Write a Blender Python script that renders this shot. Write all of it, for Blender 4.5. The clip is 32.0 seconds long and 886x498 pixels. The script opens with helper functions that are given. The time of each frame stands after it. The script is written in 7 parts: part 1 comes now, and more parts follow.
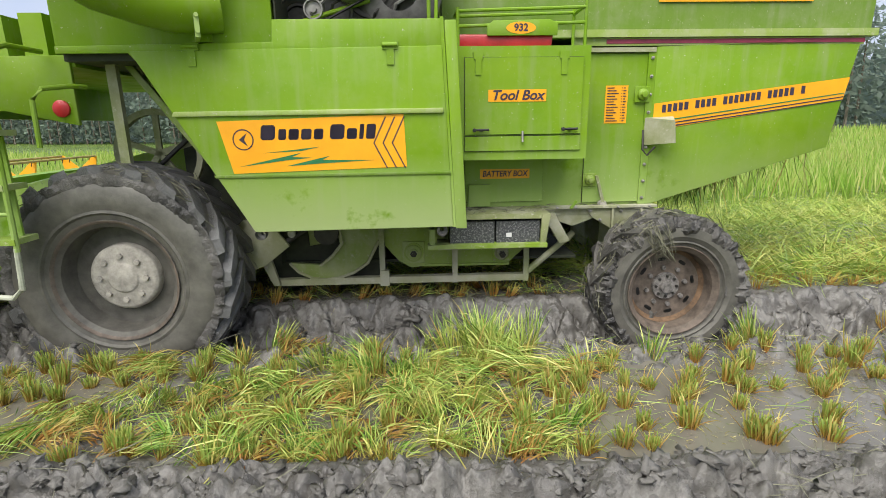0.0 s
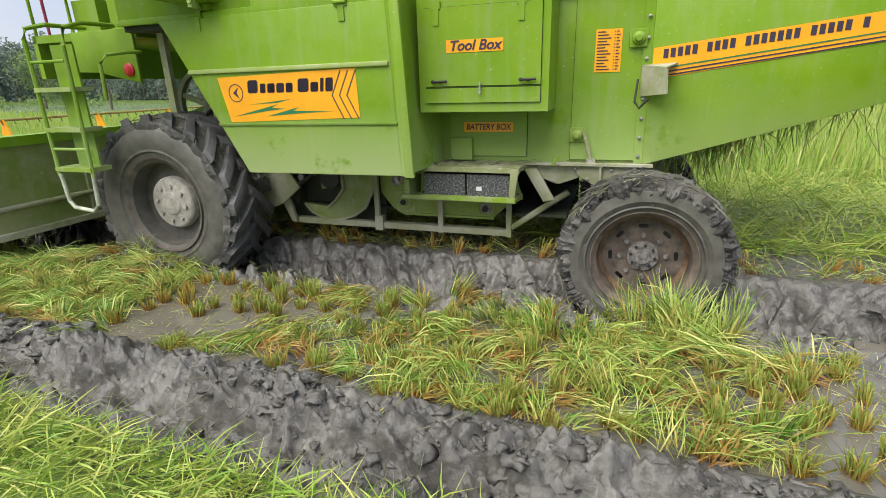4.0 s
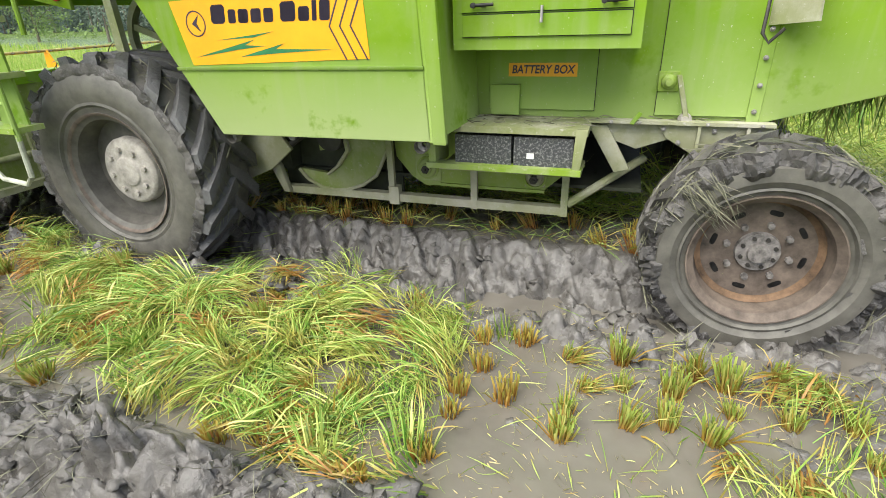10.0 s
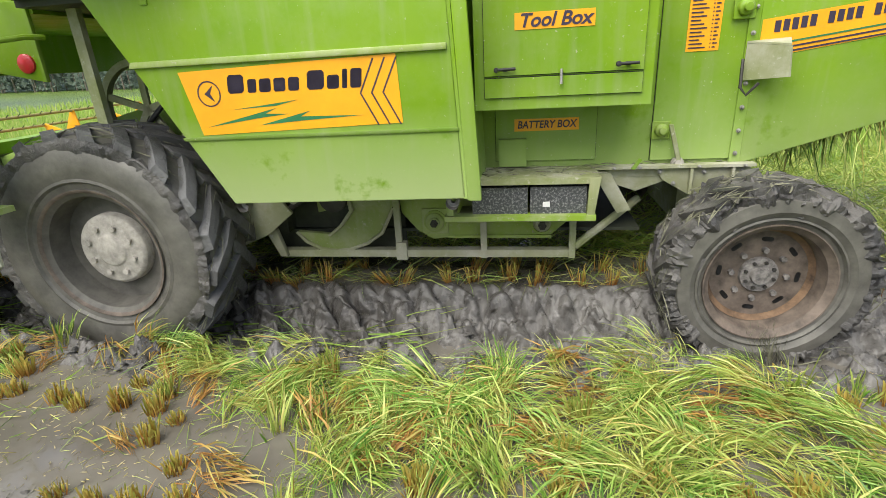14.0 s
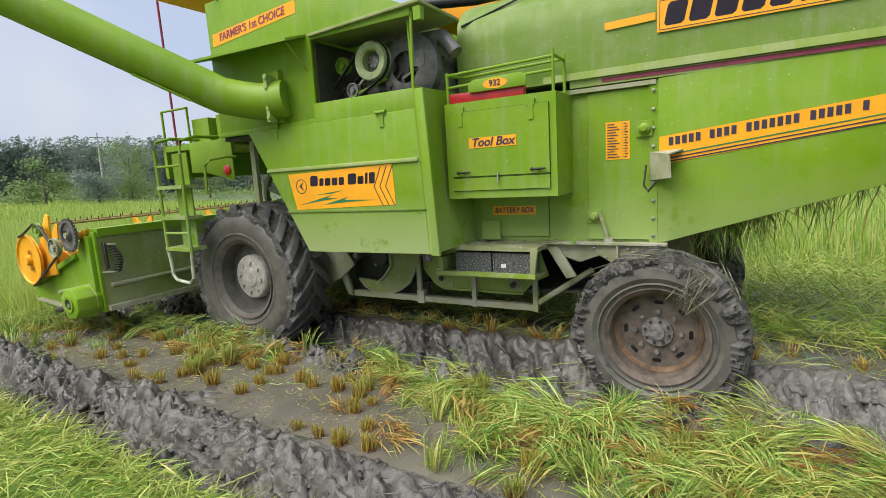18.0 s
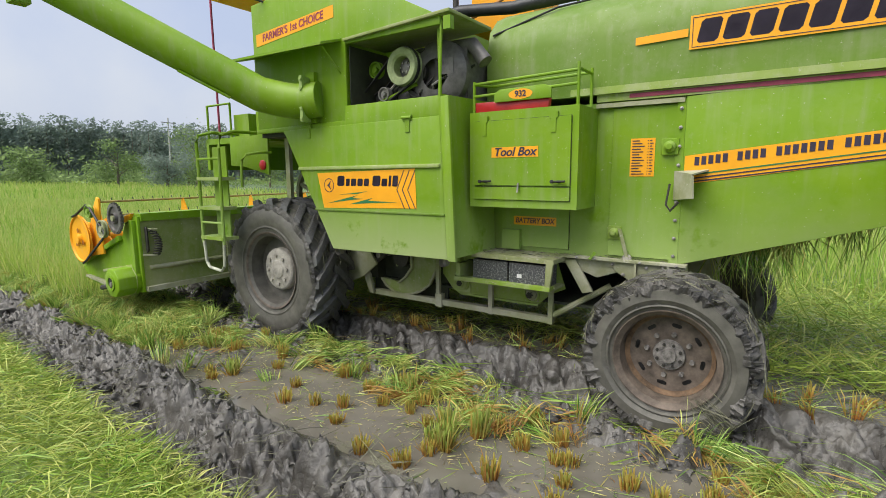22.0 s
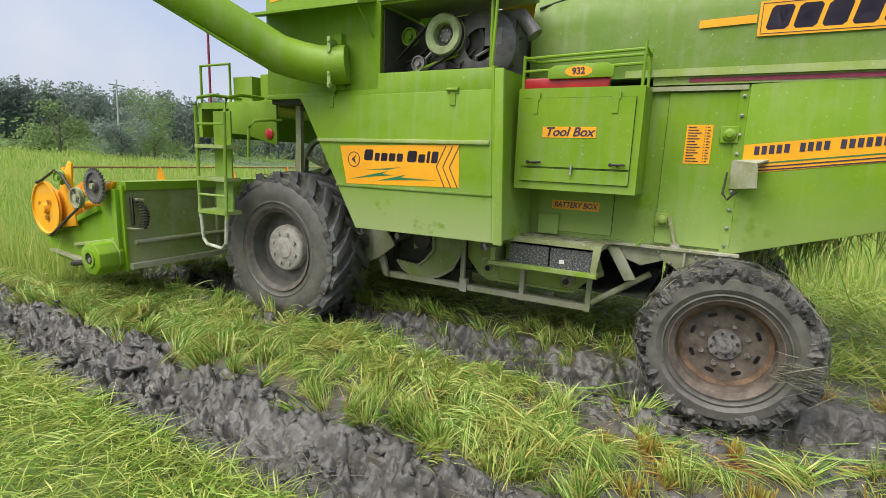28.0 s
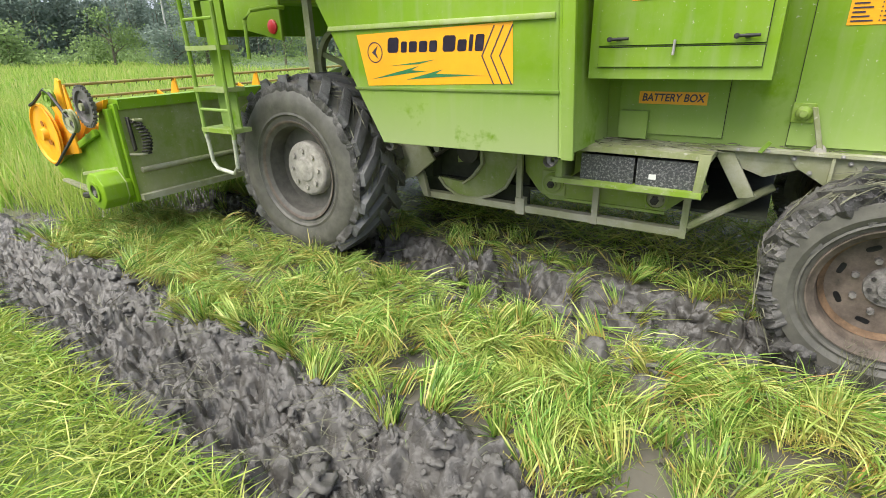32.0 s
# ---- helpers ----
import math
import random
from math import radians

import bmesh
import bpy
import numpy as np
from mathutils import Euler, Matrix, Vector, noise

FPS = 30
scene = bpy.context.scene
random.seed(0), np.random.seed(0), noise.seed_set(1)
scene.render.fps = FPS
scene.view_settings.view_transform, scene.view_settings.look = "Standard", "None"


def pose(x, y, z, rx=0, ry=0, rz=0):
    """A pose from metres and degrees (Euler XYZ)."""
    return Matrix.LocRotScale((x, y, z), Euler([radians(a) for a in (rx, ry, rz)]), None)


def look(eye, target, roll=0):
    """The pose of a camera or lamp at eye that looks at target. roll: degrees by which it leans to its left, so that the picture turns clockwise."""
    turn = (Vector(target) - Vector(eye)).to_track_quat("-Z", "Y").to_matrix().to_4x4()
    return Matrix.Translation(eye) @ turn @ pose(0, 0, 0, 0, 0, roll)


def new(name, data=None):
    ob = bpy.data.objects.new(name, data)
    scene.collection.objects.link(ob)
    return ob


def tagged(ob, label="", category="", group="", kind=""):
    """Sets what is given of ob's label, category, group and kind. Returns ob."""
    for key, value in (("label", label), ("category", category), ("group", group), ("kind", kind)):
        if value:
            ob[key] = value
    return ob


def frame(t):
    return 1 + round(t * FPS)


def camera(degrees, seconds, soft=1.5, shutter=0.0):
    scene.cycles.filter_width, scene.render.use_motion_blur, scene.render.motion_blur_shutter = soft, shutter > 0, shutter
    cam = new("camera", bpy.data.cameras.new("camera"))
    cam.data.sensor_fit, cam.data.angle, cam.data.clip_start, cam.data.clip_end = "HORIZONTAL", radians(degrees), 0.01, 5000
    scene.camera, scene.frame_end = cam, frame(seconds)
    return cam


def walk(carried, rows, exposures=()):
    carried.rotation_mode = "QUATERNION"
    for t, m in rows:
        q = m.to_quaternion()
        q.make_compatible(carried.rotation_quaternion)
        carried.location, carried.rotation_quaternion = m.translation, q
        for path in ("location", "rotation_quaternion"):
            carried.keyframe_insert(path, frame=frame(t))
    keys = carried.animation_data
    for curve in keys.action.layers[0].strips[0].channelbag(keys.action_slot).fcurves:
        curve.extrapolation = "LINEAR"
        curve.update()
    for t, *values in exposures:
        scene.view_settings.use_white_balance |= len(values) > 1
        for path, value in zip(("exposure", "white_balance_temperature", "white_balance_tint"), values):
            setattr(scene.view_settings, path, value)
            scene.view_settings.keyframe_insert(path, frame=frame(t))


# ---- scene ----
# how far the machine has driven, second by second, in metres
DRIVEN = [0.00, 0.42, 0.83, 1.19, 1.54, 1.87, 2.20, 2.54, 2.85, 3.18, 3.43, 3.73, 4.07, 4.38, 4.70, 5.05, 5.36, 5.59, 5.95, 6.50, 7.12, 7.72, 8.30, 8.96, 9.57, 10.14, 10.64, 11.23, 11.86, 12.51, 13.07, 13.69, 14.31]


def driven(t):
    return float(np.interp(t, range(33), DRIVEN))


cam = camera(83.02, 32.0, 0.8)
walk(cam, [
    (0.0, look((0.184, -3.012, 1.300), (0.172, -0.081, 0.663), -1.44)),
    (0.5, look((0.195, -3.035, 1.277), (0.209, -0.092, 0.696), -3.51)),
    (1.0, look((0.249, -3.031, 1.291), (0.155, -0.089, 0.713), -4.62)),
    (1.5, look((0.254, -3.037, 1.294), (-0.003, -0.103, 0.728), -4.48)),
    (2.0, look((0.243, -3.074, 1.265), (-0.400, -0.192, 0.736), -3.79)),
    (2.5, look((0.253, -3.103, 1.274), (-0.820, -0.349, 0.755), -3.51)),
    (3.0, look((0.222, -3.107, 1.294), (-1.045, -0.448, 0.727), -3.22)),
    (3.5, look((0.227, -3.057, 1.281), (-0.924, -0.379, 0.572), -2.90)),
    (5.5, look((-0.346, -2.325, 1.253), (-1.389, 0.236, 0.087), -0.26)),
    (6.0, look((-0.489, -2.243, 1.333), (-1.629, 0.220, 0.056), -0.67)),
    (6.5, look((-0.633, -2.112, 1.279), (-1.933, 0.255, -0.027), -1.78)),
    (7.0, look((-0.749, -2.179, 1.309), (-2.051, 0.184, -0.002), -0.26)),
    (7.5, look((-1.015, -2.178, 1.252), (-2.224, 0.262, -0.007), -0.30)),
    (8.0, look((-1.232, -2.264, 1.319), (-2.373, 0.168, -0.017), -0.02)),
    (8.5, look((-1.521, -2.149, 1.291), (-2.704, 0.267, -0.038), -1.72)),
    (9.0, look((-1.675, -2.168, 1.325), (-2.702, 0.349, 0.057), -0.59)),
    (9.5, look((-1.963, -2.214, 1.332), (-2.798, 0.390, 0.097), -0.43)),
    (10.0, look((-2.238, -2.117, 1.319), (-3.274, 0.428, 0.115), -2.14)),
    (10.5, look((-2.457, -2.151, 1.348), (-3.610, 0.354, 0.166), -1.20)),
    (11.0, look((-2.749, -2.164, 1.274), (-3.853, 0.396, 0.164), -1.78)),
    (11.5, look((-2.973, -2.163, 1.361), (-3.841, 0.469, 0.212), -1.17)),
    (12.0, look((-3.166, -2.109, 1.353), (-3.836, 0.588, 0.221), -0.56)),
    (12.5, look((-3.438, -2.207, 1.354), (-3.789, 0.572, 0.282), -0.85)),
    (13.0, look((-3.676, -2.315, 1.428), (-3.935, 0.489, 0.393), -1.25)),
    (13.5, look((-3.912, -2.294, 1.387), (-4.264, 0.522, 0.415), -3.31)),
    (14.0, look((-4.091, -2.302, 1.427), (-4.661, 0.476, 0.447), -3.61)),
    (14.5, look((-4.262, -2.351, 1.386), (-5.021, 0.404, 0.471), -4.34)),
    (15.0, look((-4.407, -2.491, 1.428), (-5.224, 0.284, 0.631), -4.24)),
    (15.5, look((-4.377, -2.602, 1.500), (-5.276, 0.217, 1.010), -3.47)),
    (17.5, look((-3.582, -2.971, 1.365), (-5.152, -0.425, 1.134), -3.29)),
    (18.0, look((-3.641, -2.994, 1.360), (-5.230, -0.476, 0.993), -3.13)),
    (18.5, look((-3.890, -3.002, 1.359), (-5.506, -0.503, 0.979), -3.19)),
    (19.0, look((-4.132, -3.006, 1.353), (-5.857, -0.578, 0.990), -3.25)),
    (19.5, look((-4.463, -2.928, 1.384), (-6.299, -0.578, 1.057), -3.42)),
    (20.0, look((-4.633, -2.983, 1.480), (-6.437, -0.592, 1.315), -1.51)),
    (20.5, look((-4.922, -3.125, 1.493), (-6.620, -0.652, 1.450), -0.97)),
    (21.0, look((-5.251, -3.179, 1.447), (-6.918, -0.689, 1.298), -0.37)),
    (21.5, look((-5.575, -3.010, 1.419), (-7.296, -0.566, 1.159), -0.79)),
    (22.0, look((-5.824, -2.930, 1.441), (-7.608, -0.545, 1.083), 0.07)),
    (22.5, look((-6.216, -2.972, 1.384), (-8.098, -0.681, 0.925), -0.86)),
    (23.0, look((-6.625, -3.000, 1.438), (-8.586, -0.773, 0.996), -0.48)),
    (23.5, look((-7.036, -2.899, 1.440), (-9.005, -0.672, 1.031), 1.17)),
    (24.0, look((-7.393, -2.962, 1.398), (-9.245, -0.632, 1.024), 2.29)),
    (24.5, look((-7.752, -3.118, 1.403), (-9.598, -0.790, 0.985), 2.91)),
    (26.5, look((-8.904, -3.174, 1.423), (-10.596, -0.736, 0.983), 2.64)),
    (27.0, look((-9.266, -3.099, 1.410), (-10.865, -0.600, 0.967), 2.53)),
    (27.5, look((-9.676, -3.121, 1.410), (-11.179, -0.562, 0.977), 2.46)),
    (28.0, look((-10.099, -3.159, 1.445), (-11.603, -0.602, 0.999), 2.54)),
    (28.5, look((-10.551, -3.167, 1.407), (-12.127, -0.649, 0.984), 1.52)),
    (29.0, look((-10.828, -3.044, 1.458), (-12.364, -0.528, 0.900), -0.11)),
    (29.5, look((-11.120, -2.762, 1.461), (-12.647, -0.232, 0.944), 0.31)),
    (30.0, look((-11.524, -2.708, 1.498), (-13.301, -0.364, 0.908), 1.27)),
    (30.5, look((-11.990, -2.618, 1.456), (-13.837, -0.382, 0.689), -0.06)),
    (31.0, look((-12.235, -2.616, 1.471), (-14.007, -0.366, 0.577), 0.70)),
    (31.5, look((-12.732, -2.636, 1.424), (-14.473, -0.419, 0.398), -0.04)),
    (32.0, look((-12.972, -2.471, 1.505), (-14.634, -0.204, 0.457), -1.23)),
], [(0, 0.62), (1, 0.68), (2, 0.58), (3, 0.42), (5.5, 0.9), (9, 1.07), (11, 1.03), (13, 0.77), (15, 0.78), (15.5, 0.72), (17.5, 0.43), (19, 0.47), (20.5, 0.27), (22, 0.41), (24, 0.47), (28, 0.45), (29, 0.40), (30, 0.54), (31, 0.56), (32, 0.88)])

# ---- light ----
world = bpy.data.worlds.new("overcast_sky")
scene.world = world
world.use_nodes = True
wn, wl = world.node_tree.nodes, world.node_tree.links
wn.clear()
sky = wn.new("ShaderNodeTexSky")
sky.sky_type, sky.sun_disc = "NISHITA", False
sky.sun_elevation, sky.sun_rotation = radians(57), radians(200)
sky.air_density, sky.dust_density, sky.ozone_density = 1.0, 6.0, 1.0
veil = wn.new("ShaderNodeMixRGB")
veil.inputs[0].default_value = 0.75
bg = wn.new("ShaderNodeBackground")
bg.inputs[1].default_value = 0.1
wo = wn.new("ShaderNodeOutputWorld")
cloud_at = wn.new("ShaderNodeTexCoord")
cloud = wn.new("ShaderNodeTexNoise")
cloud.inputs["Scale"].default_value, cloud.inputs["Detail"].default_value = 2.4, 6
shade = wn.new("ShaderNodeValToRGB")
shade.color_ramp.elements[0].position, shade.color_ramp.elements[0].color = 0.40, (4.7, 5.4, 7.1, 1)
shade.color_ramp.elements[1].position, shade.color_ramp.elements[1].color = 0.66, (6.4, 6.7, 7.3, 1)
wl.new(cloud_at.outputs["Generated"], cloud.inputs["Vector"])
wl.new(cloud.outputs["Fac"], shade.inputs[0])
wl.new(shade.outputs[0], veil.inputs[2])
wl.new(sky.outputs[0], veil.inputs[1])
wl.new(veil.outputs[0], bg.inputs[0])
wl.new(bg.outputs[0], wo.inputs[0])
sun = new("sun", bpy.data.lights.new("sun", "SUN"))
sun.data.energy, sun.data.angle, sun.data.color = 3.55, radians(60), (1.0, 0.96, 0.88)
sun.matrix_world = look((0, 0, 0), (-math.sin(radians(200)) * 0.545, -math.cos(radians(200)) * 0.545, -0.84))


# ---- materials ----
def material(name, build):
    m = bpy.data.materials.new(name)
    m.use_nodes = True
    nodes, links = m.node_tree.nodes, m.node_tree.links
    build(nodes, links, nodes["Principled BSDF"])
    return m


def noise_at(nodes, links, scale, detail=5.0, rough=0.6, coord="Object"):
    co = nodes.new("ShaderNodeTexCoord")
    n = nodes.new("ShaderNodeTexNoise")
    n.inputs["Scale"].default_value, n.inputs["Detail"].default_value, n.inputs["Roughness"].default_value = scale, detail, rough
    links.new(co.outputs[coord], n.inputs["Vector"])
    return n.outputs["Fac"]


def ramp(nodes, links, fac, stops):
    r = nodes.new("ShaderNodeValToRGB")
    while len(r.color_ramp.elements) < len(stops):
        r.color_ramp.elements.new(0.5)
    for e, (p, c) in zip(r.color_ramp.elements, stops):
        e.position, e.color = p, (*c, 1)
    links.new(fac, r.inputs[0])
    return r.outputs[0]


def mix(nodes, links, fac, a, b, mode="MIX"):
    m = nodes.new("ShaderNodeMixRGB")
    m.blend_type = mode
    for sock, v in ((m.inputs[0], fac), (m.inputs[1], a), (m.inputs[2], b)):
        if isinstance(v, (int, float)):
            sock.default_value = v
        elif isinstance(v, tuple):
            sock.default_value = (*v, 1)
        else:
            links.new(v, sock)
    return m.outputs[0]


def bump(nodes, links, bsdf, height, strength, distance):
    b = nodes.new("ShaderNodeBump")
    b.inputs["Strength"].default_value, b.inputs["Distance"].default_value = strength, distance
    links.new(height, b.inputs["Height"])
    links.new(b.outputs[0], bsdf.inputs["Normal"])


def paint(name, colour, pale, dust=0.5, rough=0.38, dirt=(0.33, 0.32, 0.25), splash=None):
    """Weathered enamel: faded patches, splashes of dried mud and scratches."""
    def build(nodes, links, b):
        fade = ramp(nodes, links, noise_at(nodes, links, 1.6, 4, 0.55), [(0.38, (0, 0, 0)), (0.68, (1, 1, 1))])
        c = mix(nodes, links, fade, colour, pale)
        spots = ramp(nodes, links, noise_at(nodes, links, 26, 6, 0.7), [(0.60, (0, 0, 0)), (0.72, (1, 1, 1))])
        c = mix(nodes, links, mix(nodes, links, 1.0, spots, (dust, dust, dust), "MULTIPLY"), c, dirt)
        film = ramp(nodes, links, noise_at(nodes, links, 4.5, 8, 0.7), [(0.45, (0, 0, 0)), (0.85, (dust, dust, dust))])
        c = mix(nodes, links, film, c, dirt)
        streak = nodes.new("ShaderNodeMapping")
        streak.inputs["Scale"].default_value = (14, 14, 1.3)
        co = nodes.new("ShaderNodeTexCoord")
        links.new(co.outputs["Object"], streak.inputs[0])
        sn = nodes.new("ShaderNodeTexNoise")
        sn.inputs["Scale"].default_value, sn.inputs["Detail"].default_value = 1.0, 5
        links.new(streak.outputs[0], sn.inputs[0])
        c = mix(nodes, links, ramp(nodes, links, sn.outputs["Fac"], [(0.52, (0,) * 3), (0.8, (0.25,) * 3)]), c, dirt)
        chips = ramp(nodes, links, noise_at(nodes, links, 60, 3, 0.5), [(0.70, (0,) * 3), (0.74, (0.7,) * 3)])
        c = mix(nodes, links, chips, c, (0.42, 0.42, 0.33))
        if splash:
            sep = nodes.new("ShaderNodeSeparateXYZ")
            links.new(co.outputs["Object"], sep.inputs[0])
            mr = nodes.new("ShaderNodeMapRange")
            mr.inputs[1].default_value, mr.inputs[2].default_value, mr.inputs[4].default_value = splash[1], splash[0], splash[2]
            links.new(sep.outputs[2], mr.inputs[0])
            cloud = ramp(nodes, links, noise_at(nodes, links, 3.6, 5, 0.6), [(0.34, (0.0,) * 3), (0.43, (1,) * 3)])
            c = mix(nodes, links, mix(nodes, links, 1.0, mr.outputs[0], cloud, "MULTIPLY"), c, (0.43, 0.52, 0.24))
        links.new(c, b.inputs["Base Color"])
        b.inputs["Specular IOR Level"].default_value = 0.32
        r = ramp(nodes, links, noise_at(nodes, links, 7, 5), [(0.3, (rough,) * 3), (0.75, (min(1, rough + 0.3),) * 3)])
        links.new(r, b.inputs["Roughness"])
        bump(nodes, links, b, noise_at(nodes, links, 3.0, 3), 0.25, 0.012)
    return material(name, build)


def plain(name, colour, rough=0.5, metal=0.0, vary=0.35, scale=12.0, depth=0.003):
    def build(nodes, links, b):
        n = noise_at(nodes, links, scale, 6, 0.65)
        lo, hi = tuple(v * (1 - vary) for v in colour), tuple(min(1, v * (1 + vary)) for v in colour)
        links.new(ramp(nodes, links, n, [(0.3, lo), (0.7, hi)]), b.inputs["Base Color"])
        b.inputs["Roughness"].default_value, b.inputs["Metallic"].default_value = rough, metal
        bump(nodes, links, b, n, 0.5, depth)
    return material(name, build)


def mud_look(name, dry, wet, scale=9.0):
    def build(nodes, links, b):
        big = noise_at(nodes, links, scale * 0.25, 4)
        fine = noise_at(nodes, links, scale * 3, 8, 0.65)
        c = mix(nodes, links, ramp(nodes, links, big, [(0.35, (0, 0, 0)), (0.62, (1, 1, 1))]), wet, dry)
        c = mix(nodes, links, ramp(nodes, links, fine, [(0.3, (0.35,) * 3), (0.75, (0, 0, 0))]), c, tuple(v * 0.45 for v in wet))
        links.new(c, b.inputs["Base Color"])
        links.new(ramp(nodes, links, big, [(0.35, (0.28,) * 3), (0.65, (0.62,) * 3)]), b.inputs["Roughness"])
        bump(nodes, links, b, fine, 0.7, 0.02)
    return material(name, build)


PANEL = paint("mud_filmed_green_enamel", (0.142, 0.272, 0.003), (0.185, 0.315, 0.008), 0.2, splash=(0.60, 1.15, 1.0))
GREEN = paint("green_enamel", (0.142, 0.272, 0.003), (0.185, 0.315, 0.008), 0.2, splash=(0.55, 1.25, 0.55))
BRIGHT = paint("bright_green_enamel", (0.150, 0.30, 0.003), (0.20, 0.35, 0.012), 0.2)
GREEN_LOW = paint("muddy_green_enamel", (0.20, 0.31, 0.03), (0.32, 0.39, 0.13), 0.85, dirt=(0.45, 0.43, 0.35))
# dusty green enamel, darkened to put the upper hood's dimmer light into colour
SHADED_GREEN = paint("shade_dulled_green_enamel", (0.102, 0.190, 0.011), (0.14, 0.225, 0.030), 0.35)
BACKSHEET = paint("muddy_dark_green_sheet", (0.20, 0.27, 0.06), (0.30, 0.33, 0.14), 0.75, 0.6, (0.42, 0.40, 0.33))
GREY_GREEN = paint("mud_caked_green_steel", (0.22, 0.25, 0.10), (0.36, 0.35, 0.26), 0.95, 0.7, (0.50, 0.48, 0.42))
SHOE = paint("mud_specked_green_sheet", (0.20, 0.31, 0.03), (0.28, 0.36, 0.09), 0.6, 0.5, (0.40, 0.38, 0.30))
ORANGE = paint("amber_enamel", (0.84, 0.36, 0.006), (0.86, 0.42, 0.015), 0.12)
STICKER = plain("orange_vinyl", (0.82, 0.36, 0.007), 0.35, vary=0.08, scale=5, depth=0.0)
INK = plain("dark_vinyl", (0.035, 0.025, 0.05), 0.4, vary=0.2, depth=0.0)
DARKGREEN_INK = plain("green_vinyl", (0.02, 0.16, 0.06), 0.4, vary=0.2, depth=0.0)
RED = plain("red_plastic", (0.42, 0.02, 0.025), 0.3, vary=0.25, scale=6, depth=0.0)
MAROON = plain("faded_red_stripe", (0.26, 0.03, 0.07), 0.45, vary=0.3, depth=0.0)
STEEL = plain("dull_steel", (0.30, 0.29, 0.27), 0.5, 0.6)
IRON = plain("dark_iron", (0.05, 0.047, 0.043), 0.55, 0.4)
ENGINE = plain("engine_grey", (0.14, 0.133, 0.13), 0.5, 0.3, 0.4)
BLACK = plain("black_rubber", (0.02, 0.02, 0.02), 0.6)
BATTERY = material("dusty_black_case", lambda nodes, links, b: (
    links.new(mix(nodes, links, ramp(nodes, links, noise_at(nodes, links, 70, 7, 0.75), [(0.50, (0,) * 3), (0.66, (0.8,) * 3)]), (0.045, 0.047, 0.052), (0.42, 0.42, 0.42)), b.inputs["Base Color"])))
RUST = plain("rust_brown_rim", (0.115, 0.091, 0.072), 0.75, 0.0, 0.6, 9, 0.006)
RUSTRING = plain("orange_rust", (0.140, 0.086, 0.048), 0.8, 0.0, 0.8, 7)
HUBMUD = plain("pale_dried_mud", (0.36, 0.34, 0.30), 0.85, 0, 0.35, 18, 0.006)
SIDEWALL = plain("mud_filmed_rubber", (0.104, 0.100, 0.086), 0.5, 0, 0.34, 11, 0.008)
FRONTRIM = plain("muddy_dark_rim", (0.095, 0.090, 0.078), 0.6, 0.0, 0.4, 9, 0.006)
LUG = mud_look("wet_lug_rubber", (0.150, 0.152, 0.152), (0.070, 0.070, 0.070), 10)
TREAD = mud_look("muddy_tread_rubber", (0.150, 0.143, 0.132), (0.034, 0.033, 0.033), 14)
MUD = mud_look("wet_grey_clay", (0.158, 0.152, 0.140), (0.072, 0.068, 0.062), 8)
PIPE = plain("black_pipe", (0.03, 0.032, 0.036), 0.45, 0.3)
# near-black colour stands for the shade in gaps, bays and the underside
DARK = plain("recess_shade_black", (0.03, 0.035, 0.02), 0.7)


def straw_look(name, stops, base, tip, reach=0.45, patch=None, thin=0.22):
    """Blades: one tint each, with a browner foot and a paler tip."""
    def build(nodes, links, b):
        g = nodes.new("ShaderNodeNewGeometry")
        c = ramp(nodes, links, g.outputs["Random Per Island"], stops)
        a = nodes.new("ShaderNodeAttribute")
        a.attribute_name = "along"
        if patch:
            area = ramp(nodes, links, noise_at(nodes, links, patch[0], 3, 0.6), [(0.46, (0,) * 3), (0.62, (0.8,) * 3)])
            c = mix(nodes, links, area, c, mix(nodes, links, 0.4, c, patch[1]))
        foot = ramp(nodes, links, a.outputs["Fac"], [(0.0, (0.95,) * 3), (reach, (0, 0, 0))])
        c = mix(nodes, links, foot, c, base)
        end = ramp(nodes, links, a.outputs["Fac"], [(0.6, (0,) * 3), (1.0, (0.5,) * 3)])
        c = mix(nodes, links, end, c, tip)
        links.new(c, b.inputs["Base Color"])
        b.inputs["Roughness"].default_value = 0.5
        b.inputs["Subsurface Weight"].default_value = 0.0
        t = nodes.new("ShaderNodeBsdfTranslucent")
        links.new(c, t.inputs[0])
        ms = nodes.new("ShaderNodeMixShader")
        ms.inputs[0].default_value = thin
        out = nodes["Material Output"]
        links.new(b.outputs[0], ms.inputs[1])
        links.new(t.outputs[0], ms.inputs[2])
        links.new(ms.outputs[0], out.inputs[0])
    return material(name, build)


STUBBLE = straw_look("rice_stubble", [(0.0, (0.18, 0.24, 0.03)), (0.2, (0.34, 0.32, 0.05)), (0.55, (0.50, 0.33, 0.07)), (0.85, (0.46, 0.24, 0.045)), (1.0, (0.22, 0.09, 0.03))], (0.25, 0.085, 0.016), (0.40, 0.44, 0.10), 0.85, (5.0, (0.45, 0.24, 0.05)))
STUBBLE_GREEN = straw_look("fresh_rice_stubble", [(0.0, (0.08, 0.20, 0.018)), (0.35, (0.22, 0.35, 0.05)), (0.65, (0.42, 0.46, 0.12)), (0.85, (0.54, 0.46, 0.15)), (1.0, (0.48, 0.30, 0.07))], (0.36, 0.135, 0.022), (0.36, 0.46, 0.11), 0.9, (5.0, (0.45, 0.28, 0.06)))
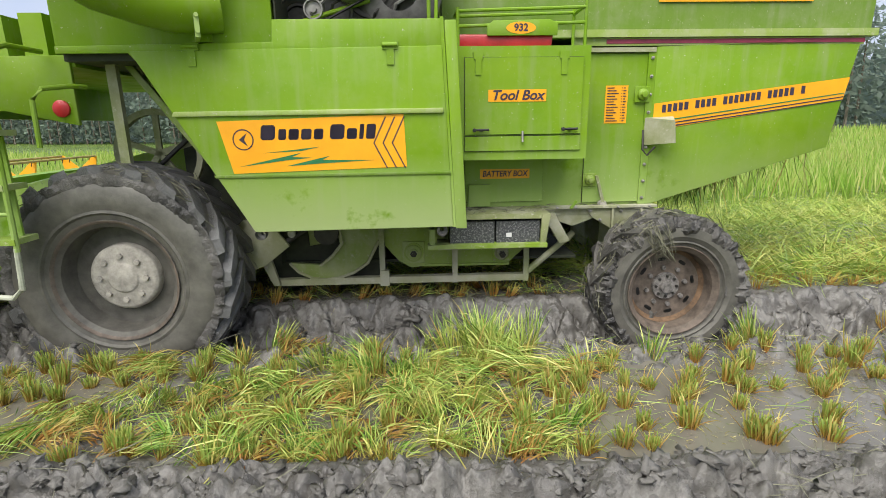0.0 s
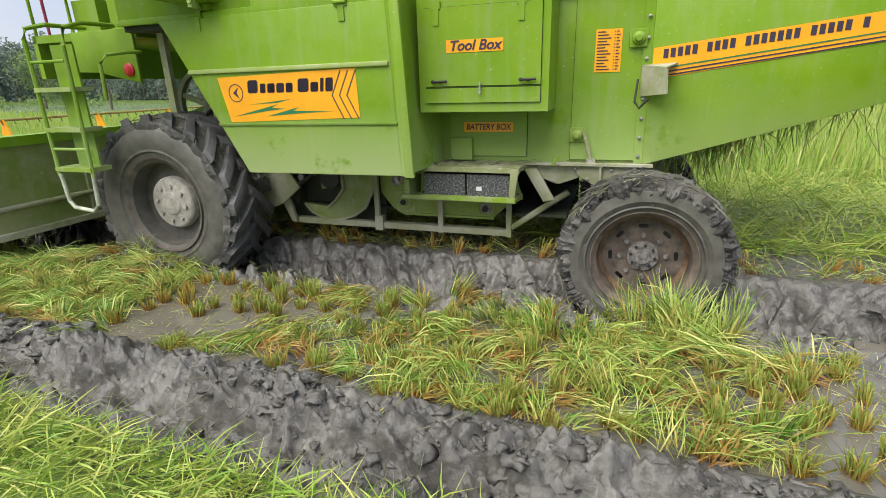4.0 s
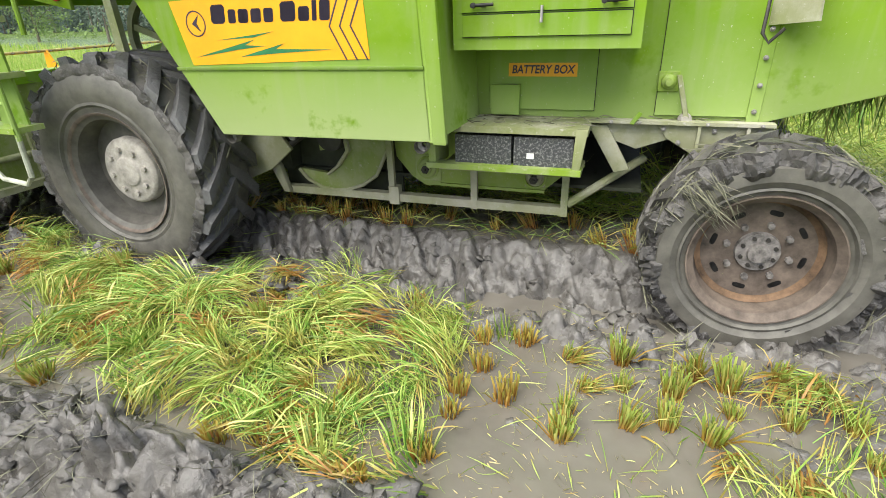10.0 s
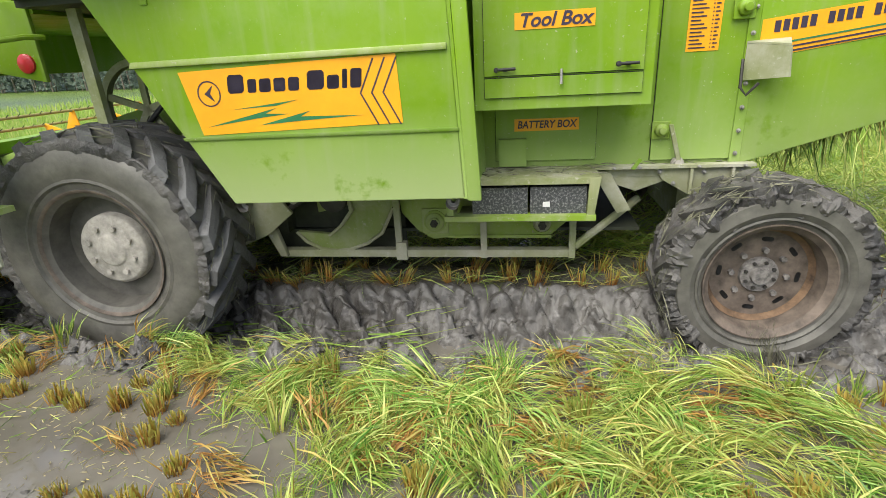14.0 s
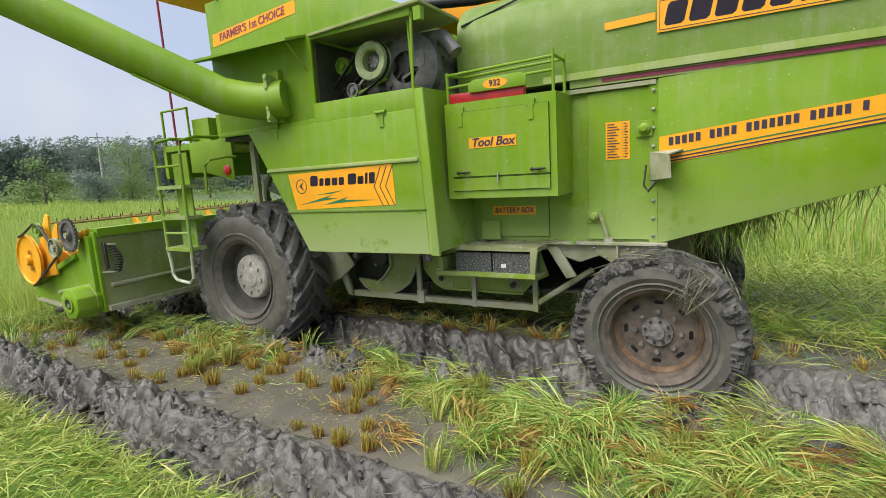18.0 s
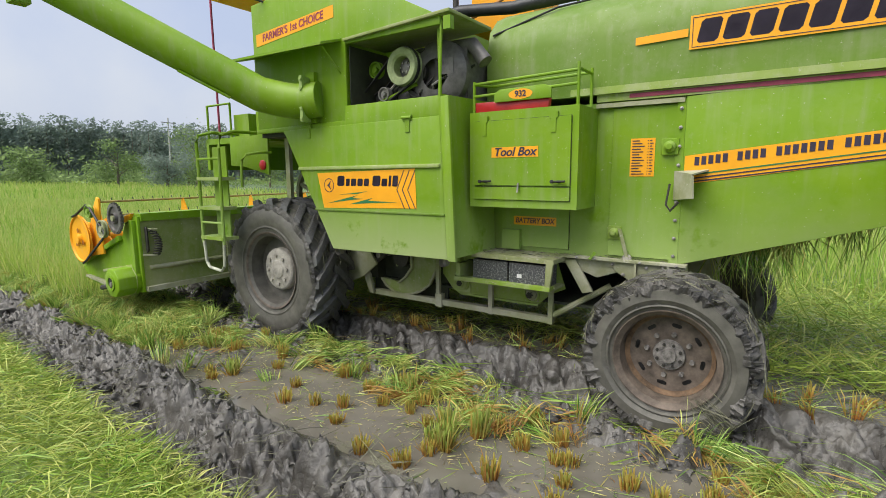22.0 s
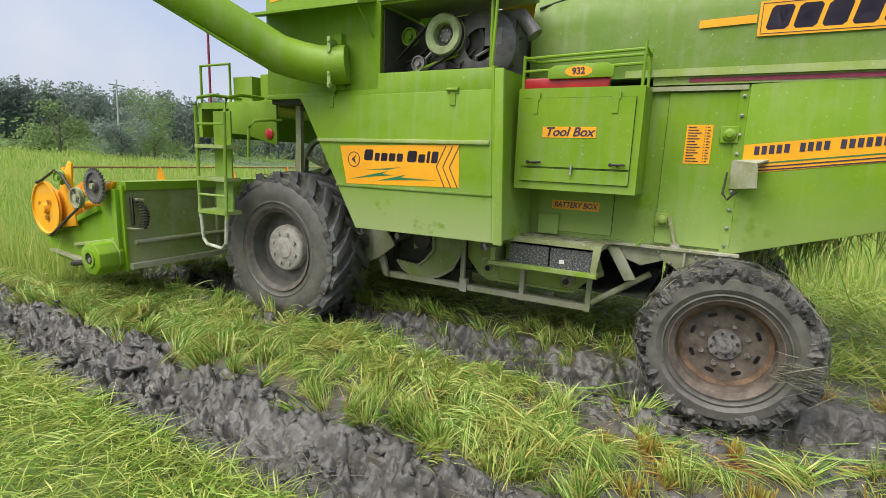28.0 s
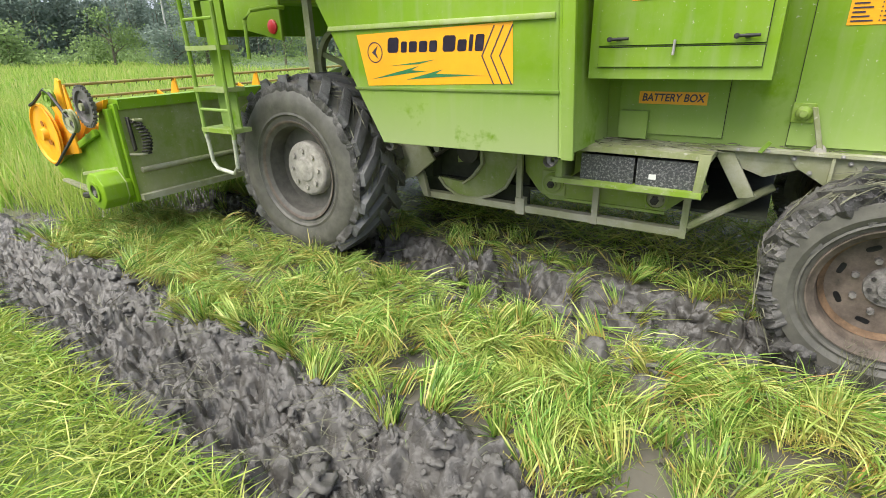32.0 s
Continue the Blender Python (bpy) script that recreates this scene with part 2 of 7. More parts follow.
STRAW = straw_look("fresh_cut_straw", [(0.0, (0.035, 0.11, 0.008)), (0.2, (0.10, 0.25, 0.020)), (0.5, (0.25, 0.40, 0.075)), (0.72, (0.40, 0.53, 0.12)), (0.88, (0.58, 0.65, 0.22)), (0.96, (0.58, 0.46, 0.14)), (1.0, (0.40, 0.18, 0.05))], (0.36, 0.28, 0.06), (0.40, 0.52, 0.11), 0.32, (3.5, (0.48, 0.40, 0.09)))
CHAFF = straw_look("pale_chaff", [(0.0, (0.24, 0.24, 0.08)), (0.5, (0.46, 0.40, 0.18)), (1.0, (0.58, 0.50, 0.28))], (0.45, 0.36, 0.16), (0.5, 0.46, 0.24))
BROWN_STRAW = straw_look("browned_straw", [(0.0, (0.16, 0.18, 0.03)), (0.35, (0.42, 0.34, 0.08)), (0.7, (0.50, 0.30, 0.07)), (1.0, (0.26, 0.11, 0.03))], (0.30, 0.13, 0.03), (0.42, 0.42, 0.12), 0.6)
GRASS = straw_look("pale_cut_grass", [(0.0, (0.08, 0.21, 0.016)), (0.35, (0.25, 0.42, 0.05)), (0.7, (0.42, 0.51, 0.09)), (1.0, (0.62, 0.60, 0.18))], (0.22, 0.30, 0.04), (0.50, 0.56, 0.14), 0.45, (2.5, (0.56, 0.48, 0.18)))
CROP = straw_look("standing_rice", [(0.0, (0.18, 0.35, 0.035)), (0.4, (0.32, 0.51, 0.075)), (0.75, (0.45, 0.57, 0.14)), (1.0, (0.60, 0.58, 0.22))], (0.21, 0.33, 0.05), (0.50, 0.57, 0.18), 0.35, (0.5, (0.58, 0.60, 0.16)), 0.45)


# ---- mesh helpers ----
def bx(bm, x0, x1, y0, y1, z0, z1):
    vs = [bm.verts.new((x, y, z)) for x in (x0, x1) for y in (y0, y1) for z in (z0, z1)]
    for f in ((0, 1, 3, 2), (4, 6, 7, 5), (0, 4, 5, 1), (2, 3, 7, 6), (0, 2, 6, 4), (1, 5, 7, 3)):
        bm.faces.new([vs[i] for i in f])
    return bm


def prism(bm, poly, y0, y1):
    """A polygon of (x, z) extruded along y."""
    a = [bm.verts.new((x, y0, z)) for x, z in poly]
    b = [bm.verts.new((x, y1, z)) for x, z in poly]
    bm.faces.new(a)
    bm.faces.new(b[::-1])
    n = len(poly)
    for i in range(n):
        bm.faces.new((a[i], b[i], b[(i + 1) % n], a[(i + 1) % n]))
    bmesh.ops.recalc_face_normals(bm, faces=bm.faces)
    return bm


def prism_x(bm, poly, x0, x1):
    """A polygon of (y, z) extruded along x."""
    a = [bm.verts.new((x0, y, z)) for y, z in poly]
    b = [bm.verts.new((x1, y, z)) for y, z in poly]
    bm.faces.new(a)
    bm.faces.new(b[::-1])
    n = len(poly)
    for i in range(n):
        bm.faces.new((a[i], b[i], b[(i + 1) % n], a[(i + 1) % n]))
    bmesh.ops.recalc_face_normals(bm, faces=bm.faces)
    return bm


def tube(bm, pts, r, seg=8, r_end=None):
    """A round bar along points."""
    pts = [Vector(p) for p in pts]
    rings = []
    for i, p in enumerate(pts):
        d = (pts[min(i + 1, len(pts) - 1)] - pts[max(i - 1, 0)]).normalized()
        side = d.cross(Vector((0.12, 0.33, 0.94)))
        if side.length < 0.1:
            side = d.cross(Vector((1, 0, 0)))
        side.normalize()
        up = side.cross(d)
        k = r if r_end is None else r + (r_end - r) * i / (len(pts) - 1)
        rings.append([bm.verts.new(p + k * (math.cos(a) * side + math.sin(a) * up)) for a in (2 * math.pi * j / seg for j in range(seg))])
    for a, b in zip(rings, rings[1:]):
        for j in range(seg):
            f = bm.faces.new((a[j], a[(j + 1) % seg], b[(j + 1) % seg], b[j]))
            f.smooth = seg > 6
    bm.faces.new(rings[0][::-1])
    bm.faces.new(rings[-1])
    return bm


def lathe(bm, profile, seg=32, cx=0.0, cy=0.0, cz=0.0, smooth=True, cap=False):
    """A closed turned shape about an axis along y; profile of (radius, y)."""
    rings = [[bm.verts.new((cx + r * math.cos(a), cy + y, cz + r * math.sin(a))) for a in (2 * math.pi * j / seg for j in range(seg))] for r, y in profile]
    for a, b in zip(rings, rings[1:]):
        for j in range(seg):
            f = bm.faces.new((a[j], b[j], b[(j + 1) % seg], a[(j + 1) % seg]))
            f.smooth = smooth
    if cap:
        bm.faces.new(rings[0])
        bm.faces.new(rings[-1][::-1])
    bmesh.ops.recalc_face_normals(bm, faces=bm.faces)
    return bm


def soften(bm, width=0.006, seg=2):
    es = [e for e in bm.edges if len(e.link_faces) == 2 and e.calc_face_angle(0) > 0.5]
    bmesh.ops.bevel(bm, geom=es, offset=width, segments=seg, affect="EDGES", profile=0.5, clamp_overlap=True)
    return bm


def part(name, bm, mat, parent, label=""):
    me = bpy.data.meshes.new(name)
    bm.to_mesh(me)
    bm.free()
    me.materials.append(mat)
    me.set_sharp_from_angle(angle=radians(38))
    ob = new(name, me)
    ob.parent = parent
    if label:
        ob["label"] = label
    return ob


def B():
    return bmesh.new()


def text_part(name, words, size, mat, parent, m, label="", shear=0.0, bold=0.0, width=None):
    cu = bpy.data.curves.new(name, "FONT")
    cu.body, cu.size, cu.extrude, cu.shear, cu.offset = words, size, 0.0008, shear, bold
    cu.align_x, cu.align_y = "CENTER", "CENTER"
    tmp = bpy.data.objects.new(name, cu)
    me = bpy.data.meshes.new_from_object(tmp)
    bpy.data.objects.remove(tmp)
    me.materials.clear()
    me.materials.append(mat)
    if width:
        xs = [v.co.x for v in me.vertices]
        k = width / (max(xs) - min(xs))
        for v in me.vertices:
            v.co.x *= k
    ob = new(name, me)
    ob.parent = parent
    ob.matrix_basis = m
    if label:
        ob["label"] = label
    return ob


def on_side(x, y, z, slope=0.0):
    """A pose that lays flat writing on a wall facing the camera's side."""
    return Matrix.Translation((x, y, z)) @ Matrix.Rotation(radians(90), 4, "X") @ Matrix.Rotation(slope, 4, "Z")


def np_mesh(name, verts, tris, mat, along=None):
    me = bpy.data.meshes.new(name)
    verts = np.ascontiguousarray(verts, dtype=np.float32)
    tris = np.ascontiguousarray(tris, dtype=np.int32)
    me.vertices.add(len(verts))
    me.vertices.foreach_set("co", verts.ravel())
    me.loops.add(tris.size)
    me.loops.foreach_set("vertex_index", tris.ravel())
    me.polygons.add(len(tris))
    me.polygons.foreach_set("loop_start", np.arange(0, tris.size, tris.shape[1], dtype=np.int32))
    me.update(calc_edges=True)
    if along is not None:
        at = me.attributes.new("along", "FLOAT", "POINT")
        at.data.foreach_set("value", np.ascontiguousarray(along, dtype=np.float32))
    me.materials.append(mat)
    return me


RNG = np.random.default_rng(7)


def value_noise(x, y, scale, seed=0):
    """Smooth noise in 0..1 on arrays."""
    x, y = np.asarray(x) / scale, np.asarray(y) / scale
    ix, iy = np.floor(x).astype(np.int64), np.floor(y).astype(np.int64)
    fx, fy = x - ix, y - iy
    fx, fy = fx * fx * (3 - 2 * fx), fy * fy * (3 - 2 * fy)

    def cell(a, b):
        h = (a * 374761393 + b * 668265263 + seed * 1442695041) & 0xFFFFFFFF
        h = ((h ^ (h >> 13)) * 1274126177) & 0xFFFFFFFF
        return ((h ^ (h >> 16)) & 0xFFFF) / 65535.0
    a, b, c, d = cell(ix, iy), cell(ix + 1, iy), cell(ix, iy + 1), cell(ix + 1, iy + 1)
    return (a * (1 - fx) + b * fx) * (1 - fy) + (c * (1 - fx) + d * fx) * fy


def fractal(x, y, scale, octaves=4, seed=0, gain=0.55):
    out, amp, tot = 0.0, 1.0, 0.0
    for k in range(octaves):
        out = out + amp * value_noise(x, y, scale / 2 ** k, seed + k)
        tot += amp
        amp *= gain
    return out / tot


def blades(name, foot, way, length, width, mat, sag=0.25, blunt=False, bow=0.07, coarse=False):
    """Many narrow blades in one mesh: each a bowed strip, pointed or cut off square, from foot along way."""
    n = len(foot)
    way = way / np.linalg.norm(way, axis=1, keepdims=True)
    side = np.cross(way, RNG.normal(size=(n, 3)))
    side /= np.linalg.norm(side, axis=1, keepdims=True) + 1e-9
    w, le = (width * 0.5)[:, None], length[:, None]
    down = (sag * length)[:, None] * np.array([0, 0, 1.0])
    bend = np.cross(way, side) * (RNG.normal(0, bow, n) * length)[:, None]
    at = [foot + way * le * u + bend * 4 * u * (1 - u) - down * (u * u - 0.35 * u) for u in (0.0, 0.38, 0.72, 1.0)]
    if blunt:
        v = np.stack([at[0] - side * w, at[0] + side * w, at[2] - side * w, at[2] + side * w, at[3] - side * w, at[3] + side * w * 0.8 + way * w], 1).reshape(-1, 3)
        base = (np.arange(n) * 6)[:, None, None]
        t = (base + np.array([[0, 1, 2], [1, 3, 2], [2, 3, 4], [3, 5, 4]])[None]).reshape(-1, 3)
        return np_mesh(name, v, t, mat, np.tile(np.array([0, 0, 0.72, 0.72, 1.0, 1.0], np.float32), n))
    if coarse:
        mid = (at[1] + at[2]) * 0.5
        v = np.stack([at[0] - side * w * 0.8, at[0] + side * w * 0.8, mid - side * w * 0.9, mid + side * w * 0.9, at[3]], 1).reshape(-1, 3)
        t = ((np.arange(n) * 5)[:, None, None] + np.array([[0, 1, 2], [1, 3, 2], [2, 3, 4]])[None]).reshape(-1, 3)
        return np_mesh(name, v, t, mat, np.tile(np.array([0, 0, 0.55, 0.55, 1.0], np.float32), n))
    v = np.stack([at[0] - side * w * 0.7, at[0] + side * w * 0.7, at[1] - side * w, at[1] + side * w, at[2] - side * w * 0.75, at[2] + side * w * 0.75, at[3]], 1).reshape(-1, 3)
    base = (np.arange(n) * 7)[:, None, None]
    t = (base + np.array([[0, 1, 2], [1, 3, 2], [2, 3, 4], [3, 5, 4], [4, 5, 6]])[None]).reshape(-1, 3)
    return np_mesh(name, v, t, mat, np.tile(np.array([0, 0, 0.38, 0.38, 0.72, 0.72, 1.0], np.float32), n))


# ---- ground ----
def clods(x, y, scale, seed=0):
    """Rounded lumps with creases between them, 0..1."""
    x, y = np.asarray(x, float) / scale, np.asarray(y, float) / scale
    ix, iy = np.floor(x).astype(np.int64), np.floor(y).astype(np.int64)
    best = np.full(x.shape, 9.0)
    for a in (-1, 0, 1):
        for b in (-1, 0, 1):
            cx, cy = ix + a, iy + b
            h = (cx * 374761393 + cy * 668265263 + seed * 974711) & 0xFFFFFFFF
            h = ((h ^ (h >> 13)) * 1274126177) & 0xFFFFFFFF
            jx, jy = ((h >> 4) & 0x3FF) / 1023.0, ((h >> 16) & 0x3FF) / 1023.0
            lift = ((h >> 24) & 0x7F) / 127.0
            d = np.hypot(cx + jx - x, cy + jy - y) * (0.75 + 0.6 * lift)
            best = np.minimum(best, d)
    return np.clip(1 - best * best, 0, 1)


def chunks(x, y, scale, seed=0):
    """Broken plates: every cell has its own height and tilt."""
    x, y = np.asarray(x, float) / scale, np.asarray(y, float) / scale
    ix, iy = np.floor(x).astype(np.int64), np.floor(y).astype(np.int64)
    best, val = np.full(x.shape, 9.0), np.zeros(x.shape)
    for a in (-1, 0, 1):
        for b in (-1, 0, 1):
            cx, cy = ix + a, iy + b
            h = (cx * 374761393 + cy * 668265263 + seed * 974711) & 0xFFFFFFFF
            h = ((h ^ (h >> 13)) * 1274126177) & 0xFFFFFFFF
            jx, jy = ((h >> 4) & 0x3FF) / 1023.0, ((h >> 16) & 0x3FF) / 1023.0
            dx, dy = x - cx - jx, y - cy - jy
            d = np.hypot(dx, dy)
            lift = ((h >> 25) & 0x3F) / 63.0 + (((h >> 2) & 0x7) / 3.5 - 1) * dx * 0.7 + (((h >> 8) & 0x7) / 3.5 - 1) * dy * 0.7 - 0.5 * d * d
            val = np.where(d < best, lift, val)
            best = np.minimum(best, d)
    return val


def lumps(x, y, scale, seed=0):
    """Rounded blocks of clay, each of its own height, with deep cracks between them."""
    x, y = np.asarray(x, float) / scale, np.asarray(y, float) / scale
    ix, iy = np.floor(x).astype(np.int64), np.floor(y).astype(np.int64)
    d1, d2, val = np.full(x.shape, 9.0), np.full(x.shape, 9.0), np.zeros(x.shape)
    for a in (-1, 0, 1):
        for b in (-1, 0, 1):
            cx, cy = ix + a, iy + b
            h = (cx * 374761393 + cy * 668265263 + seed * 974711) & 0xFFFFFFFF
            h = ((h ^ (h >> 13)) * 1274126177) & 0xFFFFFFFF
            dx, dy = x - cx - ((h >> 4) & 0x3FF) / 1023.0, y - cy - ((h >> 16) & 0x3FF) / 1023.0
            d = np.hypot(dx, dy)
            lift = 0.25 + 0.75 * ((h >> 25) & 0x3F) / 63.0 + (((h >> 2) & 0x7) / 3.5 - 1) * dx * 0.9 + (((h >> 8) & 0x7) / 3.5 - 1) * dy * 0.9
            near = d < d1
            d2 = np.where(near, d1, np.minimum(d2, d))
            val = np.where(near, lift, val)
            d1 = np.minimum(d1, d)
    edge = np.clip((d2 - d1) / 0.42, 0, 1)
    edge = edge * (2 - edge)
    return val * edge - 0.22 * (1 - edge)


def ground_height(x, y):
    """The paddy: two ruts pressed by wheels, a stubble strip between them, firm ground beyond."""
    x, y = np.asarray(x, float), np.asarray(y, float)
    wx = x + 0.16 * (fractal(x, y, 0.2, 4, 71) - 0.5)
    wy = y + 0.16 * (fractal(x, y, 0.2, 4, 73) - 0.5)
    yy = y + 0.16 * (fractal(x, y * 0.3, 1.3, 4, 11) - 0.5)
    z = 0.03 * (fractal(x, y, 0.6, 4, 3) - 0.5)
    # stubble strip, mostly under water
    strip = np.clip((yy + 1.2) / 0.1, 0, 1) * np.clip((-0.15 - yy) / 0.12, 0, 1)
    z = z + strip * (0.13 * (fractal(x, y, 0.7, 4, 5) - 0.5) - 0.035 + 0.03 * lumps(wx, wy, 0.13, 19))
    strip_y, yy = yy, yy - 0.07
    # rut under the near wheels, with the print of the lugs on its far wall
    wall = np.clip((yy - 0.36 - 0.05 * fractal(x, y, 0.25, 3, 15)) / 0.20, 0, 1)
    near = np.clip((yy + 0.20) / 0.18, 0, 1)
    rut = near * (1 - wall)
    z = z - 0.20 * rut + 0.10 * wall * np.clip((4.0 - yy) / 0.5, 0, 1)
    u = (x + 0.9 * (yy - 0.5) + 0.14 * fractal(x, y, 0.4, 3, 17)) / 0.20
    cell = np.floor(u)
    u = (u - cell) * 2 - 1
    hash1 = np.modf(np.abs(np.sin(cell * 12.9898) * 43758.5453))[0]
    lug = (1 - np.abs(u) ** 3) * (0.45 + 0.85 * hash1) + 0.6 * (hash1 - 0.35) * u + 0.35 * (fractal(x, y, 0.10, 3, 19) - 0.5)
    face = np.clip(1 - np.abs(yy - 0.48) / 0.22, 0, 1)
    soft = np.clip((-9.5 - x) / 1.5, 0, 1)
    z = z + ((0.115 - 0.065 * soft) * (lug - 0.6) + (0.045 + 0.035 * soft) * lumps(wx, wy, 0.17, 6) + 0.012 * lumps(wx, wy, 0.07, 7) - 0.02) * face
    z = z + rut * (0.11 * lumps(wx, wy, 0.20, 12) + 0.03 * lumps(wx, wy, 0.09, 13) - 0.02)
    lip = np.clip(1 - np.abs(yy + 0.20) / 0.20, 0, 1)
    z = z + lip * (0.085 * lumps(wx, wy, 0.16, 3) + 0.03 * lumps(wx, wy, 0.08, 4) + 0.01)
    yy = strip_y
    # older track: crest, trough and churned floor
    line = 1.13 + 0.22 * np.clip((x + 12.5) / 3.5, 0, 1)
    crest = np.clip(1 - np.abs(yy + line) / 0.15, 0, 1)
    z = z + (0.07 + 0.05 * np.clip((x + 12.5) / 3.5, 0, 1)) * np.sqrt(crest) * (0.35 + 0.9 * fractal(x, y, 0.5, 3, 31))
    trough = np.clip((-line - 0.06 - yy) / 0.14, 0, 1) * np.clip((yy + 1.88) / 0.30, 0, 1)
    z = z - 0.11 * trough
    churn = np.clip((0.13 - line - yy) / 0.10, 0, 1) * np.clip((yy + 1.92) / 0.12, 0, 1)
    z = z + churn * (0.06 * clods(wx, yy * 1.4, 0.42, 1) + 0.035 * lumps(wx, wy * 1.1, 0.22, 2) - 0.07)
    z = z + churn * 0.03 * (np.clip(np.abs(((wx - 0.6 * yy) / 0.2) % 1.0 - 0.5) * 3 - 0.3, 0, 1) - 0.5) * np.clip(1 - np.abs(yy + 1.4) / 0.35, 0, 1)
    # torn chips of clay, with smoother smears between
    sx, sy = x + 0.07 * (fractal(x, y, 0.07, 3, 75) - 0.5), y + 0.07 * (fractal(x, y, 0.07, 3, 77) - 0.5)
    torn = np.clip((fractal(x, y, 0.45, 3, 79) - 0.36) / 0.12, 0, 1)
    chips = 0.052 * lumps(sx, sy * 1.2, 0.13, 21) + 0.040 * lumps(sx + 0.2, sy, 0.075, 23) + 0.018 * lumps(sx, sy + 0.3, 0.04, 25) - 0.045
    z = z + chips * (churn * (0.6 + 0.5 * torn) + 0.6 * lip + 0.5 * rut)
    plates = 0.050 * chunks(sx, sy * 1.15, 0.23, 81) + 0.034 * chunks(sx, sy * 1.1, 0.11, 85) + 0.020 * chunks(sx + 0.3, sy, 0.055, 83)
    z = z + (plates - 0.04) * np.clip(churn * (0.6 + 0.4 * torn) + 0.8 * lip + 0.7 * rut + 0.9 * face, 0, 1)
    mud = np.clip(0.6 * rut + churn + wall * np.clip((0.75 - yy) / 0.2, 0, 1) + lip, 0, 1)
    z = z + mud * (0.024 * (fractal(x, y, 0.12, 3, 51, 0.6) - 0.5) + 0.010 * (fractal(x, y, 0.03, 2, 57) - 0.5))
    z = z + 0.05 * np.clip((-1.85 - yy) / 0.2, 0, 1)
    # the land rises gently towards the trees
    return z + 0.033 * np.clip(np.hypot(x + 7, y) - 15, 0, 120)


def far_steps(start, step, end):
    out, v, d = [], start, step
    while v < end:
        d *= 1.25
        v += d
        out.append(v)
    return out


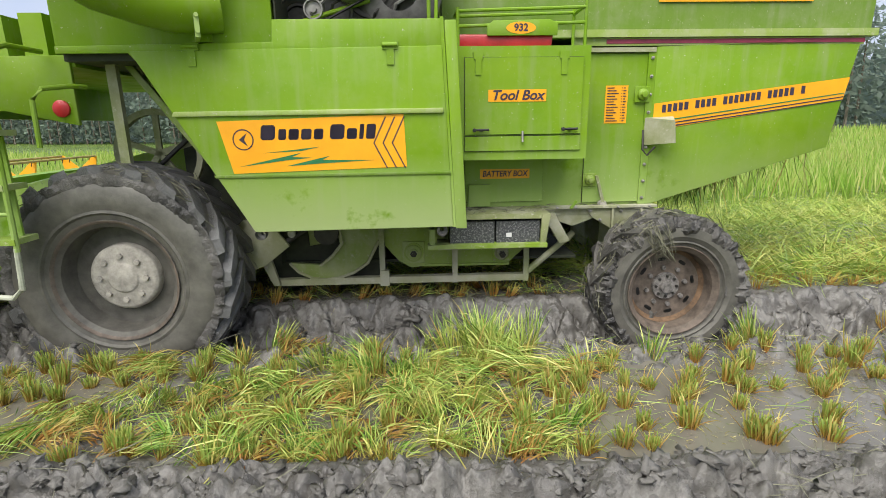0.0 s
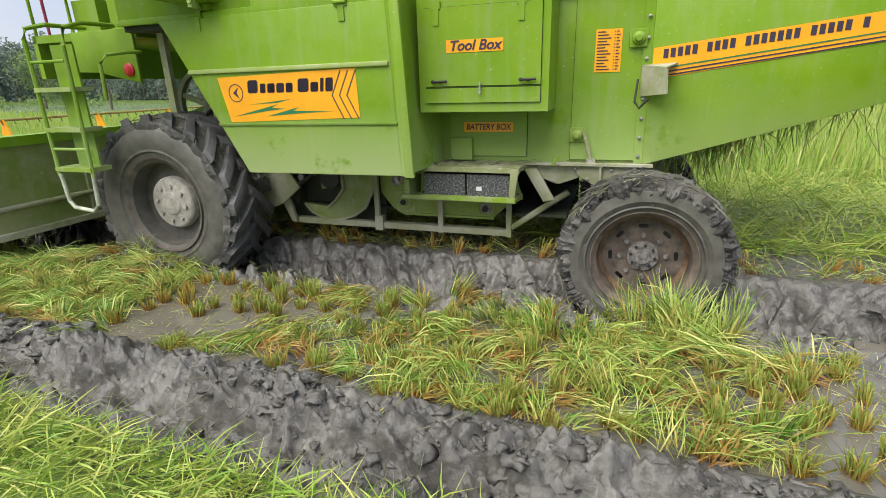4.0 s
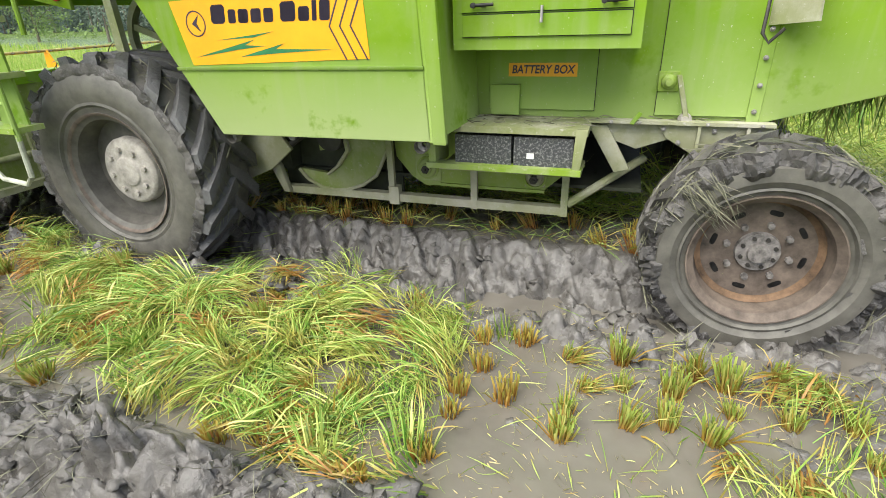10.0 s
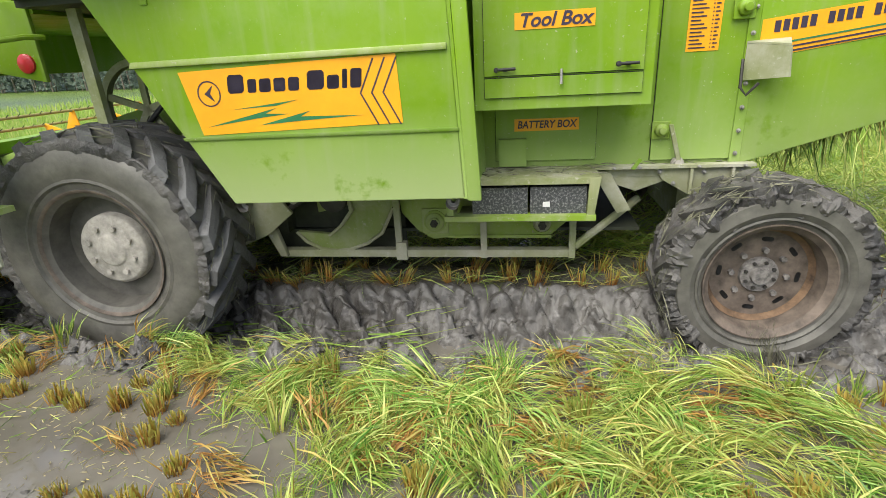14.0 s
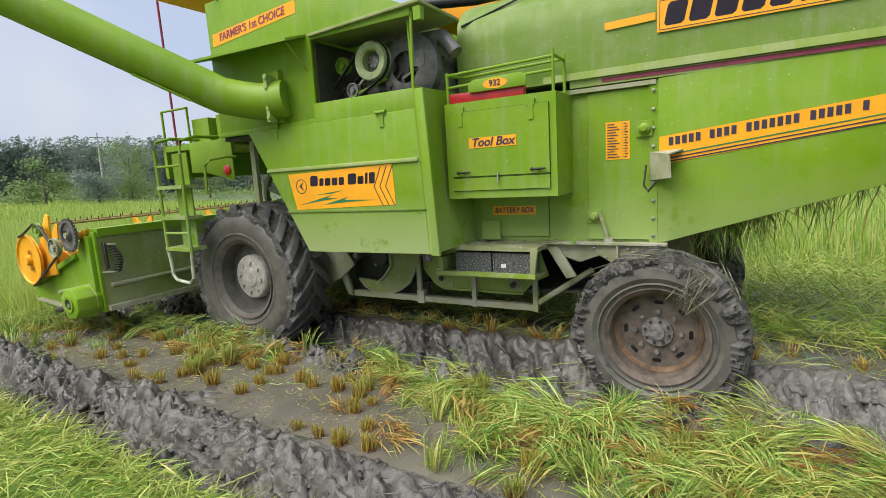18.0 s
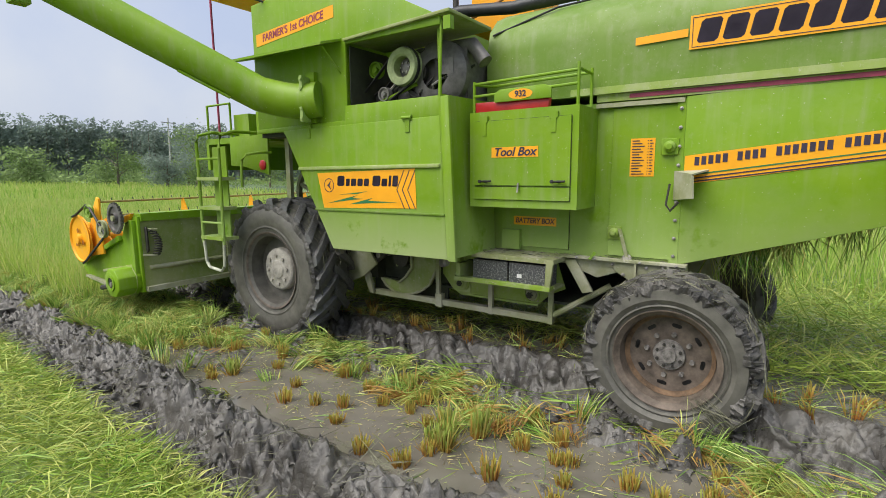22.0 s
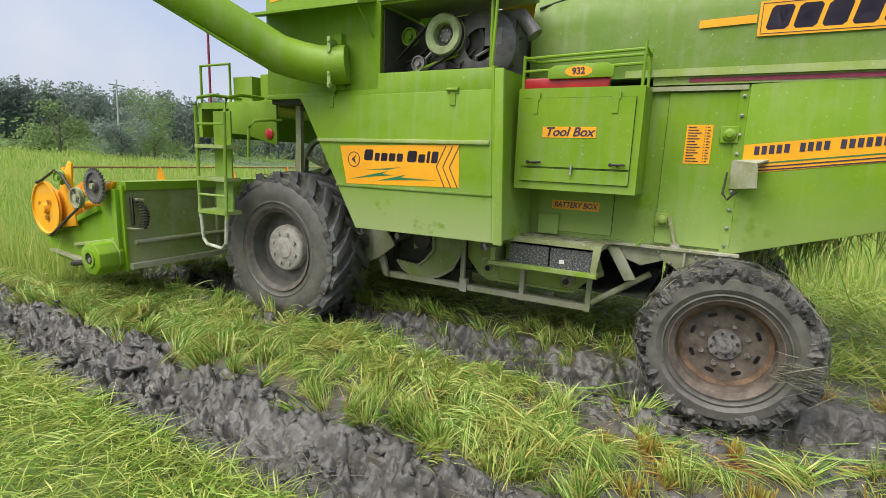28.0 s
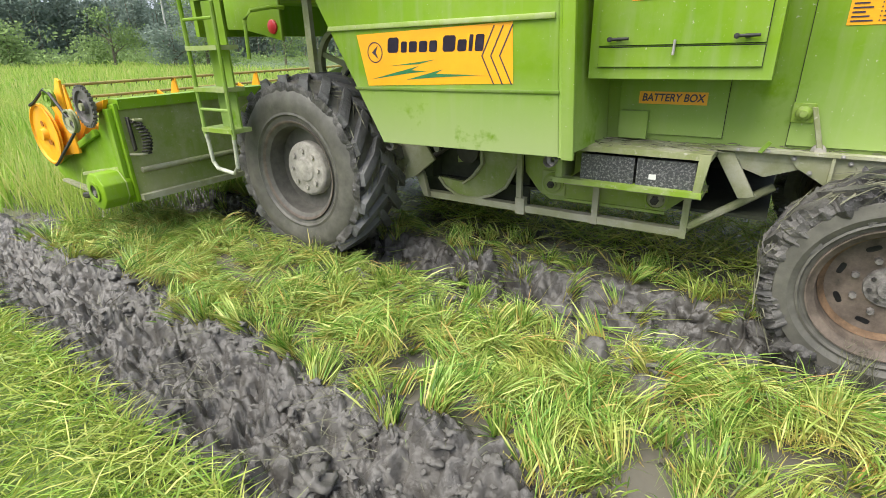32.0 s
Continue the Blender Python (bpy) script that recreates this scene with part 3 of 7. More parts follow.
def make_ground():
    gx = np.r_[[-v for v in far_steps(20.0, 0.04, 3000)][::-1], np.arange(-20.0, 4.6, 0.0195), far_steps(4.6, 0.06, 3000)]
    gy = np.r_[[-v for v in far_steps(2.1, 0.03, 3000)][::-1], np.arange(-2.1, -0.95, 0.0125), np.arange(-0.95, 0.38, 0.0185), np.arange(0.38, 0.74, 0.009), np.arange(0.74, 0.9, 0.018), far_steps(0.9, 0.03, 3000)]
    X, Y = np.meshgrid(gx, gy)
    Z = ground_height(X, Y)
    # overhanging lumps on the walls of the ruts
    face = np.clip(1 - np.abs(Y - 0.53) / 0.24, 0, 1) ** 0.5
    side = np.clip((-1.2 - Y) / 0.08, 0, 1) * np.clip((Y + 1.95) / 0.1, 0, 1)
    Y = Y - face * (0.04 * lumps(X + 0.4 * Z, Z * 0.7 + 0.35 * Y, 0.20, 31) + 0.018 * lumps(X, Z + 0.4 * Y, 0.08, 33))
    Y = Y - side * (0.022 * lumps(X + 0.3 * Z, Z * 0.8 + 0.5 * Y, 0.16, 35) - 0.008)
    nx, ny = len(gx), len(gy)
    idx = np.arange(nx * ny).reshape(ny, nx)
    quads = np.stack([idx[:-1, :-1], idx[:-1, 1:], idx[1:, 1:], idx[1:, :-1]], -1).reshape(-1, 4)

    def build(nodes, links, b):
        co = nodes.new("ShaderNodeTexCoord")
        sep = nodes.new("ShaderNodeSeparateXYZ")
        links.new(co.outputs["Object"], sep.inputs[0])
        big, fine = noise_at(nodes, links, 1.3, 4), noise_at(nodes, links, 22, 8, 0.65)
        mid = noise_at(nodes, links, 7, 5, 0.6)
        mudc = mix(nodes, links, ramp(nodes, links, big, [(0.38, (0,) * 3), (0.62, (1,) * 3)]), (0.076, 0.072, 0.066), (0.162, 0.156, 0.144))
        mudc = mix(nodes, links, ramp(nodes, links, mid, [(0.40, (0.55,) * 3), (0.55, (0,) * 3)]), mudc, (0.066, 0.062, 0.058))
        mudc = mix(nodes, links, ramp(nodes, links, fine, [(0.34, (0.5,) * 3), (0.52, (0,) * 3)]), mudc, (0.040, 0.036, 0.032))
        mudc = mix(nodes, links, ramp(nodes, links, fine, [(0.58, (0,) * 3), (0.72, (0.4,) * 3)]), mudc, (0.20, 0.195, 0.18))
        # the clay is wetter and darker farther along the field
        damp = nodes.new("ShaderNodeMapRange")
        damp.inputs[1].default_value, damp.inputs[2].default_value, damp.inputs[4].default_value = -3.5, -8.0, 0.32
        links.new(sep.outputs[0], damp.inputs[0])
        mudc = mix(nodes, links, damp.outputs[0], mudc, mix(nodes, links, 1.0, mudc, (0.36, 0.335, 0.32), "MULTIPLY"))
        # the fields beyond the tracks turn green
        m1 = nodes.new("ShaderNodeMapRange")
        m1.inputs[1].default_value, m1.inputs[2].default_value = 2.6, 4.5
        m2 = nodes.new("ShaderNodeMapRange")
        m2.inputs[1].default_value, m2.inputs[2].default_value = -1.85, -2.05
        links.new(sep.outputs[1], m1.inputs[0])
        links.new(sep.outputs[1], m2.inputs[0])
        m3 = nodes.new("ShaderNodeMapRange")
        m3.inputs[1].default_value, m3.inputs[2].default_value = -21, -24
        links.new(sep.outputs[0], m3.inputs[0])
        ad = nodes.new("ShaderNodeMath")
        ad.operation, ad.use_clamp = "MAXIMUM", True
        links.new(m1.outputs[0], ad.inputs[0])
        links.new(m2.outputs[0], ad.inputs[1])
        ad2 = nodes.new("ShaderNodeMath")
        ad2.operation = "MAXIMUM"
        links.new(ad.outputs[0], ad2.inputs[0])
        links.new(m3.outputs[0], ad2.inputs[1])
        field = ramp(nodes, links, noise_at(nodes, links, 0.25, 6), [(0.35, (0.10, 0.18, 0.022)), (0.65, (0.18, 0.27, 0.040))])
        # fine dark mottling over the field colour
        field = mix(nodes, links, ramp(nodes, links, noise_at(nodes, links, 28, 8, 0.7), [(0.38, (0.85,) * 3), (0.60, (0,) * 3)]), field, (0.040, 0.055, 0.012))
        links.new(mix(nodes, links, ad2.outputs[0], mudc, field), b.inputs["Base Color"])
        links.new(ramp(nodes, links, mid, [(0.36, (0.13,) * 3), (0.60, (0.42,) * 3)]), b.inputs["Roughness"])
        bump(nodes, links, b, mix(nodes, links, 0.5, fine, mid), 0.8, 0.028)
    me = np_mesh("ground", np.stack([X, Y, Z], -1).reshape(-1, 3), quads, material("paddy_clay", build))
    me.polygons.foreach_set("use_smooth", np.ones(len(me.polygons), bool))
    tagged(new("ground", me), "wet grey clay paddy with deep wheel ruts", "ground", kind="structure")


make_ground()


def make_water():
    def build(nodes, links, b):
        n = noise_at(nodes, links, 2.0, 5)
        links.new(ramp(nodes, links, n, [(0.35, (0.105, 0.096, 0.08)), (0.65, (0.16, 0.148, 0.125))]), b.inputs["Base Color"])
        b.inputs["Roughness"].default_value = 0.07
        bump(nodes, links, b, noise_at(nodes, links, 14, 3), 0.12, 0.01)
    bm = B()
    bx(bm, -24, -11.6, -1.0, -0.02, -0.3, -0.004)
    bx(bm, -11.6, 6, -1.28, -0.02, -0.3, -0.004)
    bx(bm, -5.0, -0.6, 0.85, 2.1, -0.3, 0.092)
    bx(bm, -24, 6, 0.0, 0.62, -0.3, -0.165)
    me = bpy.data.meshes.new("water")
    bm.to_mesh(me)
    bm.free()
    me.materials.append(material("muddy_water", build))
    tagged(new("water", me), "shallow muddy brown water between stubble", "water", kind="structure")


make_water()


# ---- the combine harvester ----
def drive_pose(t):
    d = driven(t)
    return pose(-d - 0.056, 0.116, 0.077 + 0.0168 * d, 1.72, 0.58, 2.30)


combine = new("combine_harvester")
tagged(combine, "green combine harvester with orange stickers and muddy wheels in a paddy", "harvester")
combine.matrix_basis = drive_pose(0)


def bolt(name, x, y, z, r, parent, mat=STEEL):
    bm = B()
    lathe(bm, [(r, 0.0), (r, -0.008), (r * 0.55, -0.009), (r * 0.55, -0.022), (0.0001, -0.024)], 10, x, y, z, False)
    return part(name, bm, mat, parent)


def bearing(x, y, z, r, parent, mat=GREEN):
    bm = B()
    bx(bm, x - r, x + r, y - 0.012, y, z - r, z + r)
    lathe(bm, [(r * 0.75, -0.012), (r * 0.7, -0.035), (r * 0.4, -0.04), (r * 0.4, -0.06), (0.0001, -0.062)], 16, x, y, z)
    return part("bearing_housing", soften(bm, 0.003, 1), mat, parent)


def pulley(name, x, y, z, r, w, parent, mat, hub=0.35):
    bm = B()
    lathe(bm, [(r * 0.3, 0), (r * 0.92, 0), (r, -0.01), (r, -w * 0.3), (r * 0.86, -w * 0.5), (r, -w * 0.7), (r, -w), (r * 0.86, -w), (r * 0.8, -w * 0.6), (r * hub, -w * 0.6), (r * hub, -w * 1.1), (0.0001, -w * 1.1)], 28, x, y, z)
    return part(name, bm, mat, parent)


# lower side panel that hangs on hinges below the grain tank
bm = prism(B(), [(-1.55, 1.745), (0.24, 1.765), (0.30, 0.69), (-0.945, 0.68)], 0.0, 0.05)
panel = part("side_panel", soften(bm, 0.008), PANEL, combine, "faded green sheet panel with an orange sticker")
part("upper_rib", soften(prism(B(), [(-1.355, 1.38), (-1.34, 1.41), (0.235, 1.415), (0.235, 1.385)], -0.018, 0.01), 0.006), GREEN_LOW, panel)
# darker green paints the shadow band along the panel's lower step
part("lower_rib", soften(prism(B(), [(-1.145, 1.018), (-1.155, 1.036), (0.275, 1.04), (0.275, 1.022)], -0.010, 0.01), 0.004), SHADED_GREEN, panel)
for hx in (-1.2, -0.07):
    bm = bx(B(), hx - 0.045, hx + 0.045, -0.008, 0.0, 1.745, 1.79)
    bx(bm, hx - 0.02, hx + 0.022, -0.008, 0.0, 1.66, 1.745)
    tube(bm, [(hx - 0.045, -0.012, 1.768), (hx + 0.045, -0.012, 1.768)], 0.012)
    part("hinge", bm, GREEN, panel)
for fx in (-0.93, 0.22):
    part("panel_foot", lathe(B(), [(0.035, 0), (0.035, 0.05), (0.015, 0.06), (0.015, 0.09)], 12, fx, 0.04, 0.655), STEEL, panel)
# body block behind the panel and the slanting return into the recess
bm = prism(B(), [(-1.53, 1.75), (0.235, 1.77), (0.29, 0.70), (-0.925, 0.69)], 0.05, 0.08)
part("panel_backing", bm, GREEN, combine)
bm = B()
a = [bm.verts.new(p) for p in ((0.24, 0.0, 1.92), (0.305, 0.0, 0.69), (0.36, 0.64, 0.70), (0.30, 0.64, 1.92))]
b_ = [bm.verts.new((v.co.x - 0.02, v.co.y, v.co.z)) for v in a]
bm.faces.new(a)
bm.faces.new(b_[::-1])
for i in range(4):
    bm.faces.new((a[i], b_[i], b_[(i + 1) % 4], a[(i + 1) % 4]))
bmesh.ops.recalc_face_normals(bm, faces=bm.faces)
part("panel_return", bm, GREEN, combine)
part("corner_strip", soften(prism(B(), [(0.245, 1.90), (0.315, 1.90), (0.375, 0.68), (0.305, 0.68)], -0.012, 0.02), 0.008), GREEN, combine)

# grain tank
bm = prism(B(), [(-1.96, 1.75), (-0.74, 1.765), (-0.74, 2.41), (0.22, 2.41), (0.22, 2.47), (-0.79, 2.98), (-1.30, 2.965), (-1.97, 2.93)], 0.03, 0.06)
tank = part("grain_tank_side", soften(bm, 0.006), GREEN, combine)
part("tank_skirt", soften(prism(B(), [(-1.96, 1.735), (-1.56, 1.735), (-1.52, 1.69), (0.235, 1.71), (0.235, 1.91), (-0.735, 1.91), (-0.745, 1.79), (-1.96, 1.775)], 0.006, 0.03), 0.004), GREEN, combine)
part("tank_front", soften(bx(B(), -1.98, -1.95, 0.05, 2.55, 1.75, 2.93)), GREEN, combine)
part("tank_far_side", prism(B(), [(-1.96, 1.75), (0.22, 1.75), (0.22, 2.47), (-0.79, 2.98), (-1.97, 2.93)], 2.52, 2.55), GREEN, combine)
part("tank_back", bx(B(), -0.78, -0.75, 0.06, 2.52, 1.76, 2.96), GREEN, combine)
part("tank_floor", bx(B(), -1.95, 0.22, 0.06, 2.52, 1.70, 1.745), DARK, combine)
bm = B()
f = [(-2.22, -0.28, 2.36), (-0.78, -0.20, 2.37), (-0.78, 0.03, 2.44), (-1.96, 0.03, 2.44)]
va = [bm.verts.new(p) for p in f]
vb = [bm.verts.new((p[0], p[1], p[2] + 0.02)) for p in f]
bm.faces.new(va)
bm.faces.new(vb)
for i in range(4):
    bm.faces.new((va[i], vb[i], vb[(i + 1) % 4], va[(i + 1) % 4]))
bmesh.ops.recalc_face_normals(bm, faces=bm.faces)
flap = part("tank_flap", bm, GREEN, combine)
part("flap_stay", tube(B(), [(-0.82, -0.15, 2.37), (-0.80, 0.03, 2.18)], 0.008), GREEN, flap)
# hood over the engine bay; duller sheet green stands for its shaded underside
part("engine_hood", soften(prism(B(), [(-0.74, 2.425), (0.32, 2.475), (0.32, 2.50), (-0.74, 2.45)], 0.0, 0.62), 0.006), BACKSHEET, combine, "bay lid in duller green for its shaded underside")
part("hood_bracket", soften(bx(B(), 0.27, 0.33, 0.0, 0.05, 2.36, 2.45), 0.006), GREEN, combine)
part("bay_post", tube(B(), [(0.20, 0.05, 1.91), (0.22, 0.05, 2.44)], 0.011), GREEN, combine)
# near-black liners put the engine bay's shade into its walls and floor
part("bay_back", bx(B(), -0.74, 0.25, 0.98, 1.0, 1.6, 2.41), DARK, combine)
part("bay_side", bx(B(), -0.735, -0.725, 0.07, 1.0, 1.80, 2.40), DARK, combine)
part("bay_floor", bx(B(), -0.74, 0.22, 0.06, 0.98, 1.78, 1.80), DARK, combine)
# engine
bm = bx(B(), -0.5, 0.22, 0.42, 0.95, 1.80, 2.18)
bx(bm, -0.2, 0.22, 0.40, 0.9, 2.1, 2.32)
engine = part("engine", soften(bm, 0.03), ENGINE, combine, "grimy grey diesel engine block")
part("flywheel_housing", lathe(B(), [(0.1, 0), (0.27, 0), (0.27, -0.07), (0.22, -0.11), (0.12, -0.12)], 28, -0.02, 0.42, 2.13), ENGINE, engine)
PALECAST = plain("pale_green_cast", (0.34, 0.40, 0.20), 0.55)
part("drive_pulley", lathe(B(), [(0.085, 0.0), (0.085, -0.13), (0.10, -0.145), (0.145, -0.145), (0.155, -0.13), (0.155, -0.09), (0.14, -0.075), (0.155, -0.06), (0.155, 0.0)], 36, -0.30, 0.36, 2.21), PALECAST, engine, "pale green cast pulley")
part("pulley_core", lathe(B(), [(0.086, -0.05), (0.06, -0.05), (0.05, -0.08), (0.03, -0.085), (0.0001, -0.085)], 24, -0.30, 0.36, 2.21), ENGINE, engine)
for k in range(6):
    a = k * math.pi / 3
    part("hub_bolt", lathe(B(), [(0.008, 0), (0.008, -0.015), (0.0001, -0.016)], 6, -0.30 + 0.04 * math.cos(a), 0.28, 2.21 + 0.04 * math.sin(a)), STEEL, engine)


def belt_loop(x0, z0, r0, x1, z1, r1, y, w=0.03):
    """A flat belt round two pulleys."""
    d = math.atan2(z1 - z0, x1 - x0)
    out = [(x0 + r0 * math.cos(d + math.pi / 2 + k * math.pi / 8), z0 + r0 * math.sin(d + math.pi / 2 + k * math.pi / 8)) for k in range(9)]
    out += [(x1 + r1 * math.cos(d - math.pi / 2 + k * math.pi / 8), z1 + r1 * math.sin(d - math.pi / 2 + k * math.pi / 8)) for k in range(9)]
    bm = B()
    ring = []
    for n, (x, z) in enumerate(out):
        cx, cz = (x0, z0) if n < 9 else (x1, z1)
        u = Vector((x - cx, z - cz)).normalized() * 0.008
        ring.append([bm.verts.new(p) for p in ((x, y, z), (x, y + w, z), (x + u.x, y + w, z + u.y), (x + u.x, y, z + u.y))])
    for p, q in zip(ring, ring[1:] + ring[:1]):
        for i in range(4):
            bm.faces.new((p[i], p[(i + 1) % 4], q[(i + 1) % 4], q[i]))
    bmesh.ops.recalc_face_normals(bm, faces=bm.faces)
    return bm


part("fan_belt", belt_loop(-0.18, 2.16, 0.19, -0.55, 2.02, 0.06, 0.33), BLACK, engine, "black drive belt")
part("fan_belt", belt_loop(-0.30, 2.21, 0.155, -0.66, 1.97, 0.10, 0.24), BLACK, engine, "black drive belt")
part("guard_plate", soften(prism(B(), [(-0.60, 2.38), (-0.36, 2.38), (-0.30, 2.30), (-0.5, 2.28)], 0.36, 0.375), 0.004), GREEN, engine)
part("fuel_pump", soften(bx(B(), 0.02, 0.16, 0.30, 0.42, 2.12, 2.24), 0.02), ENGINE, engine)
part("intake", tube(B(), [(-0.05, 0.5, 2.36), (0.25, 0.45, 2.34), (0.36, 0.45, 2.2)], 0.06, 12), ENGINE, engine)
pulley("belt_pulley", -0.18, 0.40, 2.16, 0.19, 0.08, engine, IRON)
pulley("idler", -0.64, 0.34, 2.23, 0.07, 0.06, engine, GREEN)
pulley("tensioner", -0.55, 0.34, 2.02, 0.06, 0.06, engine, STEEL)
pulley("fan_pulley", -0.66, 0.40, 1.97, 0.10, 0.04, engine, IRON)
part("belt", tube(B(), [(-0.70, 0.30, 1.93), (-0.2, 0.30, 2.07)], 0.014), GREEN, engine)
part("oil_filter", tube(B(), [(0.12, 0.38, 1.95), (0.12, 0.38, 2.12)], 0.05, 12), GREEN, engine)
for k in range(6):
    x = -0.62 + 0.13 * k
    part("hose", tube(B(), [(x, 0.42, 1.86), (x + 0.06, 0.30, 2.0 + 0.05 * (k % 3)), (x + 0.16, 0.36, 2.12), (x + 0.2, 0.5, 2.2)], 0.011, 6), IRON if k % 2 else STEEL, engine)
part("bay_rod", tube(B(), [(0.16, 0.1, 2.4), (0.16, 0.12, 1.92)], 0.012), GREEN, combine)

# unloading auger
AX0, AXD = Vector((-1.42, -0.20, 1.985)), Vector((-0.63, -0.62, 0.47)).normalized()
bm = tube(B(), [Vector((-1.02, 0.0, 1.985)), Vector((-1.12, -0.045, 1.975)), Vector((-1.24, -0.10, 1.975)), Vector((-1.36, -0.18, 2.00)), AX0 + 0.12 * AXD, AX0 + 0.3 * AXD, AX0 + 4.5 * AXD], 0.150, 28)
auger = part("unloading_auger", bm, GREEN, combine, "long green unloading tube folded forwards")
fl = part("auger_flange", soften(bx(B(), -0.0125, 0.0125, -0.12, 0.09, -0.19, 0.19), 0.006), GREEN, auger)
fl.matrix_basis = pose(-1.13, -0.06, 1.98, 0, 0, 24)
part("auger_seat", soften(bx(B(), -1.18, -1.08, -0.02, 0.03, 1.79, 2.22), 0.01), GREEN, auger)
for q in range(5):
    fb = part("flange_bolt", lathe(B(), [(0.012, 0), (0.012, -0.015), (0.0001, -0.015)], 6, 0, -0.12, -0.16 + 0.08 * q), GREEN, fl)
c = AX0 + 2.0 * AXD
part("auger_lug", soften(bx(B(), c.x - 0.09, c.x + 0.05, c.y - 0.17, c.y - 0.05, c.z - 0.24, c.z - 0.04), 0.01), GREEN, auger)
part("auger_stiffener", tube(B(), [AX0 + 0.3 * AXD + Vector((0, -0.1, -0.13)), AX0 + 0.75 * AXD + Vector((0, -0.1, -0.13))], 0.012), GREEN, auger)
for dz in (0.0, 0.18):
    p0, p1 = AX0 + 2.6 * AXD + Vector((0, 0, 0.35 + dz)), Vector((-1.7, 0.15, 2.90 + dz * 0.3))
    part("stay_cable", tube(B(), [p0, p0.lerp(p1, 0.5) - Vector((0, 0, 0.05)), p1], 0.010, 6), IRON, auger)

# tool box
bm = bx(B(), 0.335, 1.195, 0.29, 0.685, 1.085, 1.795)
box = part("tool_box", soften(bm, 0.008), GREEN, combine, "green steel tool box with a hinged front")
def seam(x0, x1, y, z0, z1, parent, t=0.0035):
    """The dark gap round a door, painted as a thin near-black frame."""
    bm = bx(B(), x0 - t, x1 + t, y, y + 0.003, z1, z1 + t)
    bx(bm, x0 - t, x1 + t, y, y + 0.003, z0 - t, z0)
    bx(bm, x0 - t, x0, y, y + 0.003, z0, z1)
    bx(bm, x1, x1 + t, y, y + 0.003, z0, z1)
    return part("door_seal", bm, DARK, parent)


box.location.y = -0.03
seam(0.385, 1.145, 0.2865, 1.25, 1.725, box)
seam(0.385, 1.145, 0.2865, 1.145, 1.238, box)
door = part("box_door", soften(bx(B(), 0.385, 1.145, 0.275, 0.292, 1.25, 1.725), 0.004), GREEN, box)
part("lower_door", soften(bx(B(), 0.385, 1.145, 0.277, 0.292, 1.145, 1.238), 0.004), GREEN, box)
for hx in (0.47, 1.02):
    bm = bx(B(), hx - 0.03, hx + 0.03, 0.268, 0.29, 1.715, 1.76)
    bx(bm, hx - 0.018, hx + 0.018, 0.268, 0.276, 1.62, 1.715)
    part("hinge", soften(bm, 0.004, 1), GREEN, box)
for hx in (0.49, 1.07):
    part("door_handle", lathe(tube(B(), [(hx - 0.045, 0.254, 1.279), (hx + 0.05, 0.254, 1.281)], 0.0075, 10), [(0.0001, -0.012), (0.012, -0.010), (0.013, 0.006), (0.0001, 0.010)], 12, hx - 0.045, 0.252, 1.279), BLACK, box, "black bar handle")
    part("handle_stem", bx(B(), hx - 0.01, hx + 0.01, 0.255, 0.28, 1.27, 1.288), BLACK, box)
part("latch", tube(B(), [(0.76, 0.265, 1.27), (0.76, 0.255, 1.20)], 0.007), STEEL, box)
part("tool_label", bx(B(), 0.535, 0.91, 0.272, 0.2755, 1.455, 1.53), STICKER, box, "orange label with dark writing")
text_part("tool_writing", "Tool Box", 0.085, INK, box, on_side(0.7225, 0.2705, 1.4925), "dark lettering Tool Box", 0.25, 0.002, 0.34)
# railing, tail light bar and number plate board on top of the box
rail = part("box_rail", tube(B(), [(0.345, 0.31, 1.79), (0.345, 0.31, 2.03)], 0.012), GREEN, combine)
for pts in ([(1.165, 0.31, 1.79), (1.165, 0.31, 2.08)], [(1.165, 0.58, 1.79), (1.165, 0.58, 2.08)], [(0.345, 0.31, 2.01), (1.165, 0.31, 2.03)], [(0.345, 0.31, 1.92), (1.165, 0.31, 1.94)], [(0.345, 0.58, 2.03), (1.165, 0.58, 2.05)], [(1.165, 0.31, 2.04), (1.165, 0.58, 2.04)], [(0.345, 0.31, 2.01), (0.345, 0.58, 2.03)]):
    part("rail_bar", tube(B(), pts, 0.011), GREEN, rail)
lamp = part("tail_lamp", soften(prism(B(), [(0.345, 1.79), (0.95, 1.79), (0.96, 1.87), (0.345, 1.875)], 0.31, 0.36), 0.012), RED, combine, "red plastic tail lamp bar")
board = part("model_plate", soften(prism(B(), [(0.53, 1.86), (0.98, 1.86), (0.98, 1.93), (0.93, 1.955), (0.57, 1.95), (0.53, 1.92)], 0.285, 0.30), 0.004), GREEN, combine)
bm = B()
vs = [bm.verts.new((0.745 + 0.095 * math.cos(a), 0.283, 1.905 + 0.036 * math.sin(a))) for a in (2 * math.pi * i / 24 for i in range(24))]
bm.faces.new(vs)
part("plate_oval", bm, STICKER, board)
text_part("plate_writing", "932", 0.06, INK, board, on_side(0.745, 0.281, 1.905), "dark number 932", 0, 0.0015)

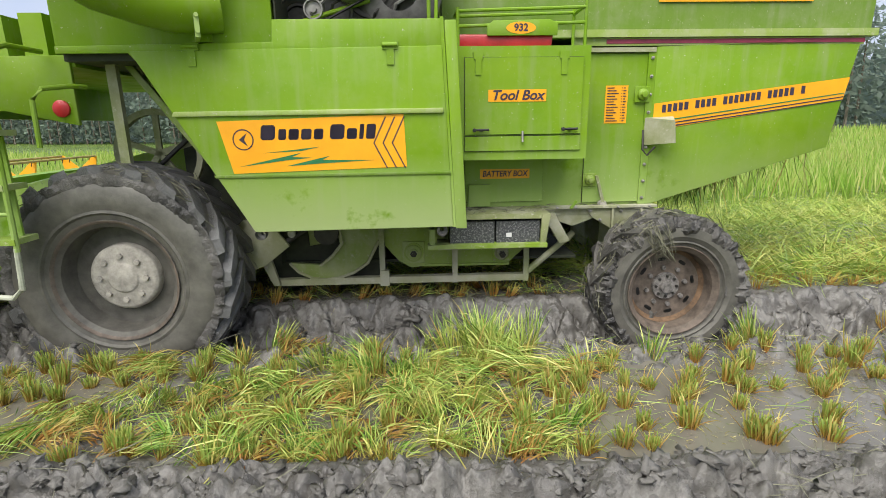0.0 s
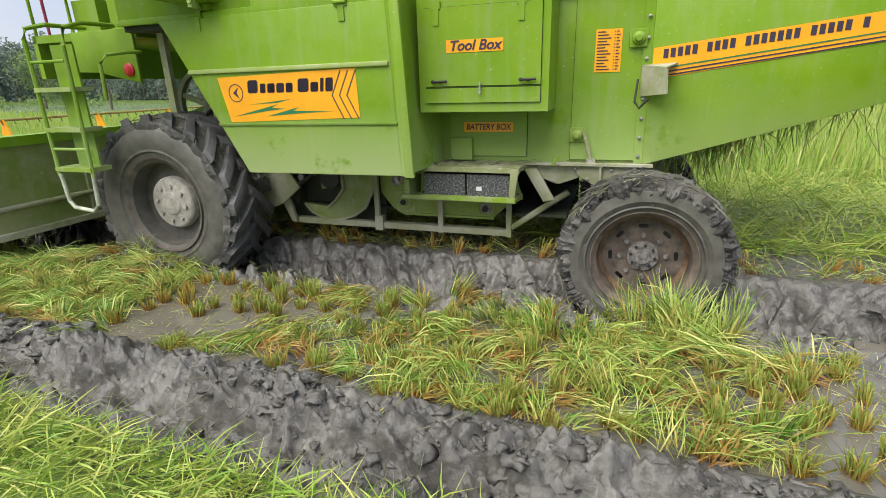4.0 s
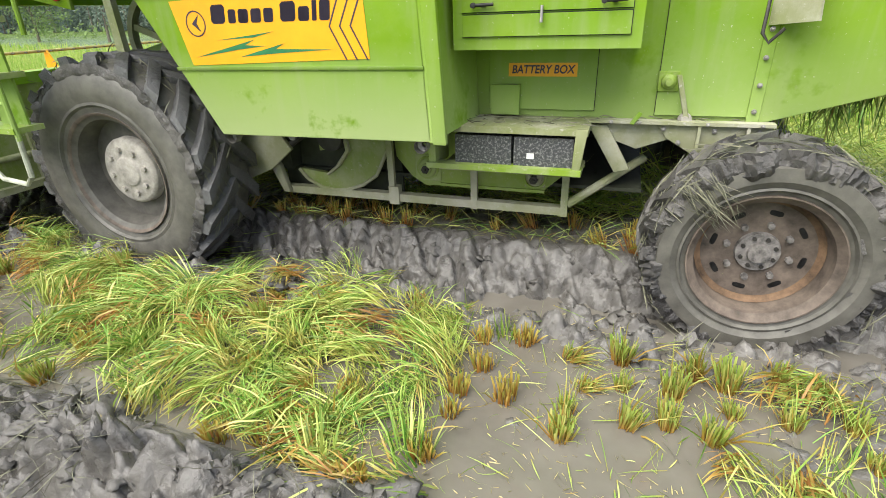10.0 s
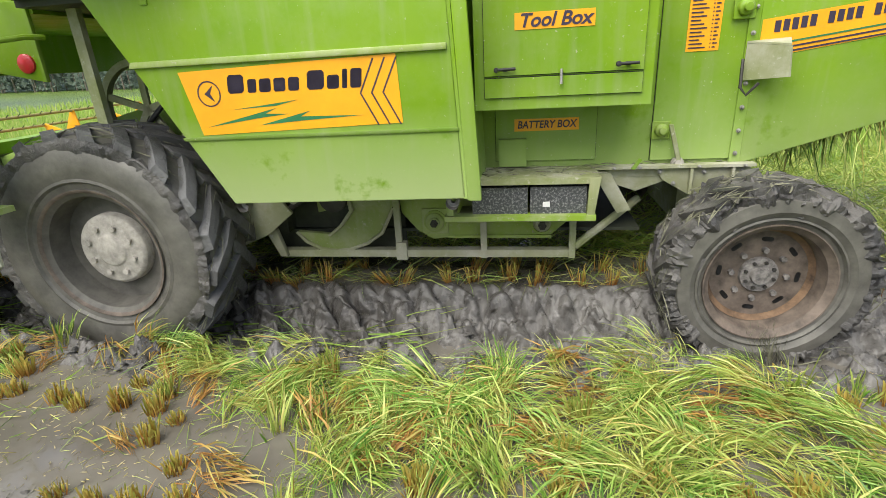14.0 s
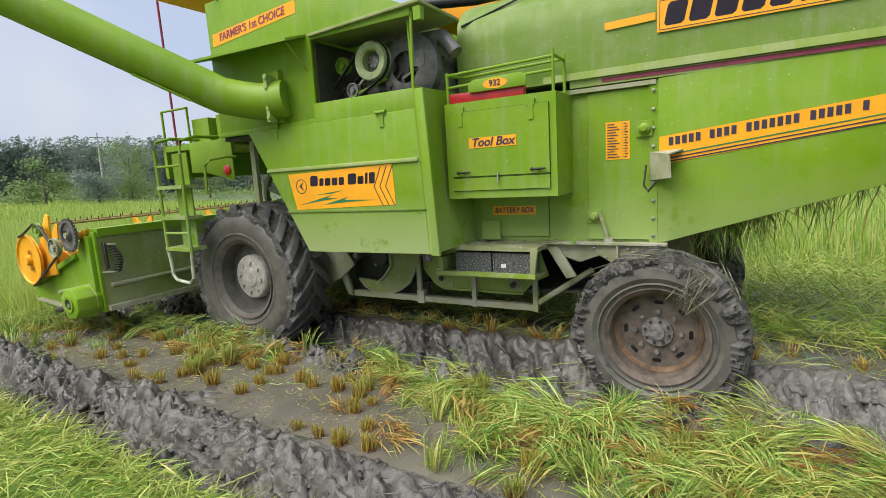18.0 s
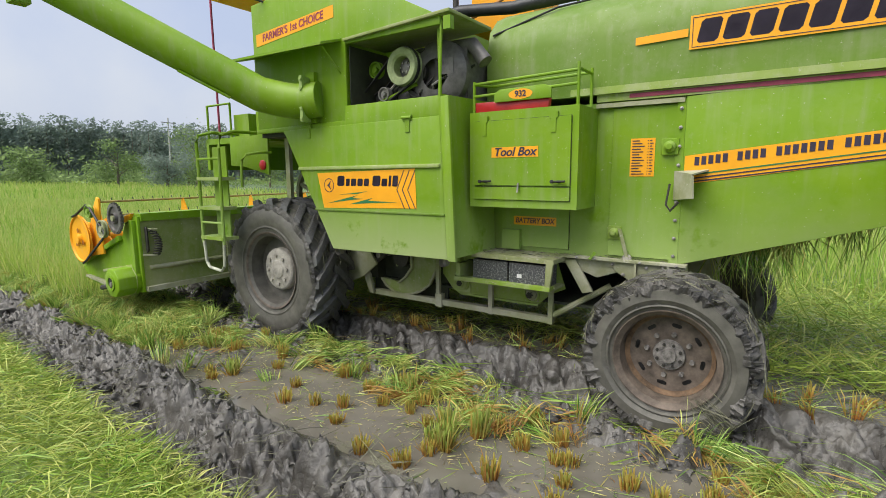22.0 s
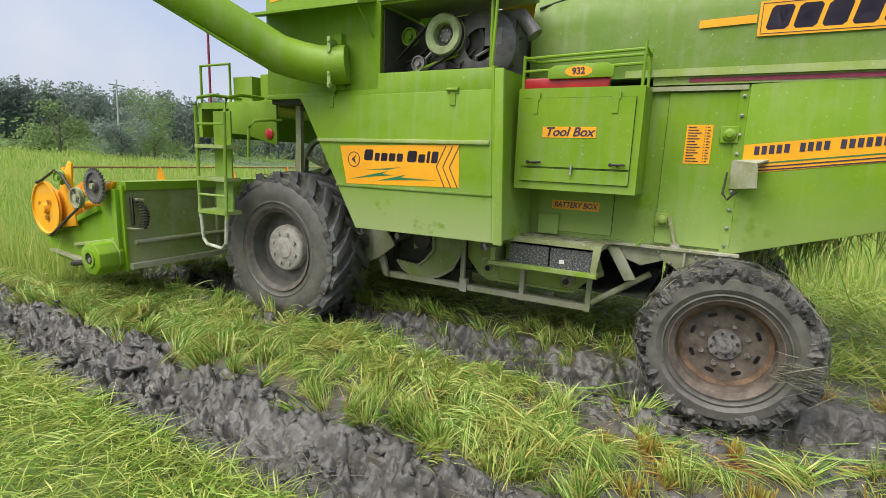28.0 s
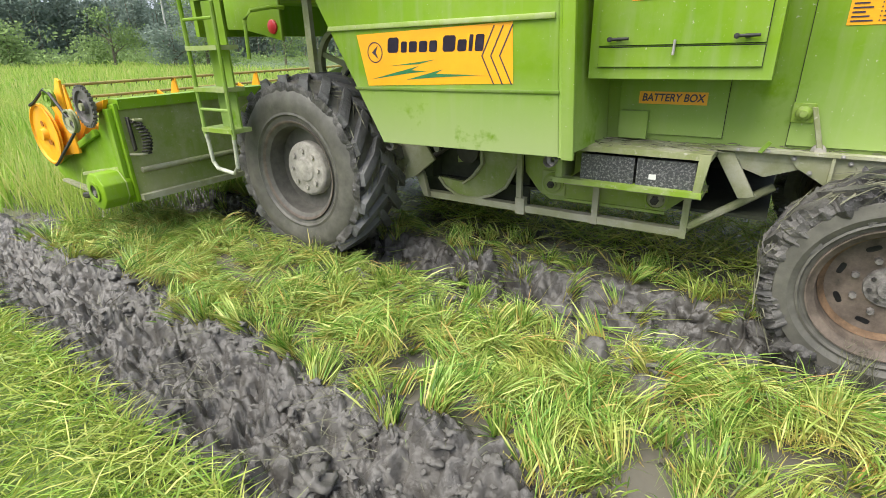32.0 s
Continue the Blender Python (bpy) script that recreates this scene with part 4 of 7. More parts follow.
# thresher body with recess, door and rear hood
part("body_side", soften(prism(B(), [(0.28, 0.70), (1.80, 0.70), (1.80, 1.84), (0.28, 1.84)], 0.66, 0.69), 0.004), GREEN, combine)
# near-black front and core paint the shade inside the body
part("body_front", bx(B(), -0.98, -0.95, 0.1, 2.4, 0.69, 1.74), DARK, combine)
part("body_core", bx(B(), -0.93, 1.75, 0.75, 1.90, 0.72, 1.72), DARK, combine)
part("body_far_side", prism(B(), [(-0.9, 0.70), (1.80, 0.70), (3.15, 1.11), (3.28, 1.88), (-0.9, 1.84)], 1.94, 1.97), GREEN, combine)
part("body_door", soften(bx(B(), 1.31, 1.735, 0.645, 0.66, 0.73, 1.79), 0.004), GREEN, combine)
seam(1.31, 1.735, 0.656, 0.73, 1.79, combine)
part("door_head", soften(bx(B(), 1.19, 1.78, 0.62, 0.665, 1.80, 1.83), 0.004), GREY_GREEN, combine)
part("seam_strip", soften(bx(B(), 1.735, 1.79, 0.632, 0.66, 0.71, 1.82), 0.003), GREEN, combine)
for k in range(9):
    bolt("seam_bolt", 1.762, 0.632, 0.76 + 0.125 * k, 0.012, combine)
hood = part("rear_hood", soften(prism(B(), [(1.79, 0.70), (3.15, 1.115), (3.285, 1.885), (1.79, 1.835)], 0.63, 0.655), 0.005), GREEN, combine, "tapering green rear hood with an orange stripe")
part("hood_sole", prism(B(), [(1.79, 0.70), (3.15, 1.115), (3.15, 1.14), (1.79, 0.725)], 0.655, 1.94), DARK, hood)
part("hood_back", prism(B(), [(3.14, 1.115), (3.275, 1.885), (3.25, 1.885), (3.115, 1.115)], 0.655, 1.94), GREEN, hood)
# upper hood with a rounded shoulder
sec = [(0.66, 1.90), (0.655, 2.30), (0.70, 2.48), (0.82, 2.60), (1.0, 2.68), (1.3, 2.71), (1.6, 2.68), (1.8, 2.60), (1.92, 2.5), (1.95, 2.3), (1.95, 1.90)]
bm = prism_x(B(), sec, 0.26, 3.36)
for f in bm.faces:
    f.smooth = len(f.verts) == 4
upper = part("upper_hood", bm, SHADED_GREEN, combine, "rounded green upper hood with an orange sticker")
part("hood_ledge", soften(bx(B(), 1.0, 3.37, 0.60, 0.66, 1.895, 1.945), 0.008), GREEN_LOW, combine)
part("stripe_rail", bx(B(), 1.19, 3.30, 0.630, 0.66, 1.842, 1.894), GREEN_LOW, combine)
part("red_stripe", bx(B(), 1.42, 3.30, 0.625, 0.63, 1.856, 1.884), MAROON, combine)

# stickers
def vinyl(name, poly, y, parent, mat=STICKER, label=""):
    return part(name, prism(B(), poly, y - 0.002, y), mat, parent, label)


gg = vinyl("sticker", [(-1.105, 1.352), (-0.003, 1.382), (0.008, 1.072), (-1.035, 1.045)], -0.001, panel, STICKER, "orange sticker with dark lettering shapes")
def words_as_blocks(spans, z0, z1, y, parent, mat=INK, lean=0.0):
    """Names that may not be spelt: one plain block with cut corners a letter."""
    for x0, x1, h0, h1 in spans:
        a0, a1 = z0 + (z1 - z0) * h0, z0 + (z1 - z0) * h1
        c = min(x1 - x0, a1 - a0) * 0.14
        ring = [(x0 + c, a0), (x1 - c, a0), (x1, a0 + c), (x1, a1 - c), (x1 - c, a1), (x0 + c, a1), (x0, a1 - c), (x0, a0 + c)]
        bm = B()
        bm.faces.new([bm.verts.new((x + lean * (z - z0) / (z1 - z0), y, z)) for x, z in ring])
        bmesh.ops.solidify(bm, geom=bm.faces[:], thickness=0.0008)
        part("lettering", bm, mat, parent)


letters = [(-0.86, -0.775, 0.1, 1), (-0.755, -0.71, 0.1, 0.75), (-0.695, -0.635, 0.1, 0.75), (-0.62, -0.56, 0.1, 0.75), (-0.545, -0.49, 0.1, 0.75),
           (-0.45, -0.365, 0.1, 1), (-0.35, -0.29, 0.1, 0.75), (-0.275, -0.25, 0.1, 1), (-0.235, -0.18, 0.1, 1)]
words_as_blocks(letters, 1.232, 1.328, -0.0045, gg, INK, 0.012)
bm = B()
for r0, r1 in ((0.062, 0.055),):
    seg = 28
    o = [bm.verts.new((-0.96 + r0 * math.cos(2 * math.pi * i / seg), -0.0045, 1.245 + r0 * math.sin(2 * math.pi * i / seg))) for i in range(seg)]
    n = [bm.verts.new((-0.96 + r1 * math.cos(2 * math.pi * i / seg), -0.0045, 1.245 + r1 * math.sin(2 * math.pi * i / seg))) for i in range(seg)]
    for i in range(seg):
        bm.faces.new((o[i], o[(i + 1) % seg], n[(i + 1) % seg], n[i]))
part("emblem_ring", bm, INK, gg)
part("emblem_mark", prism(B(), [(-0.985, 1.245), (-0.935, 1.285), (-0.955, 1.245), (-0.935, 1.205)], -0.0045, -0.003), INK, gg)
for k, poly in enumerate(([(-1.0, 1.085), (-0.62, 1.165), (-0.68, 1.14), (-0.56, 1.135), (-0.72, 1.12)], [(-0.72, 1.085), (-0.45, 1.145), (-0.50, 1.12), (-0.18, 1.115), (-0.5, 1.10)], [(-0.85, 1.165), (-0.64, 1.185), (-0.50, 1.20), (-0.62, 1.175)])):
    part("wave_mark", prism(B(), poly, -0.0045, -0.003), DARKGREEN_INK, gg)
for k in range(3):
    x = -0.19 + 0.055 * k
    for s0, s1 in (((x, 1.215), (x + 0.075, 1.368)), ((x, 1.215), (x + 0.075, 1.066))):
        part("chevron", prism(B(), [s0, (s0[0] + 0.008, s0[1]), (s1[0] + 0.008, s1[1]), s1], -0.0045, -0.003), INK, gg)
bat = vinyl("battery_label", [(0.53, 0.99), (0.90, 0.99), (0.90, 0.92), (0.53, 0.92)], 0.642, combine, STICKER, "orange label with dark writing")
text_part("battery_writing", "BATTERY BOX", 0.06, INK, bat, on_side(0.715, 0.6385, 0.955), "dark lettering BATTERY BOX", 0.15, 0.0012, 0.34)
part("battery_hatch", soften(bx(B(), 0.42, 1.0, 0.643, 0.66, 0.745, 1.06), 0.004), GREEN, combine)
seam(0.42, 1.0, 0.656, 0.745, 1.06, combine)
part("small_hatch", soften(bx(B(), 0.44, 0.60, 0.60, 0.643, 0.72, 0.88), 0.004), GREEN, combine)
lst = vinyl("parts_list", [(1.44, 1.575), (1.605, 1.575), (1.605, 1.31), (1.44, 1.31)], 0.644, combine, STICKER, "orange list with dark bars")
for k in range(13):
    z = 1.558 - 0.0192 * k
    w = 0.05 + 0.034 * ((k * 7) % 5) / 4
    part("list_line", bx(B(), 1.452, 1.452 + w, 0.6395, 0.6415, z - 0.0034, z + 0.0034), INK, lst)
    part("list_figure", bx(B(), 1.557, 1.562, 0.6395, 0.6415, z - 0.0034, z + 0.0034), INK, lst)
    part("list_figure", bx(B(), 1.570, 1.585 + 0.008 * (k % 2), 0.6395, 0.6415, z - 0.0034, z + 0.0034), INK, lst)
stripe = vinyl("hood_sticker", [(1.80, 1.445), (3.24, 1.615), (3.21, 1.455), (1.80, 1.255)], 0.629, hood, STICKER, "orange stripe sticker with dark bars")
for k in range(26):
    if k in (5, 10, 18, 24):
        continue
    x = 1.86 + 0.041 * k
    z = 1.375 + 0.118 * (x - 1.8)
    part("lettering", prism(B(), [(x, z), (x + 0.028, z), (x + 0.028, z + 0.055), (x, z + 0.055)], 0.6245, 0.6265), INK, stripe)
for dz, m in ((0.0, INK), (0.025, DARKGREEN_INK), (-0.022, INK)):
    part("stripe_line", prism(B(), [(1.80, 1.285 + dz), (3.21, 1.475 + dz), (3.21, 1.482 + dz), (1.80, 1.294 + dz)], 0.6245, 0.6265), m, stripe)
name_board = vinyl("hood_name", [(1.78, 2.13), (2.89, 2.13), (2.89, 2.34), (1.78, 2.34)], 0.646, upper, STICKER, "orange sticker with dark lettering shapes")
words_as_blocks([(1.82 + 0.147 * k, 1.82 + 0.147 * k + 0.122, 0.0, 1.0) for k in range(7)], 2.165, 2.31, 0.6435, name_board, INK, 0.03)
for x0, x1, z0, z1 in ((1.795, 2.875, 2.142, 2.146), (1.795, 2.875, 2.324, 2.328), (1.795, 1.799, 2.146, 2.324), (2.871, 2.875, 2.146, 2.324)):
    part("board_line", bx(B(), x0, x1, 0.642, 0.6435, z0, z1), INK, name_board)
vinyl("hood_band", [(1.44, 2.205), (1.77, 2.215), (1.77, 2.265), (1.44, 2.255)], 0.646, upper)
vinyl("hood_band", [(2.90, 2.22), (3.30, 2.22), (3.30, 2.29), (2.90, 2.29)], 0.646, upper)
ch = vinyl("tank_sticker", [(-1.91, 2.545), (-0.86, 2.64), (-0.86, 2.74), (-1.91, 2.655)], 0.029, tank, STICKER, "orange sticker with red lettering")
text_part("tank_writing", "FARMER'S 1st CHOICE", 0.09, MAROON, ch, on_side(-1.40, 0.0255, 2.645, 0.085), "red lettering", 0.15, 0.002, 0.84)

# pivot levers and brackets on the body
bearing(1.355, 0.645, 0.90, 0.05, combine, GREEN_LOW)
bearing(1.705, 0.632, 1.51, 0.055, combine, GREEN)
part("lever", soften(prism(B(), [(1.385, 0.935), (1.41, 0.935), (1.475, 0.72), (1.45, 0.71)], 0.60, 0.612), 0.003, 1), GREY_GREEN, combine)
part("pivot_pin", lathe(B(), [(0.034, 0.0), (0.034, -0.025), (0.02, -0.027), (0.02, -0.04), (0.0001, -0.041)], 14, 1.455, 0.63, 0.715), HUBMUD, combine)
bm = B()
low = [(1.74, 0.628, 1.15), (1.885, 0.44, 1.17), (1.895, 0.448, 1.17), (1.752, 0.636, 1.15)]
top = [(1.74, 0.628, 1.335), (1.875, 0.45, 1.315), (1.885, 0.458, 1.315), (1.752, 0.636, 1.335)]
va, vb = [bm.verts.new(p) for p in low], [bm.verts.new(p) for p in top]
bm.faces.new(va)
bm.faces.new(vb)
for i in range(4):
    bm.faces.new((va[i], va[(i + 1) % 4], vb[(i + 1) % 4], vb[i]))
vc = [bm.verts.new(p) for p in ((1.74, 0.628, 1.336), (1.875, 0.45, 1.316), (1.95, 0.628, 1.345), (1.74, 0.628, 1.346), (1.875, 0.45, 1.326), (1.95, 0.628, 1.355))]
for q in ((0, 1, 2), (3, 5, 4), (0, 3, 4, 1), (1, 4, 5, 2), (2, 5, 3, 0)):
    bm.faces.new([vc[i] for i in q])
bmesh.ops.recalc_face_normals(bm, faces=bm.faces)
part("rear_step_bracket", bm, GREY_GREEN, combine, "bent green steel bracket")
part("bracket_inside", bx(B(), 1.80, 1.812, 0.56, 0.628, 1.16, 1.32), RUSTRING, combine)
part("bracket_cable", tube(B(), [(1.72, 0.60, 1.26), (1.71, 0.56, 1.12), (1.74, 0.55, 1.08), (1.79, 0.54, 1.14)], 0.008, 6), IRON, combine)

# battery tray
tray = part("battery_tray", soften(bx(B(), 0.29, 1.0, 0.36, 0.64, 0.665, 0.70), 0.005), GREY_GREEN, combine)
part("tray_lip", soften(bx(B(), 0.13, 0.98, 0.34, 0.42, 0.46, 0.49), 0.004), GREEN_LOW, tray)
part("tray_bed", bx(B(), 0.2, 0.98, 0.36, 0.64, 0.45, 0.468), GREY_GREEN, tray)
part("tray_strut", soften(prism(B(), [(0.94, 0.70), (1.0, 0.70), (0.97, 0.46), (0.93, 0.46)], 0.355, 0.385), 0.004), GREY_GREEN, tray)
part("tray_arm", soften(bx(B(), 0.14, 0.18, 0.36, 0.6, 0.46, 0.60), 0.004), GREEN_LOW, tray)
for x0, x1 in ((0.29, 0.605), (0.62, 0.93)):
    part("battery", soften(bx(B(), x0, x1, 0.385, 0.60, 0.47, 0.645), 0.008), BATTERY, tray, "dust-speckled black battery")
part("battery_tag", bx(B(), 0.69, 0.73, 0.383, 0.3845, 0.53, 0.56), plain("white_tag", (0.7, 0.7, 0.7), 0.5, vary=0.05), tray)

# chassis under the body
part("chassis_rail", soften(bx(B(), -0.95, 1.85, 0.62, 0.72, 0.64, 0.705), 0.006), GREY_GREEN, combine)
part("chassis_plate", soften(prism(B(), [(1.32, 0.70), (1.85, 0.70), (1.85, 0.52), (1.58, 0.50), (1.38, 0.62)], 0.60, 0.62), 0.004), GREY_GREEN, combine)
for x, z in ((1.36, 0.67), (1.44, 0.60), (1.60, 0.665), (1.68, 0.60), (1.80, 0.665), (1.80, 0.56)):
    bolt("plate_bolt", x, 0.60, z, 0.013, combine)
part("chassis_gusset", soften(prism(B(), [(1.02, 0.69), (1.34, 0.69), (1.40, 0.61), (1.24, 0.55), (1.10, 0.60)], 0.625, 0.64), 0.004), GREY_GREEN, combine)
part("chassis_flange", soften(bx(B(), 0.98, 1.86, 0.565, 0.625, 0.695, 0.712), 0.003, 1), GREY_GREEN, combine)
for x in (1.10, 1.24, 1.56, 1.80):
    bolt("flange_bolt", x, 0.565, 0.703, 0.010, combine)
part("rag_strip", soften(prism(B(), [(1.19, 0.70), (1.23, 0.76), (1.25, 0.75), (1.21, 0.69)], 0.555, 0.562), 0.002, 1), BRIGHT, combine)
for x in (1.52, 1.74):
    part("plate_rib", bx(B(), x, x + 0.015, 0.57, 0.60, 0.54, 0.70), GREY_GREEN, combine)
part("lower_frame_rail", soften(bx(B(), -1.04, 0.90, 0.60, 0.66, 0.135, 0.185), 0.004), GREY_GREEN, combine)
for x, z1 in ((-0.24, 0.66), (0.315, 0.45), (0.865, 0.48)):
    part("frame_post", soften(bx(B(), x, x + 0.04, 0.595, 0.625, 0.13, z1), 0.003), GREY_GREEN, combine)
part("frame_foot", soften(bx(B(), -0.24, -0.17, 0.585, 0.64, 0.12, 0.24), 0.004), GREY_GREEN, combine)
part("shoe_plate", soften(prism(B(), [(-0.22, 0.66), (0.9, 0.66), (0.98, 0.42), (0.86, 0.36), (0.74, 0.25), (0.1, 0.25), (0.0, 0.24), (-0.10, 0.30), (-0.2, 0.42)], 0.66, 0.68), 0.004), SHOE, combine)
part("fan_shroud", soften(prism(B(), [(-0.24, 0.67), (-0.56, 0.67), (-0.53, 0.46), (-0.61, 0.36), (-0.70, 0.29), (-0.92, 0.31), (-0.86, 0.24), (-0.76, 0.19), (-0.66, 0.175), (-0.56, 0.185), (-0.44, 0.225), (-0.33, 0.30), (-0.24, 0.47)], 0.62, 0.66), 0.004), BACKSHEET, combine)
part("scroll_lip", tube(B(), [(-0.92, 0.61, 0.31), (-0.86, 0.61, 0.24), (-0.76, 0.61, 0.19), (-0.66, 0.61, 0.175), (-0.56, 0.61, 0.185), (-0.44, 0.61, 0.225), (-0.33, 0.61, 0.30), (-0.24, 0.61, 0.47)], 0.012, 6), GREY_GREEN, combine)
part("mouth_flange", soften(prism(B(), [(-0.56, 0.67), (-0.53, 0.46), (-0.61, 0.36), (-0.70, 0.29), (-0.68, 0.285), (-0.59, 0.35), (-0.505, 0.455), (-0.535, 0.67)], 0.585, 0.62), 0.003, 1), GREY_GREEN, combine)
part("fan_blade", soften(prism(B(), [(-0.78, 0.62), (-0.64, 0.64), (-0.66, 0.45), (-0.77, 0.43)], 0.66, 0.67), 0.003, 1), BACKSHEET, combine)
part("frame_strut", soften(prism(B(), [(-1.04, 0.15), (-0.99, 0.15), (-1.04, 0.34), (-1.10, 0.40), (-1.13, 0.36)], 0.56, 0.60), 0.004), GREY_GREEN, combine)
part("fan_shaft", tube(B(), [(-0.98, 0.54, 0.45), (-0.74, 0.54, 0.60)], 0.02, 8), IRON, combine)
part("shaft_end", tube(B(), [(-0.86, 0.50, 0.56), (-0.86, 0.70, 0.56)], 0.028, 12), STEEL, combine)
# near-black sheet added as the dark void behind the fan mouth
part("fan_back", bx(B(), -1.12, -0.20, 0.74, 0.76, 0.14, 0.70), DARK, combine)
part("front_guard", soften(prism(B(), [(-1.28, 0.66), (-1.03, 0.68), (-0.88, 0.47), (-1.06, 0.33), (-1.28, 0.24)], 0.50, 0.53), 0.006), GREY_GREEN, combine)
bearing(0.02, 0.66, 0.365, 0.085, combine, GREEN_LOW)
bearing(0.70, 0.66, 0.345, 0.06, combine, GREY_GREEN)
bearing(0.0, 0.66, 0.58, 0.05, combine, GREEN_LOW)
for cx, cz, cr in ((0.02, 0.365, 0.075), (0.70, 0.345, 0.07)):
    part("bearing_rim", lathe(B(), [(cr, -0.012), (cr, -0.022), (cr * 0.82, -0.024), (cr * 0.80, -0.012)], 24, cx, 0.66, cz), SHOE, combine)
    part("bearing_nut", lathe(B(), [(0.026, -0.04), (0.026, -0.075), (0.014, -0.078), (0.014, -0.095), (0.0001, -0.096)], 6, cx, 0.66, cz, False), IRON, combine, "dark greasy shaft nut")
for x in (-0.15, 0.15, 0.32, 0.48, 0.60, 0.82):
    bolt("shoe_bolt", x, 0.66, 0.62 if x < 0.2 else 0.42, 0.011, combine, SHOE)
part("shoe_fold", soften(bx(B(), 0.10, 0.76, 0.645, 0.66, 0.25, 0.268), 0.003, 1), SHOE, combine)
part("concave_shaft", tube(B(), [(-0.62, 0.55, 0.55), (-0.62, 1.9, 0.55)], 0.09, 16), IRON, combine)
# unseen far shoe side, made tall to block light from beyond; tray shade-black
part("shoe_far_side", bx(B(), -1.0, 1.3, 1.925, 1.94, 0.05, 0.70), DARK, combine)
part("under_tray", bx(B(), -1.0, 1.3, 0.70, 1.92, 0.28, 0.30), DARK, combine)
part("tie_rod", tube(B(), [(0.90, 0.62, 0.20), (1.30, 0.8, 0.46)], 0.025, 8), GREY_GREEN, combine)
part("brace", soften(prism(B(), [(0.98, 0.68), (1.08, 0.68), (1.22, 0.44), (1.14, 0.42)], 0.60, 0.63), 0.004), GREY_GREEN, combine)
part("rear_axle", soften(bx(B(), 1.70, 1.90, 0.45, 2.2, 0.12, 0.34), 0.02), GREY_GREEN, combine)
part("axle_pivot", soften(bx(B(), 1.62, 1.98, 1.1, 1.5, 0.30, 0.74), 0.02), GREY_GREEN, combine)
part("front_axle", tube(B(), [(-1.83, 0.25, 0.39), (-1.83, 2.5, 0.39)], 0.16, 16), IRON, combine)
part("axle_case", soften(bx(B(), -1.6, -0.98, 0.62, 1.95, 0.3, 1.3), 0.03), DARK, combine)


